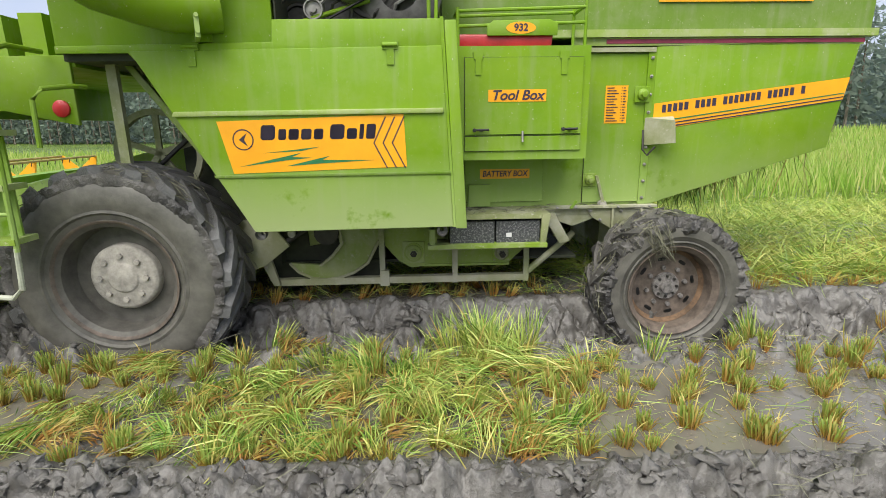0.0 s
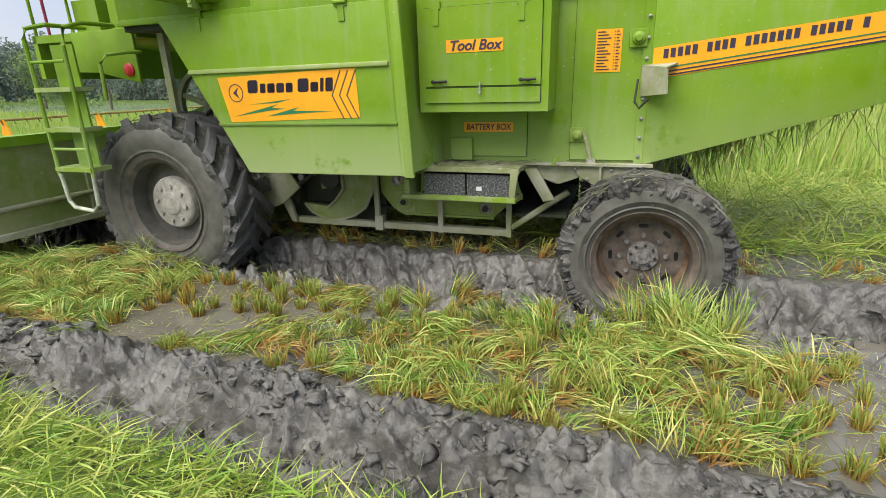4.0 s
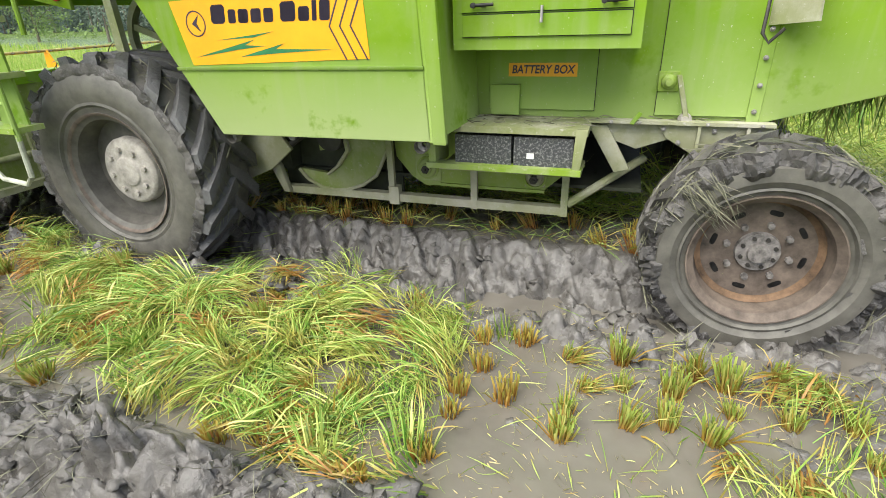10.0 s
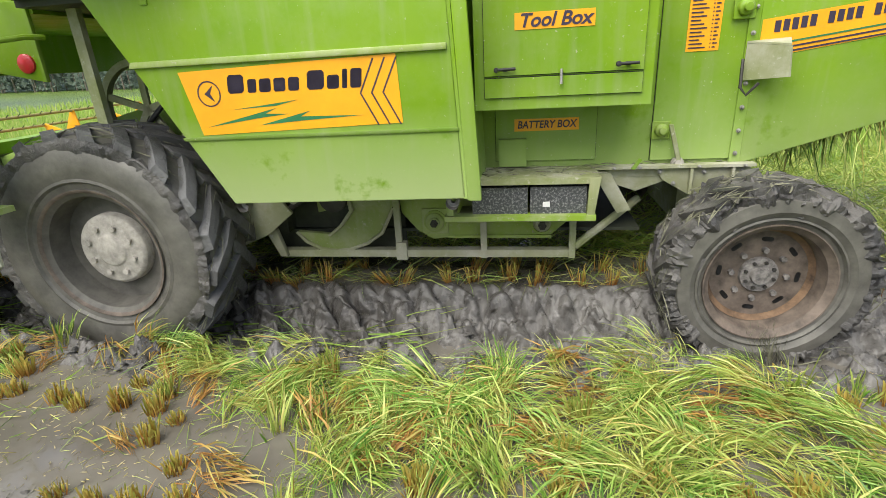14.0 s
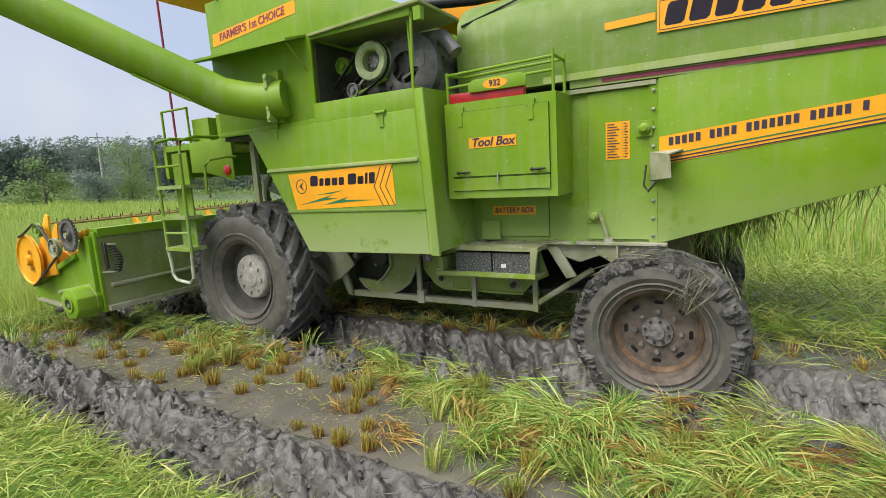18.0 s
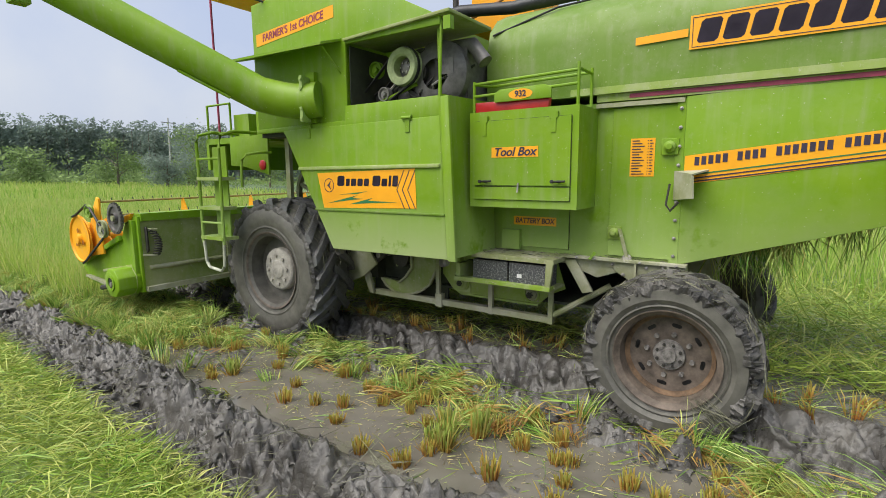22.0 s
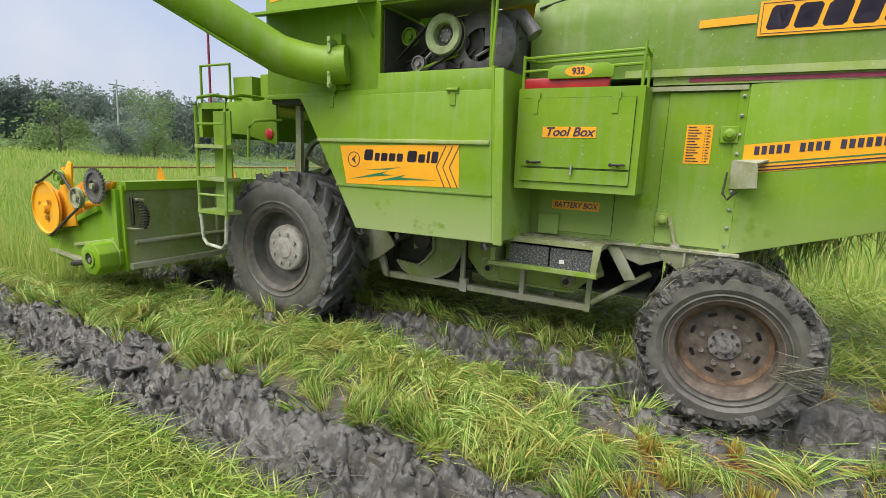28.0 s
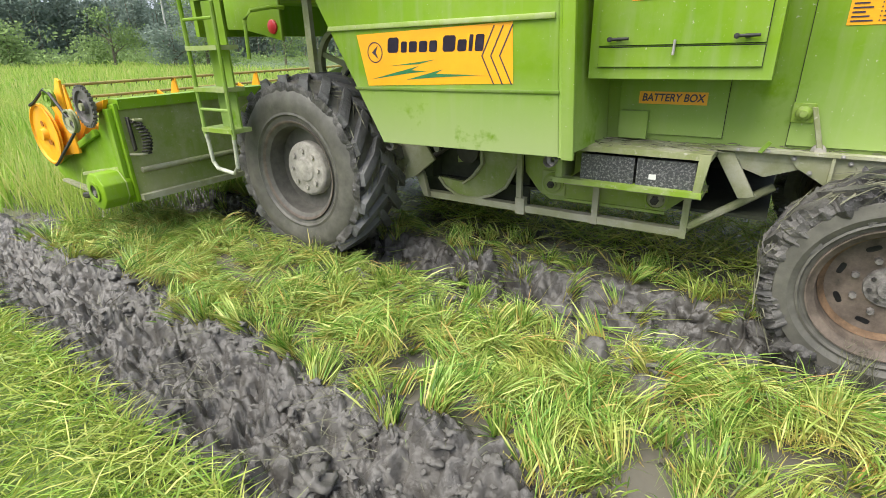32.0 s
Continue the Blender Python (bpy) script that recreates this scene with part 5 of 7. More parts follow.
# ---- wheels ----
def wheel(name, r, w, rim_r, lugs, at, hub_mat, hub_r, deep, clag=0.034, rim_mat=RUST, bare_lugs=False):
    """A tractor wheel on an axis along y; the face turned to -y."""
    rim = lathe(B(), [(hub_r, deep), (rim_r * 0.86, deep), (rim_r * 0.90, 0.02), (rim_r * 0.97, 0.0), (rim_r * 1.0, -0.012), (rim_r * 1.02, -0.012), (rim_r * 1.02, w), (rim_r * 0.9, w), (rim_r * 0.85, deep + 0.03), (hub_r, deep + 0.03), (hub_r, deep)], 48)
    ob = part(name, rim, rim_mat, combine, "mud-caked tractor wheel")
    ob.matrix_basis = Matrix.Translation(at)
    h = r - rim_r
    prof = [(rim_r, 0.005), (rim_r + 0.03, -0.005), (rim_r + h * 0.35, -0.035), (rim_r + h * 0.62, -0.03), (r - 0.075, 0.0), (r - 0.05, 0.05), (r - 0.04, w * 0.5), (r - 0.05, w - 0.05), (r - 0.075, w), (rim_r + h * 0.4, w + 0.03), (rim_r, w)]
    bm = lathe(B(), prof, 56)
    part("tyre", bm, SIDEWALL, ob, "tyre with a grey film of mud")
    part("sidewall_ring", lathe(B(), [(rim_r + h * 0.12, -0.008), (rim_r + h * 0.16, -0.024), (rim_r + h * 0.21, -0.020)], 48), SIDEWALL, ob)
    bm = B()
    for k in range(lugs * 2):
        near = k % 2 == 0
        a0 = 2 * math.pi * (k // 2 + (0.0 if near else 0.5)) / lugs
        sweep, wd, rough = (0.34, 0.062, 0.3) if bare_lugs else (0.30, 0.05, 1.0)
        y_out, y_in = (-0.012, w * 0.54) if near else (w + 0.012, w * 0.46)
        st = []
        for f, rad0, rad1 in ((-0.16, r - 0.16, r - 0.05), (0.0, r - 0.10, r + 0.0), (0.5, r - 0.06, r + 0.005), (1.0, r - 0.06, r)):
            a = a0 + sweep * max(f, -0.05)
            y = y_out + (y_in - y_out) * max(f, 0.0)
            j = wd / r * (1.0 + rough * 0.35 * (random.random() - 0.5))
            q = []
            for rad, ja in ((rad0, -j), (rad1, -j * 0.7), (rad1, j * 0.7), (rad0, j)):
                rad += rough * random.uniform(-0.022, 0.012)
                q.append(bm.verts.new((rad * math.cos(a + ja), y + rough * random.uniform(-0.015, 0.012), rad * math.sin(a + ja))))
            st.append(q)
        for p, q in zip(st, st[1:]):
            for i in range(3):
                bm.faces.new((p[i], p[i + 1], q[i + 1], q[i]))
        bm.faces.new(st[0][::-1])
        bm.faces.new(st[-1])
    bmesh.ops.recalc_face_normals(bm, faces=bm.faces)
    if bare_lugs:
        soften(bm, 0.014, 2)
    part("tread", bm, LUG if bare_lugs else TREAD, ob, "deep rubber lugs packed with mud")
    # mud packed between the lugs
    seg, rows = 330, 20
    bm = B()
    ring = []
    for j in range(seg):
        a = 2 * math.pi * j / seg
        ca, sa = math.cos(a), math.sin(a)
        m = noise.noise((ca * 4, sa * 4, 5.0)) + 0.7 * noise.noise((ca * 10, sa * 10, 8.0))
        row = []
        for i in range(rows):
            y = -0.015 + (w + 0.03) * (i - 5) / (rows - 7)
            q = (ca * r, sa * r, y if i > 4 else -0.05 * (5 - i))
            n = 0.5 * noise.noise(Vector(q) * 7) + 0.5 * noise.noise(Vector(q) * 16) + 0.55 * noise.noise(Vector(q) * 34) + 0.4 * noise.noise(Vector(q) * 62)
            rad = r - (0.062 if bare_lugs else 0.030) + clag * n
            if i < 5:
                rad = r - (0.165, 0.135, 0.105, 0.075, 0.05)[i] + 0.4 * clag * n
                y = (0.02, -0.018, -0.020, -0.016, -0.008)[i] - 0.55 * clag * (n + 0.9 * m + (-0.75, -0.3, 0.15, 0.45, 0.55)[i])
            elif i > rows - 3:
                rad -= 0.05 * (i - rows + 3)
            row.append(bm.verts.new((rad * ca, y, rad * sa)))
        ring.append(row)
    for j in range(seg):
        p, q = ring[j], ring[(j + 1) % seg]
        for i in range(rows - 1):
            f = bm.faces.new((p[i], q[i], q[i + 1], p[i + 1]))
            f.smooth = True
    bmesh.ops.recalc_face_normals(bm, faces=bm.faces)
    part("packed_mud", bm, TREAD, ob, "wet grey mud packed into the tread")
    # stalks caught on the tyre
    n = 380 if bare_lugs else 700
    a, y = RNG.uniform(0, 6.3, n), RNG.uniform(-0.02, w, n)
    foot = np.c_[(r - 0.01) * np.cos(a), y, (r - 0.01) * np.sin(a)]
    k = RNG.choice([-1, 1], n)
    way = np.c_[-np.sin(a) * k * 0.7, RNG.normal(0, 0.55, n), np.cos(a) * k * 0.7] + RNG.normal(0, 0.12, (n, 3)) - foot * 0.25
    ob2 = new("caught_straw", blades("caught_straw", foot, way, RNG.uniform(0.06, 0.24, n), RNG.uniform(0.003, 0.008, n), MUDSTRAW, 0.0))
    ob2.parent = ob
    tagged(ob2, "muddy stalks caught on the tyre", kind="stuff")
    return ob


MUDSTRAW = plain("mud_coated_stalks", (0.15, 0.15, 0.10), 0.8, vary=0.5, scale=40, depth=0.0)
HUBGREY = plain("muddy_grey_hub", (0.16, 0.15, 0.14), 0.75, 0, 0.8, 25, 0.008)
FRONT_R, REAR_R = 0.72, 0.535
front_wheel = wheel("front_wheel", FRONT_R, 0.44, 0.385, 20, (-1.83, -0.02, 0.39), HUBMUD, 0.12, 0.15, 0.030, FRONTRIM, True)
part("hub_plate", soften(lathe(B(), [(0.0001, 0.066), (0.09, 0.066), (0.10, 0.078), (0.195, 0.082), (0.215, 0.098), (0.22, 0.16), (0.0001, 0.17)], 36), 0.004, 1), HUBMUD, front_wheel, "hub plate coated in pale dried mud")
for k in range(8):
    a = 2 * math.pi * k / 8
    part("wheel_nut", lathe(B(), [(0.019, 0.082), (0.019, 0.063), (0.0001, 0.062)], 6, 0.145 * math.cos(a), 0, 0.145 * math.sin(a)), HUBMUD, front_wheel)
part("rim_flange", lathe(B(), [(0.372, -0.001), (0.385, -0.013), (0.392, -0.014), (0.39, -0.003)], 48), RUST, front_wheel, "rusty rim flange")
rear_wheel = wheel("rear_wheel", REAR_R, 0.32, 0.318, 18, (1.835, 0.16, 0.168), RUST, 0.06, 0.13, 0.065)
hub = lathe(B(), [(0.100, 0.13), (0.096, 0.108)], 24)
lathe(hub, [(0.096, 0.108), (0.050, 0.106)], 24)
lathe(hub, [(0.050, 0.106), (0.046, 0.082)], 24)
lathe(hub, [(0.046, 0.082), (0.0001, 0.079)], 24)
part("hub_cap", hub, HUBGREY, rear_wheel, "muddy hub flange and cap")
for k in range(8):
    a = 2 * math.pi * k / 8
    part("hub_bolt", lathe(lathe(B(), [(0.010, 0.108), (0.010, 0.096)], 6, 0.075 * math.cos(a), 0, 0.075 * math.sin(a)), [(0.010, 0.096), (0.0001, 0.0955)], 6, 0.075 * math.cos(a), 0, 0.075 * math.sin(a)), IRON, rear_wheel)
for k in range(8):
    a = 2 * math.pi * k / 8 + 0.2
    part("wheel_nut", lathe(B(), [(0.016, 0.132), (0.016, 0.105), (0.0001, 0.104)], 6, 0.14 * math.cos(a), 0, 0.14 * math.sin(a)), HUBGREY, rear_wheel)
for k in range(8):
    a = 2 * math.pi * k / 8 + 0.2
    bm = B()
    ring = []
    for q in range(16):
        u = 2 * math.pi * q / 16
        du, dr = 0.030 * math.copysign(abs(math.cos(u)) ** 0.6, math.cos(u)), 0.013 * math.copysign(abs(math.sin(u)) ** 0.6, math.sin(u))
        ring.append(bm.verts.new(((0.200 + dr) * math.cos(a) - du * math.sin(a), 0.1275, (0.200 + dr) * math.sin(a) + du * math.cos(a))))
    bm.faces.new(ring)
    bmesh.ops.solidify(bm, geom=bm.faces[:], thickness=0.001)
    part("rim_slot", bm, BLACK, rear_wheel, "dark slot in the rim")
part("rim_rust", lathe(B(), [(0.246, 0.1290), (0.260, 0.124), (0.2735, 0.105), (0.2725, 0.1055), (0.259, 0.1255), (0.246, 0.1305)], 48), RUSTRING, rear_wheel, "rusty ring inside the rim")
n = 160
a = RNG.normal(1.95, 0.12, n)
foot = np.c_[(REAR_R - 0.02) * np.cos(a), RNG.uniform(-0.06, 0.1, n), (REAR_R - 0.02) * np.sin(a)]
way = np.c_[-np.cos(a), RNG.normal(-0.12, 0.06, n), -np.sin(a)] + RNG.normal(0, 0.18, (n, 3)) * np.array([1, 0.2, 1])
wisp = new("straw_wisp", blades("straw_wisp", foot, way, RNG.uniform(0.1, 0.3, n), RNG.uniform(0.003, 0.007, n), MUDSTRAW, 0.0))
wisp.parent = rear_wheel
tagged(wisp, "muddy straw wound over the tyre", kind="stuff")
far_front = wheel("front_wheel", FRONT_R, 0.44, 0.385, 20, (-1.83, 2.2, 0.39), HUBMUD, 0.12, 0.15, 0.030, FRONTRIM, True)
far_rear = wheel("rear_wheel", REAR_R, 0.32, 0.318, 18, (1.835, 2.15, 0.168), RUST, 0.06, 0.13, 0.065)

# ---- cutting header ----
before_header = set(ob.name for ob in combine.children)
part("header_back", soften(bx(B(), -2.92, -2.89, -0.76, 3.40, 0.20, 0.93), 0.004), BACKSHEET, combine, "mud-splashed green header back sheet")
part("header_beam", soften(bx(B(), -3.02, -2.86, -0.76, 3.40, 0.92, 1.0), 0.008), BRIGHT, combine)
part("header_pipe", tube(B(), [(-2.87, -0.70, 0.42), (-2.87, 3.40, 0.42)], 0.024, 10), GREY_GREEN, combine)
part("header_sill", soften(bx(B(), -2.95, -2.83, -0.76, 3.40, 0.17, 0.22), 0.005), GREY_GREEN, combine)
for y in (0.2, 1.1, 2.2, 3.0):
    part("header_rib", soften(bx(B(), -2.89, -2.86, y, y + 0.03, 0.22, 0.92), 0.003), GREY_GREEN, combine)
part("header_floor", prism(B(), [(-2.92, 0.20), (-3.5, 0.14), (-4.2, 0.20), (-4.2, 0.22), (-3.5, 0.18), (-2.92, 0.23)], -0.84, 3.40), GREY_GREEN, combine)
end_plate = part("header_end", soften(prism(B(), [(-2.88, 0.97), (-2.88, 0.16), (-3.5, 0.08), (-4.15, 0.14), (-4.38, 0.29), (-4.28, 0.37), (-3.26, 0.74), (-3.12, 0.95)], -0.79, -0.76), 0.006), BRIGHT, combine, "bright green header end plate")
part("end_rib", soften(prism(B(), [(-2.92, 0.93), (-2.92, 0.2), (-3.0, 0.2), (-3.0, 0.93)], -0.83, -0.79), 0.004), BRIGHT, end_plate)
part("end_rib", soften(prism(B(), [(-3.0, 0.42), (-3.75, 0.30), (-3.75, 0.33), (-3.0, 0.46)], -0.82, -0.79), 0.004), GREEN_LOW, end_plate)
part("end_rib", soften(prism(B(), [(-3.24, 0.70), (-4.28, 0.34), (-4.30, 0.38), (-3.27, 0.75)], -0.83, -0.79), 0.004), BRIGHT, end_plate)
for k in range(5):
    part("end_bolt", lathe(B(), [(0.016, 0), (0.016, -0.012), (0.0001, -0.014)], 6, -3.05, -0.79, 0.30 + 0.13 * k), STEEL, end_plate)
part("far_end", prism(B(), [(-2.90, 1.0), (-2.90, 0.18), (-3.5, 0.10), (-4.25, 0.30), (-4.15, 0.42), (-3.3, 0.95)], 3.38, 3.41), BRIGHT, combine)
octagon = [(-3.05 + 0.168 * math.cos(math.pi * (k + 0.5) / 4), 0.285 + 0.158 * math.sin(math.pi * (k + 0.5) / 4)) for k in range(8)]
gear = part("knife_gearbox", soften(prism(B(), octagon, -1.02, -0.79), 0.012), BRIGHT, combine, "bright green knife drive cover")
part("gear_ring", lathe(B(), [(0.085, 0.0), (0.085, -0.012), (0.058, -0.012), (0.056, 0.0)], 24, -3.06, -1.02, 0.285), BRIGHT, gear)
part("gear_port", lathe(B(), [(0.057, -0.003), (0.0001, -0.003)], 20, -3.06, -1.02, 0.285), BLACK, gear, "dark open port")
part("gear_nut", lathe(B(), [(0.024, 0.0), (0.024, -0.016), (0.0001, -0.017)], 6, -3.045, -1.02, 0.275, False), STEEL, gear)
part("gear_seam", soften(prism(B(), [(-3.05 + (x + 3.05) * 1.03, 0.285 + (z - 0.285) * 1.03) for x, z in octagon], -0.845, -0.835), 0.002, 1), GREEN_LOW, gear)
part("knife_arm", soften(tube(B(), [(-3.24, -0.90, 0.22), (-3.7, -0.86, 0.13)], 0.03, 8), 0.004, 1), IRON, combine)
bm = B()
pts = [(-2.81 + 0.04 * math.sin(k * math.pi / 69) + 0.034 * math.cos(k * 0.9), -0.66 + 0.10 * k / 69 * (1 - k / 69) - 0.0004 * k + 0.034 * math.sin(k * 0.9), 0.56 + 0.0038 * k) for k in range(70)]
tube(bm, pts, 0.008, 6)
part("lift_spring", bm, IRON, combine, "dark coil spring")
part("spring_mount", tube(B(), [(-2.89, -0.69, 0.83), (-2.80, -0.69, 0.835), (-2.79, -0.64, 0.83)], 0.012, 8), GREY_GREEN, combine)
part("spring_mount", tube(B(), [(-2.89, -0.76, 0.56), (-2.82, -0.70, 0.555), (-2.79, -0.62, 0.56)], 0.010, 8), GREY_GREEN, combine)
part("latch_bar", soften(prism(B(), [(-2.87, 0.86), (-2.83, 0.86), (-2.82, 0.60), (-2.86, 0.58)], -0.735, -0.715), 0.004, 1), IRON, combine)
# toothed drive wheel and shaft of the reel
bm = B()
lathe(bm, [(0.05, 0.0), (0.15, 0.0), (0.15, -0.03), (0.125, -0.03), (0.12, -0.012), (0.06, -0.012), (0.055, -0.04), (0.05, 0.0)], 28, -3.12, -0.88, 0.95)
for k in range(28):
    a = 2 * math.pi * k / 28
    x, z = -3.12 + 0.158 * math.cos(a), 0.95 + 0.158 * math.sin(a)
    bx(bm, x - 0.009, x + 0.009, -0.908, -0.882, z - 0.009, z + 0.009)
part("toothed_wheel", bm, ENGINE, combine, "dark toothed chain wheel")
pulley("small_pulley", -3.72, -0.88, 1.0, 0.075, 0.05, combine, GREEN)
pulley("small_pulley", -3.42, -0.88, 0.82, 0.10, 0.05, combine, GREY_GREEN)
part("reel_belt", tube(B(), [(-4.16, -0.92, 0.925), (-4.05, -0.92, 0.952), (-3.76, -0.92, 1.07), (-3.66, -0.92, 1.04), (-3.34, -0.92, 0.77), (-3.40, -0.92, 0.72), (-3.90, -0.92, 0.435), (-3.99, -0.92, 0.395)], 0.013, 6), BLACK, combine, "black drive belt")
part("cross_shaft", tube(B(), [(-3.12, -0.93, 0.95), (-3.12, 0.3, 0.95)], 0.03, 10), GREY_GREEN, combine)
part("reel_arm", soften(prism(B(), [(-2.95, 1.0), (-3.0, 0.93), (-4.05, 0.68), (-4.05, 0.78)], -0.82, -0.78), 0.006), ORANGE, combine)
for yy in (-0.83,):
    part("chain_guard", soften(prism(B(), [(-3.62, 0.52), (-4.10, 0.45), (-4.0, 0.70), (-3.78, 1.04), (-3.68, 1.16), (-3.62, 1.14), (-3.66, 0.85)], yy - 0.012, yy + 0.012), 0.006), ORANGE, combine, "orange sheet guard")
# the turning reel
reel = part("reel", tube(B(), [(0, -0.05, 0), (0, 4.25, 0)], 0.045, 12), ORANGE, combine, "orange reel with tine bars")
reel.matrix_basis = Matrix.Translation((-4.05, -0.68, 0.67))
bm = B()
lathe(bm, [(0.03, 0.0), (0.265, 0.0), (0.275, -0.006), (0.262, -0.018), (0.275, -0.032), (0.258, -0.036), (0.248, -0.018), (0.06, -0.016), (0.05, -0.06), (0.0001, -0.06)], 40, 0, -0.20, 0)
part("reel_pulley", bm, ORANGE, reel, "orange sheet metal pulley")
for k in range(3):
    a = 2 * math.pi * k / 3
    part("pulley_mark", lathe(B(), [(0.028, -0.0325), (0.028, -0.036), (0.0001, -0.036)], 10, 0.10 * math.cos(a), -0.20, 0.10 * math.sin(a)), plain("dark_orange_hole", (0.35, 0.12, 0.01), 0.6), reel)
for y in (0.0, 1.05, 2.1, 3.15, 4.2):
    for k in range(6):
        bm = B()
        a = 2 * math.pi * k / 6
        ca, sa = math.cos(a), math.sin(a)
        tri = [(0.16 * -sa, 0.16 * ca), (0.42 * ca - 0.02 * sa, 0.42 * sa + 0.02 * ca), (0.42 * ca + 0.02 * sa, 0.42 * sa - 0.02 * ca), (0.16 * sa, -0.16 * ca)]
        part("reel_arm", prism(bm, tri, y - 0.008, y + 0.008), ORANGE, reel)
TINEBAR = plain("dusty_yellow_bar", (0.30, 0.25, 0.08), 0.6)
for k in range(6):
    a = 2 * math.pi * k / 6
    bm = tube(B(), [(0.42 * math.cos(a), 0, 0.42 * math.sin(a)), (0.42 * math.cos(a), 4.2, 0.42 * math.sin(a))], 0.014, 8)
    bar = part("tine_bar", bm, TINEBAR, reel)
    bm = B()
    for j in range(34):
        y = 0.06 + j * 0.122
        tube(bm, [(0.42 * math.cos(a), y, 0.42 * math.sin(a)), (0.42 * math.cos(a) - 0.012, y, 0.42 * math.sin(a) - 0.05)], 0.005, 4)
    tagged(part("tines", bm, IRON, reel), kind="stuff")
bm = tube(B(), [(-3.35, -0.74, 0.5), (-3.35, 3.38, 0.5)], 0.14, 16)
part("header_auger", bm, GREY_GREEN, combine)
# the whole header hangs a little further forward on the feeder
for ob in combine.children:
    if ob.name not in before_header:
        ob.location += Vector((-0.30, 0.16, -0.05))
part("feeder_house", soften(prism(B(), [(-1.5, 1.25), (-1.5, 0.75), (-3.19, 0.25), (-3.19, 0.85)], 0.75, 1.85), 0.02), GREEN, combine)

# ---- ladder, platform, operator's place ----
ladder = part("ladder", tube(B(), [(-2.52, -0.30, 0.66), (-2.52, -0.30, 1.66), (-2.50, -0.29, 1.73), (-2.42, -0.2, 1.76), (-2.40, 0.1, 1.76)], 0.016, 8), GREEN, combine, "green boarding ladder")
part("ladder_rail", tube(B(), [(-2.16, -0.30, 0.66), (-2.14, -0.30, 1.60), (-2.13, -0.28, 1.72), (-2.11, -0.15, 1.76), (-2.10, 0.1, 1.76)], 0.016, 8), GREEN, ladder)
part("ladder_plate", soften(bx(B(), -2.42, -2.19, -0.20, -0.185, 0.70, 1.62), 0.004), GREEN, ladder)
for z in (1.31, 1.02, 0.72):
    part("ladder_step", soften(bx(B(), -2.53, -2.15, -0.32, -0.14, z - 0.02, z + 0.012), 0.005), GREEN_LOW, ladder)
for z in (1.50, 0.87):
    part("ladder_rung", tube(B(), [(-2.52, -0.30, z), (-2.16, -0.30, z)], 0.012), GREEN, ladder)
part("ladder_loop", tube(B(), [(-2.51, -0.30, 0.68), (-2.49, -0.30, 0.46), (-2.44, -0.30, 0.41), (-2.24, -0.30, 0.39), (-2.18, -0.30, 0.44), (-2.16, -0.30, 0.68)], 0.016, 8), plain("worn_pale_steel", (0.40, 0.42, 0.33), 0.55), ladder)
part("grab_rail", tube(B(), [(-2.04, -0.14, 1.22), (-2.04, -0.13, 1.48), (-2.0, -0.1, 1.54), (-1.9, 0.0, 1.56), (-1.88, 0.1, 1.56)], 0.014, 8), GREEN, ladder)
side = part("platform_side", soften(prism(B(), [(-2.62, 1.74), (-1.97, 1.745), (-1.975, 1.34), (-2.40, 1.43), (-2.62, 1.44)], 0.13, 0.155), 0.005), GREEN, combine)
part("red_reflector", lathe(B(), [(0.05, 0), (0.05, -0.012), (0.042, -0.018), (0.0001, -0.02)], 24, -2.06, 0.13, 1.44), RED, side, "round red reflector")
part("platform_floor", soften(bx(B(), -3.1, -1.95, 0.15, 2.4, 1.68, 1.74), 0.005), GREEN, combine)
part("platform_post", soften(bx(B(), -1.82, -1.76, 0.22, 0.26, 1.1, 1.75), 0.004), GREY_GREEN, combine)
part("platform_front", soften(bx(B(), -3.1, -3.05, 0.15, 2.4, 1.40, 1.74), 0.005), GREEN, combine)
for x0, x1, y0, z1 in ((-2.62, -2.36, 0.2, 1.98), (-2.30, -2.16, 0.25, 2.0), (-2.1, -1.98, 0.3, 2.02)):
    part("control_box", soften(bx(B(), x0, x1, y0, y0 + 0.3, 1.74, z1), 0.02), GREEN, combine)
part("operator_seat", soften(bx(B(), -2.45, -2.05, 1.0, 1.5, 1.95, 2.15), 0.04), BLACK, combine)
part("seat_back", soften(bx(B(), -2.08, -2.0, 1.0, 1.5, 2.1, 2.6), 0.03), BLACK, combine)
part("steering_column", tube(B(), [(-2.75, 1.25, 1.74), (-2.6, 1.25, 2.45)], 0.03), IRON, combine)
part("platform_rail", tube(B(), [(-2.62, 0.16, 1.74), (-2.62, 0.16, 2.1), (-3.05, 0.16, 2.1), (-3.05, 0.16, 1.74)], 0.014), GREEN, combine)
canopy = part("canopy", soften(prism_x(B(), [(0.35, 3.32), (0.35, 3.40), (0.6, 3.53), (1.9, 3.53), (2.2, 3.40), (2.2, 3.32)], -3.25, -1.85), 0.015), ORANGE, combine, "orange sheet metal sun roof")
for x, y in ((-3.3, 0.45), (-3.3, 2.1), (-2.05, 0.45)):
    part("canopy_post", tube(B(), [(x, y, 1.74), (x, y, 3.34)], 0.013), MAROON, canopy)
part("work_lamp", lathe(B(), [(0.0001, -0.01), (0.075, 0), (0.08, 0.02), (0.05, 0.07), (0.0001, 0.08)], 20, -1.55, 0.2, 3.08), plain("grey_lamp_glass", (0.30, 0.30, 0.28), 0.2), combine, "round grey work lamp")
part("lamp_stem", tube(B(), [(-1.55, 0.24, 3.02), (-1.55, 0.24, 2.93)], 0.015), GREEN, combine)
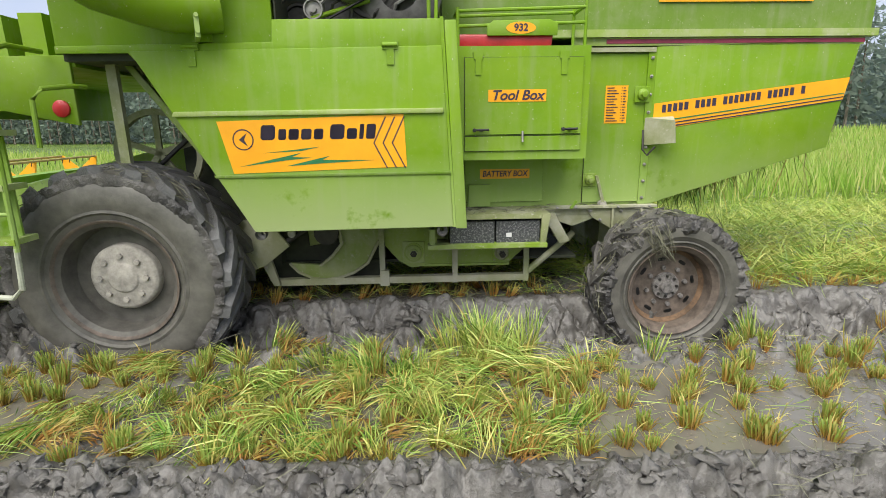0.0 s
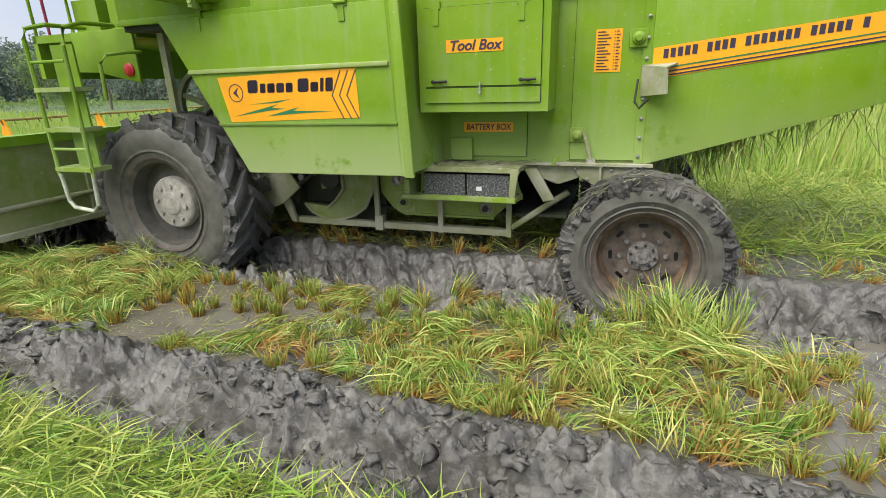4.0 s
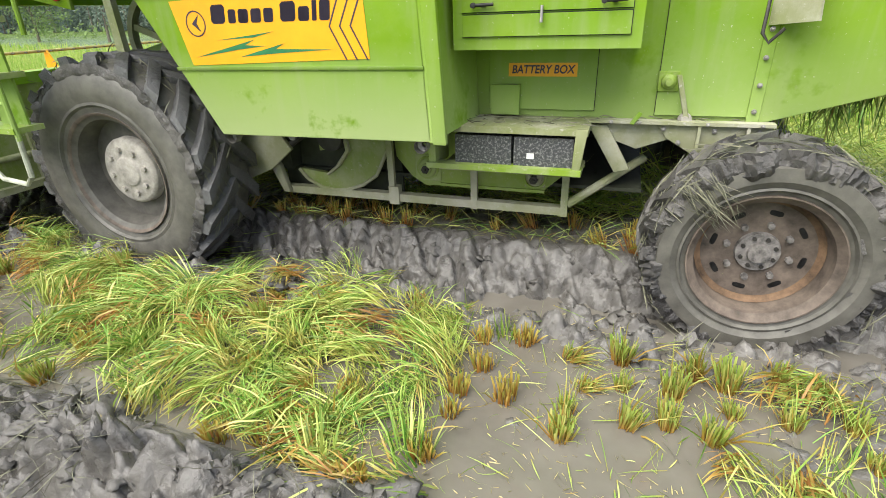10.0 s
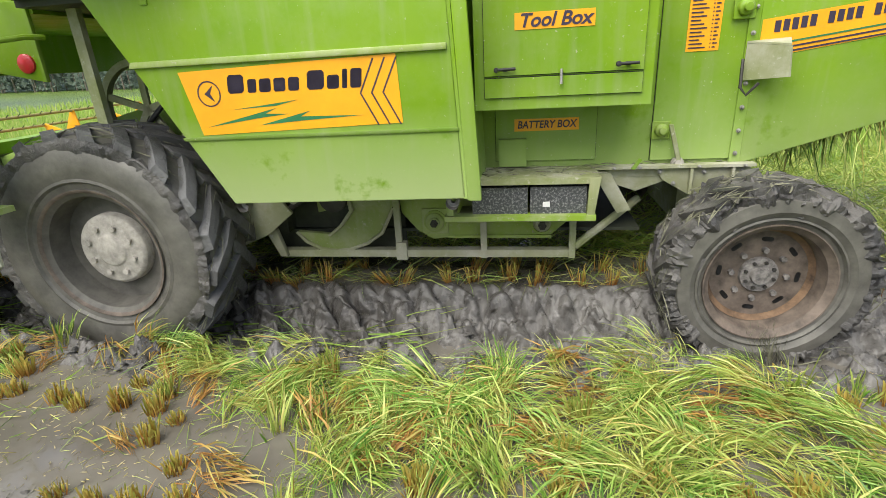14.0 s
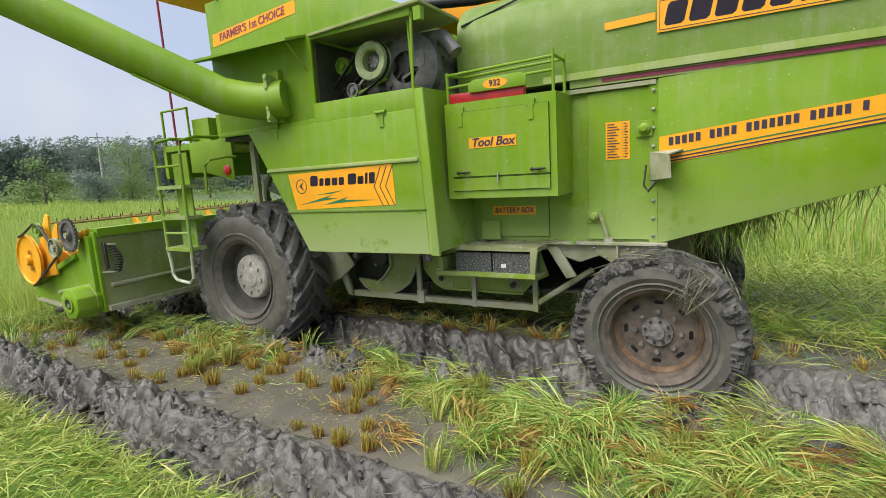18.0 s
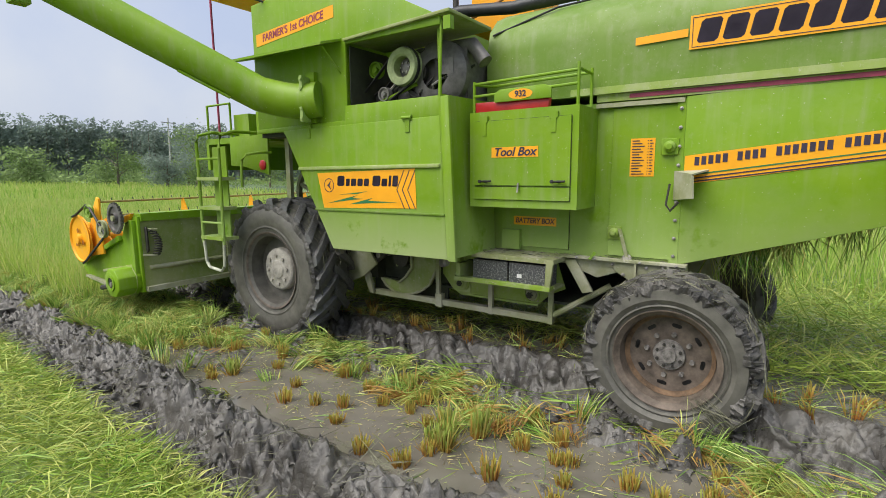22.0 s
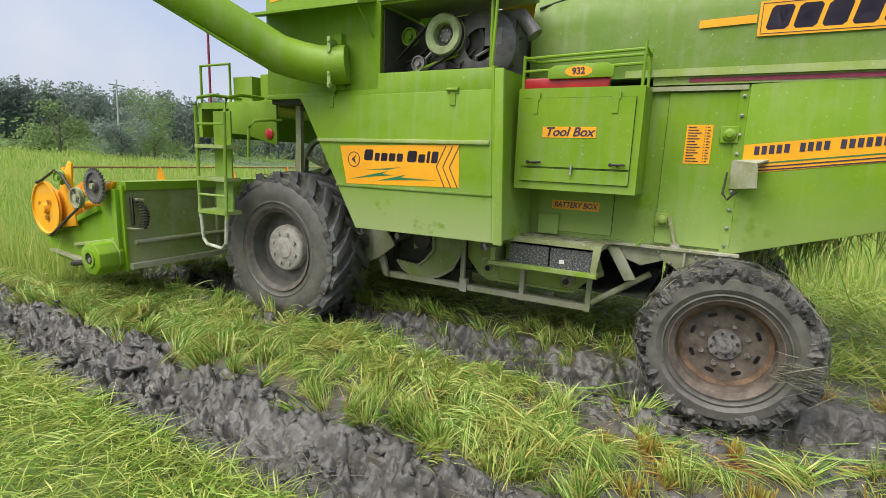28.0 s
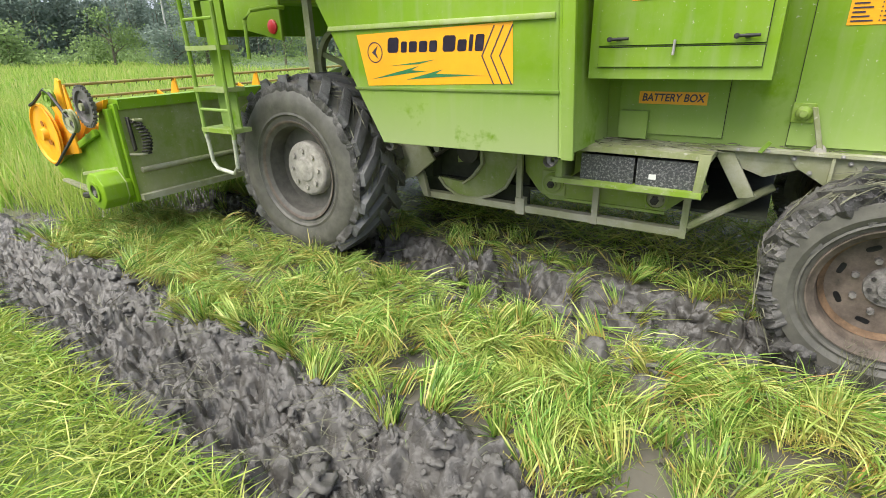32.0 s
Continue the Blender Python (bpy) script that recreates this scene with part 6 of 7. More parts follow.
# big wheel and belts in the dark gap behind the front wheel
bm = lathe(B(), [(0.26, 0.0), (0.30, 0.0), (0.30, -0.05), (0.26, -0.05), (0.26, 0.0)], 36, -1.72, 0.55, 1.15)
for k in range(5):
    a = 2 * math.pi * k / 5 + 0.3
    prism(bm, [(-1.72 + 0.02 * math.sin(a), 1.15 - 0.02 * math.cos(a)), (-1.72 + 0.27 * math.cos(a) + 0.02 * math.sin(a), 1.15 + 0.27 * math.sin(a) - 0.02 * math.cos(a)), (-1.72 + 0.27 * math.cos(a) - 0.02 * math.sin(a), 1.15 + 0.27 * math.sin(a) + 0.02 * math.cos(a)), (-1.72 - 0.02 * math.sin(a), 1.15 + 0.02 * math.cos(a))], 0.515, 0.535)
part("spoked_pulley", bm, GREY_GREEN, combine, "large spoked belt pulley")
pulley("belt_pulley", -1.35, 0.5, 1.55, 0.14, 0.05, combine, IRON)
part("drive_belt", tube(B(), [(-1.90, 0.50, 0.92), (-1.25, 0.48, 1.45)], 0.016, 6), BLACK, combine)
part("drive_belt", tube(B(), [(-1.60, 0.50, 1.42), (-1.43, 0.48, 1.66)], 0.016, 6), BLACK, combine)
part("mount_rail", soften(prism(B(), [(-1.75, 1.7), (-1.70, 1.7), (-1.0, 0.75), (-1.05, 0.72)], 0.30, 0.34), 0.004), GREEN_LOW, combine)

# ---- top of the machine: exhaust, rails, air filter ----
part("exhaust_pipe", tube(B(), [(-0.52, 1.2, 2.55), (-0.52, 1.2, 2.80), (-0.46, 1.2, 2.87), (-0.34, 1.2, 2.88), (0.2, 1.22, 2.82), (1.5, 1.25, 2.84), (2.75, 1.25, 2.87), (2.85, 1.25, 2.92)], 0.055, 14), PIPE, combine, "long black exhaust pipe")
part("silencer", tube(B(), [(1.5, 1.25, 2.84), (1.53, 1.25, 2.84), (2.17, 1.25, 2.855), (2.2, 1.25, 2.855)], 0.10, 18), PIPE, combine, "black exhaust silencer")
for x in (0.8, 1.3, 2.4):
    part("pipe_stand", tube(B(), [(x, 1.25, 2.68), (x, 1.25, 2.84)], 0.012), GREEN, combine)
part("air_cleaner", tube(B(), [(-0.40, 1.2, 2.7), (-0.40, 1.2, 3.1)], 0.03, 10), IRON, combine)
part("cleaner_bowl", lathe(B(), [(0.0001, -0.045), (0.05, -0.045), (0.06, 0.0), (0.05, 0.045), (0.0001, 0.05)], 18, -0.40, 1.2, 3.16), IRON, combine)
part("engine_canopy", soften(bx(B(), -0.40, 0.28, 1.5, 2.1, 2.75, 3.22), 0.02), ORANGE, combine)
rails = part("top_rail", tube(B(), [(-1.72, 0.9, 2.95), (-1.70, 0.9, 3.95), (-1.62, 0.9, 4.02), (-1.1, 0.9, 3.86), (-0.1, 0.9, 4.1)], 0.016), plain("rusty_orange_bar", (0.45, 0.20, 0.05), 0.6), combine, "rusty orange guard rail")
for pts in ([(-1.2, 0.9, 2.9), (-1.2, 0.9, 3.88)], [(-1.62, 0.9, 3.98), (-2.1, 0.9, 3.75), (-2.2, 0.95, 3.5)], [(-0.05, 1.6, 3.9), (0.5, 1.6, 2.75)], [(-0.5, 1.3, 2.75), (0.8, 1.3, 3.2), (0.85, 1.3, 3.2), (1.0, 1.3, 2.75)]):
    part("rail_bar", tube(B(), pts, 0.014), plain("rusty_orange_bar", (0.45, 0.20, 0.05), 0.6), rails)
part("thin_cable", tube(B(), [(0.3, 0.68, 2.45), (0.8, 0.80, 2.61), (1.3, 0.95, 2.68)], 0.008, 6), BLACK, combine)


# ---- straw hanging from the rear of the hood ----
def scatter(n, x0, x1, y0, y1):
    return np.c_[RNG.uniform(x0, x1, n), RNG.uniform(y0, y1, n)]


def make_tail():
    n = 620
    knot = np.r_[RNG.uniform(1.95, 2.5, 26), RNG.uniform(2.5, 3.1, 12)]
    pick = RNG.integers(0, len(knot), n)
    side = RNG.uniform(0.75, 1.9, len(knot))
    long = RNG.uniform(0.12, 0.62, len(knot)) * np.where(knot < 2.5, 1.2, 0.8)
    xy = np.c_[knot[pick] + RNG.normal(0, 0.06, n), np.clip(side[pick] + RNG.normal(0, 0.08, n), 0.68, 1.93)]
    foot = np.c_[xy, 0.71 + (xy[:, 0] - 1.79) * 0.305]
    way = np.c_[RNG.normal(0.05, 0.35, n), RNG.normal(0, 0.3, n), -np.ones(n)]
    me = blades("straw_tail", foot, way, long[pick] * RNG.uniform(0.3, 1.1, n), RNG.uniform(0.004, 0.009, n), STRAW, 0.05, False, 0.15)
    ob = new("straw_tail", me)
    ob.parent = combine
    ob["label"] = "green straw hanging out of the rear"


make_tail()


n = 90
xy = np.r_[scatter(60, 0.3, 1.0, 0.38, 0.62), scatter(30, 1.0, 1.8, 0.625, 0.66)]
foot = np.c_[xy, np.full(n, 0.708) + RNG.random(n) * 0.008]
a = RNG.uniform(0, 6.3, n)
litter = new("straw_litter", blades("straw_litter", foot, np.c_[np.cos(a), np.sin(a) * 0.5, RNG.normal(0.05, 0.1, n)], RNG.uniform(0.03, 0.12, n), RNG.uniform(0.003, 0.008, n), MUDSTRAW, 0.02))
litter.parent = combine
tagged(litter, "dry straw bits lying on the battery tray", kind="stuff")


# ---- vegetation ----
def stuff(name, me, label, category):
    return tagged(new(name, me), label, category, kind="stuff")


def tufts(centres, per, height, spread, lean):
    """Feet and ways of blades that stand in clumps."""
    k = len(centres)
    c = np.repeat(centres, per, 0)
    big = np.repeat(RNG.normal(0, lean, (k, 2)), per, 0)
    off = RNG.normal(0, spread, (k * per, 2))
    foot = np.c_[c[:, :2] + off, ground_height(c[:, 0] + off[:, 0], c[:, 1] + off[:, 1]) - 0.01]
    way = np.c_[off * 6 + big + RNG.normal(0, 0.12, (k * per, 2)), np.ones(k * per)]
    hs = np.repeat(RNG.uniform(0.6, 1.25, k), per) * height * RNG.uniform(0.55, 1.15, k * per)
    return foot, way, hs


def rows_of_clumps(x0, x1, y0, y1, dx=0.20, dy=0.17, keep=0.9):
    gx, gy = np.meshgrid(np.arange(x0, x1, dx), np.arange(y0, y1, dy))
    c = np.c_[gx.ravel(), gy.ravel()] + RNG.normal(0, 0.035, (gx.size, 2))
    return c[RNG.random(len(c)) < keep]


# open water between the straw: x, y, radius
BARE = [(-2.45, -0.6, 0.45), (-2.0, -0.45, 0.3), (-6.5, -0.7, 0.6), (-5.9, -0.9, 0.4), (-7.1, -1.0, 0.35), (-5.5, -1.05, 0.25), (-8.5, -0.75, 0.35), (-7.9, -0.85, 0.35), (1.6, -0.65, 0.45), (2.3, -0.55, 0.5), (-9.6, -0.55, 0.3)]


def bare(x, y):
    out = np.zeros(np.shape(x), bool)
    for bx0, by0, r0 in BARE:
        out |= np.hypot(x - bx0, y - by0) < r0
    return out


# grass lying between the far ruts
n = 7000
xy = np.c_[RNG.uniform(-19, 7, n), 0.74 + 2.0 * RNG.random(n) ** 3]
f = np.c_[xy, np.maximum(ground_height(xy[:, 0], xy[:, 1]), 0.09) + RNG.random(n) * 0.03]
a = RNG.uniform(0, 6.3, n)
stuff("fallen_grass", blades("fallen_grass", f, np.c_[np.cos(a), np.sin(a), RNG.normal(0.45, 0.35, n)], RNG.uniform(0.06, 0.30, n), RNG.uniform(0.002, 0.006, n), STRAW, 0.25), "green grass lying under the machine", "grass")


def clump_mesh(stems, leaves, height, mat, tilt=0.12):
    """One plant cut off by the knife: a tight foot of stems, some leaves bent outwards."""
    k = stems + leaves
    a, r = RNG.uniform(0, 6.3, k), 0.030 * np.sqrt(RNG.random(k))
    off = np.c_[r * np.cos(a), r * np.sin(a)]
    lean = tilt * RNG.uniform(0.3, 1.0) * np.array([math.cos(6.3 * RNG.random()), 0.4])
    h = height * RNG.uniform(0.55, 1.1, k)
    spread = RNG.normal(0, 0.10, (k, 2))
    spread[stems:] *= 3.5
    h[stems:] *= RNG.uniform(1.1, 2.6, leaves)
    pull = np.where(np.arange(k) < stems, 0.35, 1.0)[:, None]
    way = np.c_[off * 4 + lean * pull + spread, np.ones(k)]
    foot = np.c_[off, np.full(k, -0.02)]
    one = blades("rice_clump", foot[:stems], way[:stems], h[:stems], RNG.uniform(0.004, 0.008, stems), mat, 0.03, True, 0.04)
    two = blades("rice_clump", foot[stems:], way[stems:], h[stems:], RNG.uniform(0.003, 0.007, leaves), mat, 0.4, False, 0.07)
    va = [np.empty(len(m.vertices) * 3, np.float32) for m in (one, two)]
    at = [np.empty(len(m.vertices), np.float32) for m in (one, two)]
    ta = [np.empty(len(m.loops), np.int32) for m in (one, two)]
    for m, v, q, t in zip((one, two), va, at, ta):
        m.vertices.foreach_get("co", v)
        m.attributes["along"].data.foreach_get("value", q)
        m.loops.foreach_get("vertex_index", t)
    tri = np.r_[ta[0].reshape(-1, 3), ta[1].reshape(-1, 3) + len(one.vertices)]
    me = np_mesh("rice_clump", np.r_[va[0].reshape(-1, 3), va[1].reshape(-1, 3)], tri, mat, np.r_[at[0], at[1]])
    for m in (one, two):
        bpy.data.meshes.remove(m)
    return me


SHORT = [clump_mesh(64, 6, 0.095, STUBBLE) for k in range(8)]
RAGGED = [clump_mesh(84, 18, 0.13, STUBBLE_GREEN, 0.5) for k in range(10)]
FRESH = [clump_mesh(80, 26, 0.12, STUBBLE_GREEN, 0.3) for k in range(10)]
TRODDEN = [clump_mesh(44, 60, 0.10, STUBBLE_GREEN, 1.2) for k in range(10)]
c = rows_of_clumps(-10.6, 3.4, -1.12, -0.14, 0.195, 0.175, 0.9)
wet = bare(c[:, 0], c[:, 1])
c = c[(fractal(c[:, 0], c[:, 1], 0.5, 3, 41) > np.where(c[:, 0] > -2.4, 0.33, 0.42)) | (wet & (RNG.random(len(c)) < 0.6))]
c = c[(c[:, 0] > -2.6) | (RNG.random(len(c)) < 0.64)]
pick = random.Random(12)
for x, y in c:
    drift = 0.3 * math.sin(y * 9)
    if x > -0.5 + drift:
        me, what = pick.choice(FRESH if pick.random() < 0.7 or x > 0.8 else TRODDEN), "green rice stubble clump with a brown foot standing in mud"
    elif -2.6 < x:
        me, what = pick.choice(RAGGED if pick.random() < 0.7 else TRODDEN), "ragged green and brown rice stubble clump in shallow water"
    else:
        me, what = pick.choice(SHORT if pick.random() < 0.78 or bare(x, y) else RAGGED), "short rust-brown rice stubble clump standing in muddy water"
    ob = new("rice_clump", me)
    k = pick.uniform(0.75, 1.2) if x > -2.6 else pick.uniform(0.95, 1.4)
    ob.matrix_basis = Matrix.Translation((x, y, max(float(ground_height(x, y)), -0.008))) @ Matrix.Rotation(pick.uniform(0, 6.3), 4, "Z") @ Matrix.Diagonal((k, k, k * pick.uniform(0.7, 1.2), 1))
    tagged(ob, what, "stubble", "rice stubble clumps")
c = np.concatenate([rows_of_clumps(-10.6, 2.4, 0.76, 1.15, 0.21, 0.2, 0.7), rows_of_clumps(2.4, 7, 0.78, 2.2, 0.20, 0.2, 0.85), rows_of_clumps(3.4, 8, -1.0, 0.6, 0.22, 0.2, 0.8)])
f, w, h = tufts(c, 30, 0.135, 0.022, 0.25)
stuff("rice_stubble", blades("rice_stubble", f, w, h, RNG.uniform(0.004, 0.008, len(f)), STUBBLE, 0.08, True), "taller green rice stubble beside the rut", "stubble")
# farther on the plants are greener: cut high, bent over by the straw, hanging over the wall of the rut
ARCHED = [clump_mesh(26, 84, 0.155, STRAW, 0.7) for k in range(12)]
GREENFOOT = [clump_mesh(56, 40, 0.14, STRAW, 0.35) for k in range(8)]
for x, y in rows_of_clumps(-15.2, -10.4, -1.0, -0.05, 0.36, 0.30, 0.8):
    ob = new("rice_clump", pick.choice(ARCHED if pick.random() < 0.75 else GREENFOOT))
    k = pick.uniform(0.75, 1.2)
    ob.matrix_basis = Matrix.Translation((x, y, max(float(ground_height(x, y)), -0.008))) @ Matrix.Rotation(pick.uniform(0, 6.3), 4, "Z") @ Matrix.Diagonal((k, k, k * pick.uniform(0.8, 1.15), 1))
    tagged(ob, "tall bent green rice clump on the strip between the ruts", "stubble", "rice stubble clumps")
c = np.r_[rows_of_clumps(-19, -10.4, 0.68, 1.2, 0.18, 0.18, 0.8), np.c_[RNG.uniform(-15.5, -10.6, 16), RNG.normal(0.56, 0.06, 16)]]
f, w, h = tufts(c, 46, 0.24, 0.025, 0.35)
w[:, 1] -= 0.25
stuff("rut_edge_tufts", blades("rut_edge_tufts", f, w, h, RNG.uniform(0.004, 0.009, len(f)), STRAW, 0.45), "green rice tufts hanging over the wall of the rut", "stubble")
# greener tufts that the knife left standing
c = np.c_[RNG.uniform(-19, 4, 800), RNG.uniform(-1.15, -0.05, 800)]
c = c[~bare(c[:, 0], c[:, 1]) & ((RNG.random(800) < 0.22) | (c[:, 0] < -10.8))]
c = np.r_[c, np.c_[RNG.normal(-9.15, 0.1, 5), RNG.normal(0.02, 0.08, 5)], np.c_[RNG.normal(-3.9, 0.3, 8), RNG.normal(-0.9, 0.15, 8)]]
f, w, h = tufts(c, 44, 0.25, 0.025, 0.5)
tall = tufts(np.c_[RNG.normal(0.42, 0.17, 22), RNG.normal(-0.14, 0.12, 22)], 40, 0.40, 0.025, 0.35)
f, w, h = [np.concatenate(q) for q in zip((f, w, h), tall)]
stuff("green_tufts", blades("green_tufts", f, w, h, RNG.uniform(0.004, 0.010, len(f)), STRAW, 0.28), "green tufts of rice left standing in the stubble", "stubble")


def laid(heaps, per_area, each=40):
    """Cut straw in low heaps: each plant fans out from its foot and bends over."""
    out = []
    for x, y, r, h, d in heaps:
        n = per_area * r * r * (0.75 if x > -0.7 else 0.4 if -2.6 < x else 1.0 if x > -11 else 1.15)
        k = max(4, int(n / each))
        rr, a = r * np.sqrt(RNG.random(k)), RNG.uniform(0, 2 * math.pi, k)
        px, py = x + rr * np.cos(a) * 1.25, np.clip(y + rr * np.sin(a) * 0.8, -1.15, 0.1)
        keep = ~bare(px, py) | (RNG.random(k) < 0.07)
        px, py, rr = px[keep], py[keep], rr[keep]
        k = len(px)
        bd = d + RNG.normal(0, 1.0 if -4.6 < x < -2.6 else 1.8, k)
        lift = h * np.clip(1 - (rr / r) ** 1.6, 0, 1) * RNG.random(k) ** 0.7
        bl, rise = RNG.uniform(0.14, 0.38, k), RNG.normal(0.28 if x > -11 else 0.55, 0.18, k)
        w = np.repeat(np.arange(k), each)
        m = len(w)
        le = bl[w] * RNG.uniform(0.45, 1.15, m)
        back = np.where(RNG.random(m) < 0.75, 0.25, 0.5) * bl[w]
        qx = px[w] + RNG.normal(0, 0.032, m) - back * np.cos(bd[w])
        qy = py[w] + RNG.normal(0, 0.032, m) - back * np.sin(bd[w])
        z = np.maximum(ground_height(qx, qy), -0.005) + lift[w] * 0.7 + RNG.random(m) * 0.03
        ang = bd[w] + RNG.normal(0, 0.30, m)
        out.append((np.c_[qx, qy, z], np.c_[np.cos(ang), np.sin(ang), rise[w] + RNG.normal(0, 0.16, m)], le))
    return [np.concatenate(q) for q in zip(*out)]


# where the straw lies: x, y, radius, height, direction
HEAPS = [(-1.4, -1.0, 0.33, 0.10, 0.3), (-0.5, -1.02, 0.33, 0.12, 2.8), (0.35, -1.0, 0.30, 0.10, 0.5), (-0.6, -0.42, 0.3, 0.12, 0.2), (0.5, -0.45, 0.3, 0.16, 1.9),
         (-0.28, -0.75, 0.42, 0.15, 0.5), (-1.25, -0.65, 0.35, 0.09, 2.6), (-1.7, -0.98, 0.30, 0.08, 0.4), (0.25, -0.25, 0.28, 0.2, 1.3), (0.95, -0.3, 0.16, 0.10, 0.2), (-1.82, -0.60, 0.16, 0.05, 2.9), (-1.6, -0.28, 0.16, 0.07, 2.4),
         (-4.35, -0.60, 0.34, 0.18, 2.5), (-3.95, -0.85, 0.36, 0.18, 2.1), (-4.0, -0.35, 0.42, 0.26, 2.85), (-3.5, -0.75, 0.40, 0.22, 2.7), (-3.45, -0.25, 0.42, 0.28, 2.9), (-3.05, -0.5, 0.34, 0.18, 2.75), (-3.35, -1.02, 0.28, 0.12, 2.3), (-2.85, -0.80, 0.24, 0.10, 2.6),
         (0.05, -0.65, 0.4, 0.16, 0.4), (-0.95, -0.75, 0.25, 0.08, 0.2), (-5.0, -0.40, 0.34, 0.14, 2.4), (-5.6, -0.18, 0.30, 0.13, 2.2), (-6.15, -0.15, 0.28, 0.10, 1.6), (-4.75, -0.85, 0.26, 0.12, 3.0), (-4.55, -0.55, 0.32, 0.16, 2.7), (-5.25, -0.42, 0.28, 0.14, 2.6),
         (-7.75, -0.22, 0.34, 0.18, 2.5), (-8.2, -0.15, 0.30, 0.14, 0.3), (-7.35, -0.35, 0.25, 0.12, 1.0), (-9.1, -0.15, 0.3, 0.16, 2.8), (-8.1, -0.45, 0.22, 0.10, 2.5),
         (-9.7, -0.35, 0.25, 0.1, 2.0), (-8.9, -0.25, 0.22, 0.16, 1.6), (-11.1, -0.75, 0.4, 0.14, 2.4), (-10.1, -0.4, 0.3, 0.12, 0.3), (-10.6, -0.65, 0.3, 0.12, 1.0)]
st = random.Random(5)
x = -11.2
while x > -18.5:
    HEAPS.append((x, st.uniform(-0.9, -0.1), st.uniform(0.25, 0.42), st.uniform(0.08, 0.2), st.uniform(0, 6.3)))
    x -= st.uniform(0.15, 0.32)
f, w, le = laid(HEAPS, 6000)
stuff("cut_straw_heaps", blades("cut_straw_heaps", f, w, le, 0.0028 + 0.005 * RNG.random(len(f)) ** 1.8, STRAW, 0.45, False, 0.05), "fresh green straw lying in loose heaps on the mud", "straw")
# browned stalks round the feet of the heaps
BROWN = [(x, y - 0.05, r * 0.9, h * 0.5, d + 1.0) for x, y, r, h, d in HEAPS[::2] + [q for q in HEAPS[1::2] if q[0] > -2.6] if x > -11] + [(-5.45, -0.98, 0.22, 0.05, 0.4), (-6.0, -0.45, 0.25, 0.08, 0.6), (-6.5, -0.25, 0.25, 0.08, 2.6), (-5.9, -0.75, 0.2, 0.06, 1.2), (-4.6, -0.75, 0.22, 0.08, 2.9), (-7.0, -0.3, 0.2, 0.06, 0.4), (-2.65, -0.42, 0.18, 0.05, 2.2), (-0.75, 0.0, 0.14, 0.08, 0.6)]
f, w, le = laid(BROWN, 2600, 30)
stuff("brown_straw", blades("brown_straw", f, w, le * 0.7, RNG.uniform(0.004, 0.009, len(f)), BROWN_STRAW, 0.4, False, 0.06), "yellow and rust-brown stalks among the green straw", "straw")
# loose stalks all over
n = 5200
xy = scatter(n, -19, 5, -1.08, 0.05)
f = np.c_[xy, np.maximum(ground_height(xy[:, 0], xy[:, 1]), -0.004) + RNG.uniform(0.002, 0.02, n)]
a = RNG.uniform(0, 6.3, n)
stuff("loose_straw", blades("loose_straw", f, np.c_[np.cos(a), np.sin(a), RNG.normal(0.03, 0.08, n)], 0.02 + 0.20 * RNG.random(n) ** 2, RNG.uniform(0.002, 0.005, n), STRAW, 0.03), "loose straw stalks scattered on mud and water", "straw")
# chaff floating on the water
n = 9000
xy = scatter(n, -11, 4, -1.1, 0.0)
xy = xy[fractal(xy[:, 0], xy[:, 1], 0.35, 3, 67) > 0.42]
n = len(xy)
f = np.c_[xy, np.maximum(ground_height(xy[:, 0], xy[:, 1]), -0.004) + RNG.uniform(0.001, 0.006, n)]
a = RNG.uniform(0, 6.3, n)
stuff("straw_chaff", blades("straw_chaff", f, np.c_[np.cos(a), np.sin(a), RNG.normal(0.02, 0.05, n)], RNG.uniform(0.008, 0.04, n), RNG.uniform(0.002, 0.005, n), CHAFF, 0.0, False, 0.02, True), "pale straw chaff floating on muddy water", "straw")
# mud-dulled stalks trodden into the ruts
n = 15000
xy = np.c_[RNG.uniform(-17, 3, n), np.where(RNG.random(n) < 0.8, RNG.uniform(-1.85, -1.1, n), RNG.normal(-0.08, 0.12, n))]
xy = xy[fractal(xy[:, 0], xy[:, 1], 0.5, 3, 63) > 0.50 + 0.14 * RNG.random(n)]
n = len(xy)
f = np.c_[xy, ground_height(xy[:, 0], xy[:, 1]) + RNG.uniform(0.0, 0.02, n)]
a = RNG.uniform(0, 6.3, n)
stuff("trodden_straw", blades("trodden_straw", f, np.c_[np.cos(a), np.sin(a), RNG.normal(0.1, 0.2, n)], 0.05 + 0.25 * RNG.random(n) ** 2, RNG.uniform(0.002, 0.005, n), MUDSTRAW, 0.1), "mud-coated stalks trodden into the ruts", "straw")
# mown grass on the near side of the older track
n = 150000
xy = np.c_[RNG.uniform(-26, 5.5, n), -1.84 - 4.0 * RNG.random(n) ** 1.9]
f = np.c_[xy, ground_height(xy[:, 0], xy[:, 1]) + RNG.random(n) * 0.10]
a = RNG.uniform(0, 6.3, n)
stuff("mown_grass", blades("mown_grass", f, np.c_[np.cos(a), np.sin(a), RNG.normal(0.25, 0.3, n)], RNG.uniform(0.06, 0.25, n), RNG.uniform(0.003, 0.008, n), GRASS, 0.25, False, 0.07, True), "pale green cut grass lying in a thick mat", "grass")
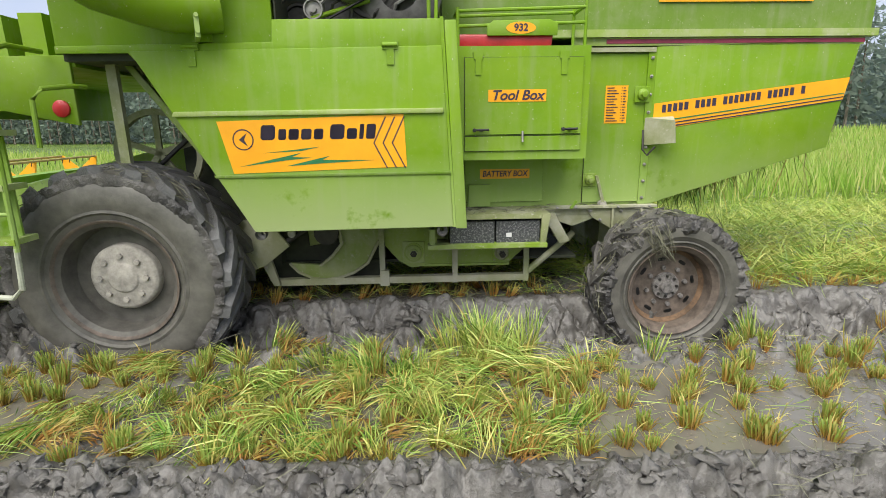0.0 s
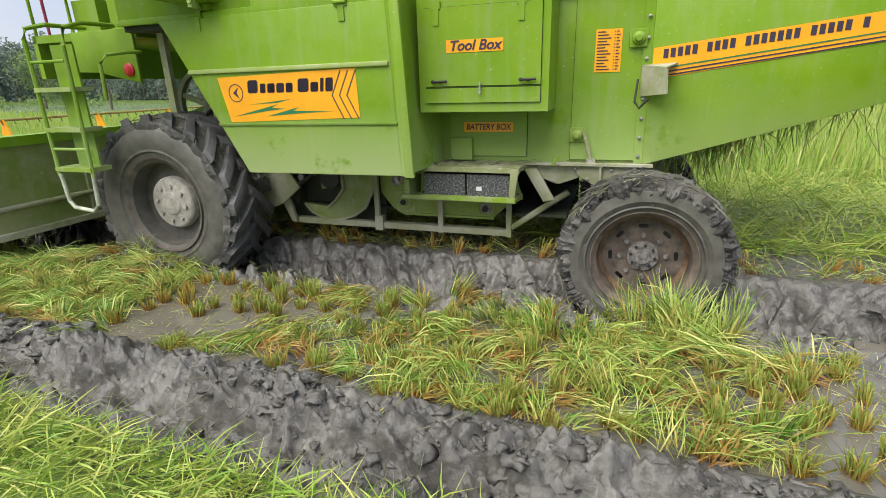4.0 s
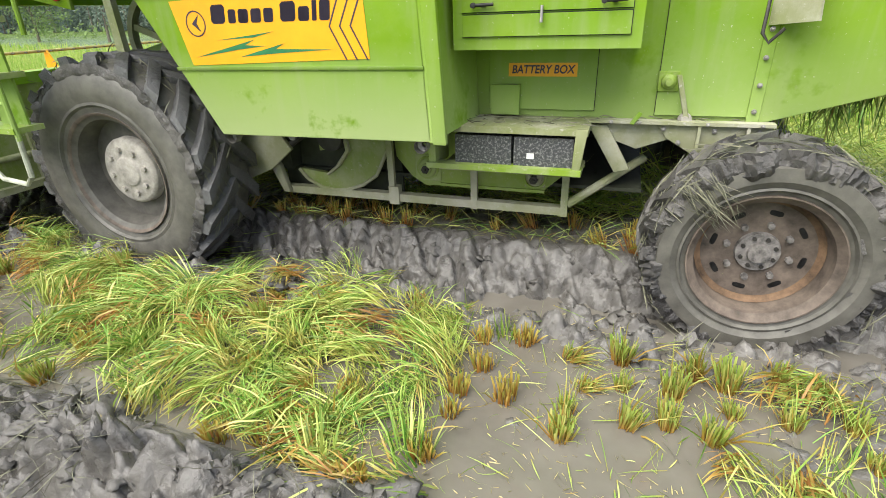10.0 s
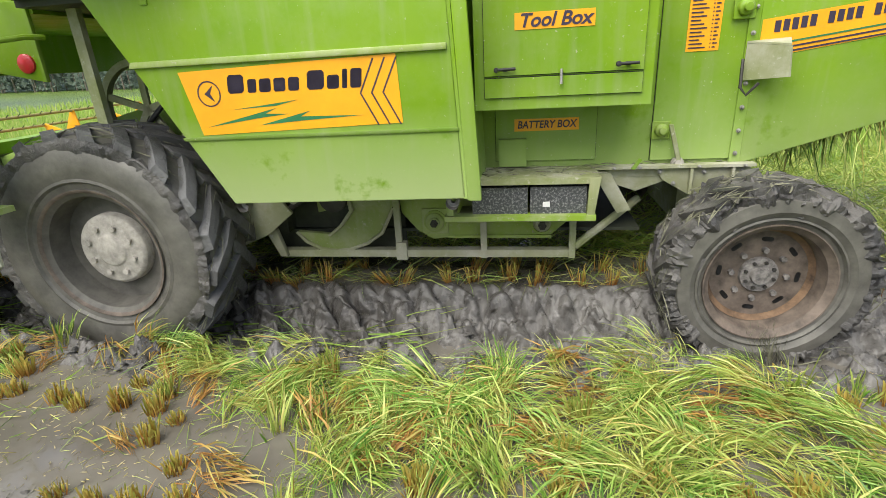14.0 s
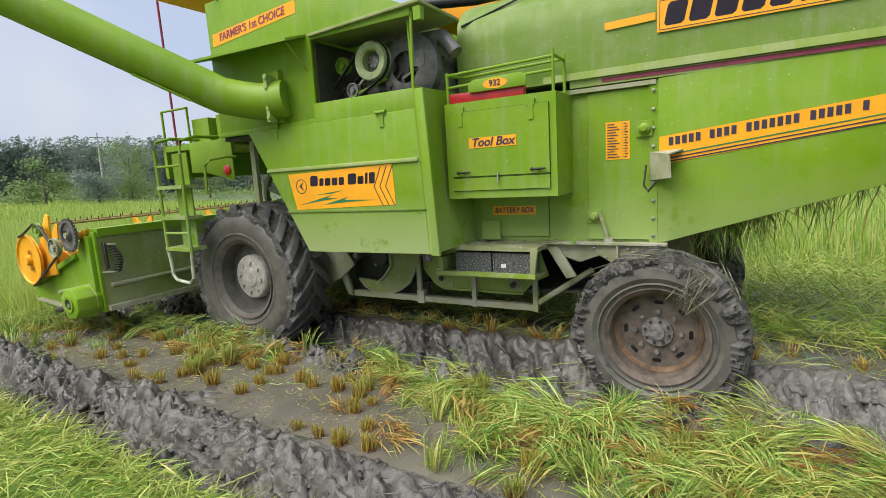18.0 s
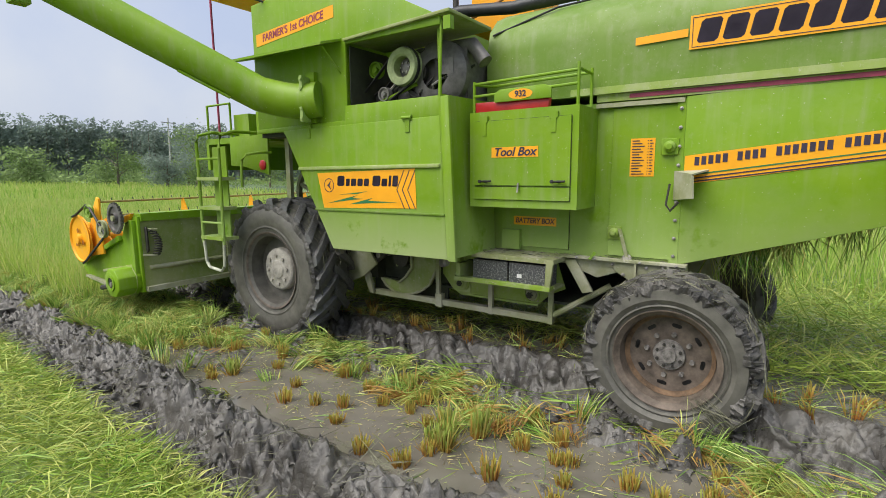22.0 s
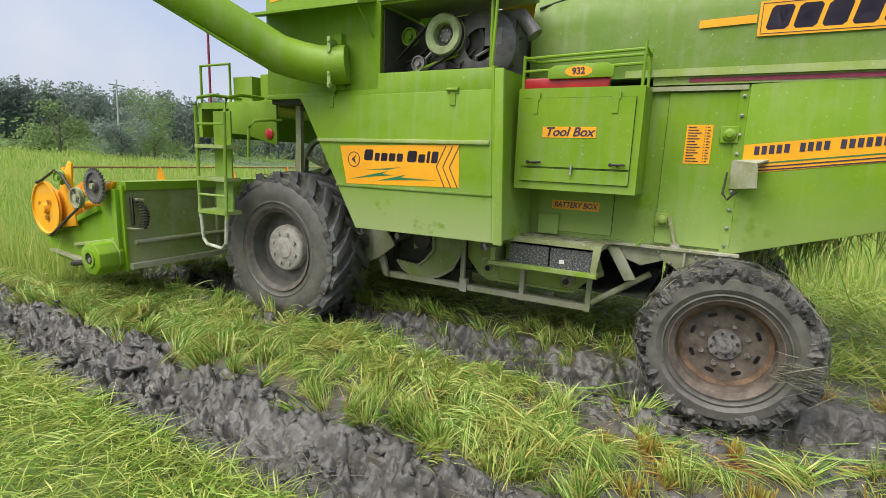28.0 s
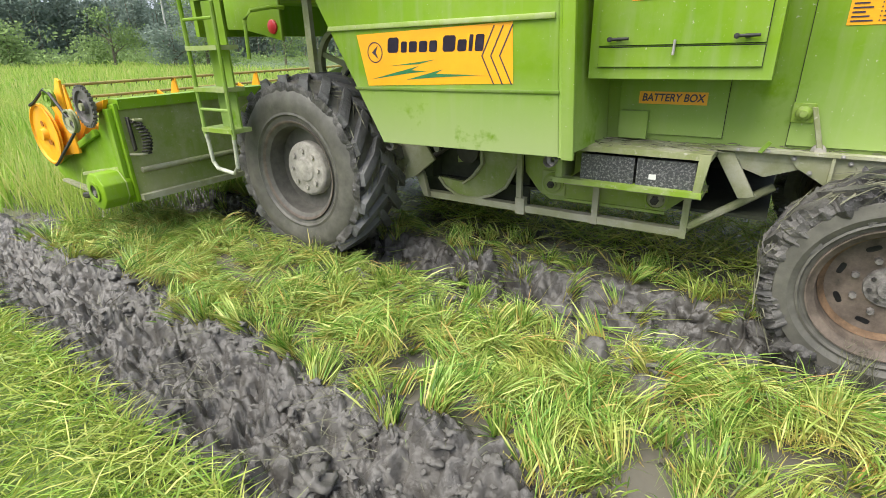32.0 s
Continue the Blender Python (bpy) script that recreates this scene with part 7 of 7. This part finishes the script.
# straw behind the machine
n = 72000
xy = np.c_[RNG.uniform(-16, 12, n), 0.9 + 5.0 * RNG.random(n) ** 1.5]
xy[:, 1] = np.where(xy[:, 0] < 2.6, 1.25 + (xy[:, 1] - 0.9) * 0.93, xy[:, 1])
f = np.c_[xy, ground_height(xy[:, 0], xy[:, 1]) + RNG.random(n) * 0.22 * fractal(xy[:, 0], xy[:, 1], 1.5, 3, 81)]
a = RNG.uniform(0, 6.3, n)
stuff("straw_swath", blades("straw_swath", f, np.c_[np.cos(a), np.sin(a), RNG.normal(0.5, 0.5, n)], RNG.uniform(0.15, 0.5, n), RNG.uniform(0.004, 0.010, n), GRASS, 0.3, False, 0.08, True), "green straw swath behind the machine", "straw")


# clods of clay thrown up along the ruts
def clod_field(n, places, size, level=2):
    bm = B()
    bmesh.ops.create_icosphere(bm, subdivisions=level, radius=1.0)
    base = np.array([v.co[:] for v in bm.verts])
    tri = np.array([[v.index for v in f.verts] for f in bm.faces])
    bm.free()
    k = len(base)
    rot = RNG.normal(size=(n, 3, 3))
    q, _ = np.linalg.qr(rot)
    shape = RNG.uniform(0.5, 1.2, (n, 1, 3)) * size[:, None, None]
    low = RNG.normal(0, 0.16, (n, 8, 3))
    push = np.zeros((n, k))
    for m in range(8):
        push += 0.32 * np.sin(np.einsum("kj,nj->nk", base * 3.5, low[:, m] * 8) + m)
    # broken faces and torn edges
    for m in range(4):
        push += 0.34 * (np.abs(np.sin(np.einsum("kj,nj->nk", base * 2.6, low[:, m] * 14 + 1.0) + 2 * m)) - 0.6)
    v = base[None] * (1 + 0.75 * np.clip(push, -0.9, 0.9)[..., None]) * shape
    v = np.einsum("nij,nkj->nki", q, v) * np.array([1, 1, 0.6]) + places[:, None, :]
    t = (np.arange(n)[:, None, None] * k + tri[None]).reshape(-1, 3)
    return v.reshape(-1, 3), t


for n, level, small, large, what in ((7000, 1, 0.006, 0.024, "crumbs of wet grey clay along the ruts"), (2600, 2, 0.018, 0.044, "small clods of wet grey clay along the ruts"), (260, 3, 0.038, 0.070, "large lumps of wet grey clay along the ruts")):
    cx = RNG.uniform(-17.5, 3.5, n)
    cy = np.where(RNG.random(n) < 0.72, RNG.uniform(-1.82, -1.10, n), np.where(RNG.random(n) < 0.5, RNG.normal(-0.12, 0.08, n), RNG.normal(0.46, 0.10, n)))
    # thrown up in heaps, with smeared floor between
    heap = fractal(cx, cy, 0.5, 3, 91) + 0.12 * RNG.random(n) > 0.50
    cx, cy = cx[heap], cy[heap]
    sz = small + (large - small) * RNG.random(len(cx)) ** 2.0
    v, t = clod_field(len(cx), np.c_[cx, cy, ground_height(cx, cy) - 0.25 * sz], sz, level)
    me = np_mesh("mud_clods", v, t, MUD)
    me.polygons.foreach_set("use_smooth", np.full(len(me.polygons), small > 0.01))
    stuff("mud_clods", me, what, "mud")


def crop_block(n, x0, x1, y0, y1, height, flat=False):
    xy = scatter(n, x0, x1, y0, y1)
    z = np.zeros(n) if flat else ground_height(xy[:, 0], xy[:, 1])
    way = np.c_[RNG.normal(0, 0.16, (n, 2)), np.ones(n)]
    return np.c_[xy, z - 0.01], way, height * RNG.uniform(0.6, 1.1, n)


# the crop ahead of the header falls strip by strip as the knife reaches it
STRIP = 0.55
strips = []
kinds = []
for k in range(4):
    f, w, h = crop_block(750, 0, STRIP, -0.85, 3.5, 0.72, True)
    kinds.append(blades("standing_rice", f, w, h, RNG.uniform(0.007, 0.014, len(f)), CROP, 0.12, False, 0.06, True))
k = 0
x = -5.2
while x > -20.5:
    ob = new("standing_rice", kinds[k % 4])
    ob.matrix_basis = pose(x, 0, 0.04)
    tagged(ob, "strip of standing green rice ahead of the knife", "crop", "strips of standing rice", "stuff")
    strips.append((ob, x))
    x -= STRIP
    k += 1
END_X = x + STRIP
blocks = [crop_block(22000, -34, END_X, -1.0, 6, 0.72), crop_block(34000, -34, 4, 5.2, 16, 0.72), crop_block(16000, 4, 26, 6.0, 16, 0.75), crop_block(22000, -75, -34, -12, 22, 0.8), crop_block(16000, -34, 30, 16, 32, 0.8)]
f, w, h = [np.concatenate(q) for q in zip(*blocks)]
far = np.hypot(f[:, 0] + 8, f[:, 1])
stuff("rice_field", blades("rice_field", f, w, h, RNG.uniform(0.008, 0.016, len(f)) * (1 + far / 12), CROP, 0.15, False, 0.06, True), "standing green rice field turning yellow", "crop")


# ---- trees ----
def leaf_look(name, dark, light):
    def build(nodes, links, b):
        g = nodes.new("ShaderNodeNewGeometry")
        n = ramp(nodes, links, noise_at(nodes, links, 0.35, 4), [(0.35, dark), (0.65, light)])
        v = ramp(nodes, links, g.outputs["Random Per Island"], [(0.0, (0.75,) * 3), (1.0, (1.0,) * 3)])
        col = mix(nodes, links, 1.0, n, v, "MULTIPLY")
        links.new(col, b.inputs["Base Color"])
        b.inputs["Roughness"].default_value = 0.8
        t = nodes.new("ShaderNodeBsdfTranslucent")
        links.new(col, t.inputs[0])
        ms = nodes.new("ShaderNodeMixShader")
        ms.inputs[0].default_value = 0.7
        links.new(b.outputs[0], ms.inputs[1])
        links.new(t.outputs[0], ms.inputs[2])
        links.new(ms.outputs[0], nodes["Material Output"].inputs[0])
    return material(name, build)


# distance haze is painted into these two pale grey-green leaf colours
LEAF = leaf_look("haze_paled_leaves", (0.235, 0.30, 0.255), (0.30, 0.37, 0.31))
LEAF_FAR = leaf_look("haze_paled_foliage", (0.25, 0.32, 0.295), (0.30, 0.37, 0.335))
LEAF_PALE = leaf_look("pale_tree_leaves", (0.20, 0.30, 0.11), (0.33, 0.44, 0.18))
BARK = plain("grey_bark", (0.16, 0.14, 0.11), 0.9, scale=6, depth=0.02)


def leaf_cloud(centres, size):
    n = len(centres)
    up = RNG.normal(size=(n, 3)) * 0.7 + np.array([0.25, -0.35, 0.9])
    a = np.cross(up, RNG.normal(size=(n, 3)))
    a /= np.linalg.norm(a, axis=1, keepdims=True)
    b = np.cross(a, up)
    b /= np.linalg.norm(b, axis=1, keepdims=True)
    s = (size * RNG.uniform(0.6, 1.4, n))[:, None]
    v = np.stack([centres - a * s, centres + b * s * 0.5, centres + a * s, centres - b * s * 0.5], 1).reshape(-1, 3)
    return v, (np.arange(n)[:, None] * 4 + np.arange(4)[None])


def far_wood():
    line = [(60, 32), (30, 37), (0, 46), (-40, 62), (-90, 66), (-118, 40), (-122, 0), (-118, -55)]
    cs, tv = [], B()
    for (xa, ya), (xb, yb) in zip(line, line[1:]):
        m = int(math.hypot(xb - xa, yb - ya) / 1.1)
        for i in range(m):
            for row in range(3):
                t = (i + random.random()) / m
                x, y = xa + (xb - xa) * t + random.gauss(0, 1.5), ya + (yb - ya) * t + random.gauss(0, 1.0) + 4 * row
                h, g = random.uniform(8.8, 11.8) if x < 20 else random.uniform(7.5, 10.5), float(ground_height(x, y))
                n = 210
                u = RNG.random(n) ** 0.9
                r = (0.7 + 1.5 * np.sin(np.pi * np.clip(u * 0.85 + 0.15, 0, 1))) * np.sqrt(RNG.random(n))
                a = RNG.uniform(0, 6.3, n)
                cs.append(np.c_[x + r * np.cos(a), y + r * np.sin(a), g + 0.3 + (h - 0.3) * u])
                if row == 0:
                    tube(tv, [(x, y, g - 0.3), (x, y, g + h * 0.85)], 0.12, 5, 0.04)
    v, q = leaf_cloud(np.concatenate(cs), 0.30)
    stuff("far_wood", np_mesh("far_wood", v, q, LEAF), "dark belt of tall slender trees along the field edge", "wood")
    # backing wall added to close sky gaps, coloured with the same haze
    wall, wf = [], []
    for (xa, ya), (xb, yb) in zip(line, line[1:]):
        m = int(math.hypot(xb - xa, yb - ya) / 0.8)
        for i in range(m):
            t = i / m
            x, y = xa + (xb - xa) * t, ya + (yb - ya) * t + 9 + random.uniform(-0.7, 0.7)
            g, h = float(ground_height(x, y)), random.uniform(8.4, 10.0) if xa + (xb - xa) * t < 20 else random.uniform(5.5, 7.0)
            wall += [(x, y + random.uniform(-0.6, 0.6), g - 0.5 + (h + 0.5) * q / 5) for q in range(6)]
    wall = np.array(wall)
    m = len(wall) // 6
    i = np.arange(m - 1)[:, None] * 6 + np.arange(5)[None]
    wf = np.stack([i, i + 6, i + 7, i + 1], -1).reshape(-1, 4)
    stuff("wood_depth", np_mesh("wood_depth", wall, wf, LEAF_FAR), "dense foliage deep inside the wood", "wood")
    me = bpy.data.meshes.new("far_trunks")
    tv.to_mesh(me)
    tv.free()
    me.materials.append(BARK)
    stuff("far_trunks", me, "thin trunks of the far trees", "wood")
    # shrubs at the foot of the wood
    n = 40000
    x, y = RNG.uniform(-110, -62, n), RNG.uniform(-50, 45, n)
    lump = fractal(x, y, 7.0, 3, 91)
    keep = lump > 0.5
    x, y, lump = x[keep], y[keep], lump[keep]
    z = ground_height(x, y) + RNG.random(len(x)) * 9 * (lump - 0.42)
    v, q = leaf_cloud(np.c_[x, y, z], 0.22)
    stuff("shrub_belt", np_mesh("shrub_belt", v, q, LEAF_PALE), "low green shrubs at the foot of the wood", "shrub")


far_wood()


def bush(x, y, h, wide, pale):
    root = new("tree")
    tagged(root, "bushy green tree at the edge of the field", "tree", "trees before the wood")
    root.matrix_basis = Matrix.Translation((x, y, float(ground_height(x, y))))
    tr = tube(B(), [(0, 0, -0.2), (0.1, 0, h * 0.3), (0.0, 0.1, h * 0.8)], 0.16, 8, 0.04)
    for k in range(6):
        a = k * 1.05
        tube(tr, [(0.05, 0, h * (0.2 + 0.08 * k)), (wide * 0.5 * math.cos(a), wide * 0.5 * math.sin(a), h * (0.4 + 0.09 * k))], 0.06, 5, 0.015)
    part("trunk", tr, BARK, root)
    cl = []
    for k in range(16):
        cx, cy, cz = random.gauss(0, wide * 0.42), random.gauss(0, wide * 0.42), h * random.uniform(0.22, 0.95)
        m = 170
        cl.append(np.array([cx, cy, cz]) + RNG.normal(0, 1, (m, 3)) * np.array([wide * 0.2, wide * 0.2, h * 0.09]))
    c = np.concatenate(cl)
    c[:, 2] = np.maximum(c[:, 2], 0.1)
    v, q = leaf_cloud(c, 0.12)
    ob = new("crown", np_mesh("crown", v, q, LEAF_PALE if pale else LEAF))
    ob.parent = root


for x, y, h, wd, pale in ((-62, 18, 4.5, 2.6, 1), (-58, 24, 6, 2.8, 1), (-66, 12, 3.5, 2.5, 1), (-72, 4, 5, 3, 0), (-75, -4, 3.2, 2.6, 1), (-70, 30, 7, 3, 0), (-80, -16, 6.5, 3.5, 0), (-60, 34, 6, 3, 1), (-78, 10, 6.5, 3, 0), (-64, 26, 4.5, 3, 1), (-50, 34, 6, 3, 0), (-84, 2, 4, 4, 1), (-86, -9, 8, 3, 0), (-56, 20, 3.6, 2.5, 0)):
    bush(x, y, h, wd, pale)
pole = part("utility_pole", tube(B(), [(0, 0, -0.3), (0, 0, 8.0)], 0.12, 10, 0.07), plain("pale_concrete", (0.4, 0.4, 0.38), 0.8), None)
pole.matrix_basis = Matrix.Translation((-68, 26, float(ground_height(-68, 26))))
tagged(pole, "slim grey concrete utility pole", "utility pole")
part("cross_arm", bx(B(), -0.05, 0.05, -0.8, 0.8, 7.4, 7.5), STEEL, pole)


# ---- motion of the machine, its wheels and its reel, and of the falling crop ----
def motions():
    times = [0.5 * k for k in range(65)]
    walk(combine, [(t, drive_pose(t)) for t in times])
    for ob, r in ((front_wheel, FRONT_R), (far_front, FRONT_R), (rear_wheel, REAR_R), (far_rear, REAR_R)):
        at = ob.matrix_basis.translation.copy()
        walk(ob, [(t, Matrix.Translation(at) @ Matrix.Rotation(-driven(t) / (r - 0.02), 4, "Y")) for t in times])
    at = reel.matrix_basis.translation.copy()
    walk(reel, [(0.25 * k, Matrix.Translation(at) @ Matrix.Rotation(-radians(47.5) * k, 4, "Y")) for k in range(129)])
    for ob, x in strips:
        hit = [t * 0.1 for t in range(321) if driven(t * 0.1) >= -4.40 - x - STRIP]
        t0 = hit[0] if hit else 99
        up, down = pose(x, 0, 0.04), pose(x, 0, -0.09) @ Matrix.Rotation(radians(86), 4, "Y")
        rows = [(0, up), (t0, up), (t0 + 0.7, down), (32, down)] if 0 < t0 < 31 else [(0, up), (32, up)]
        walk(ob, rows)


motions()
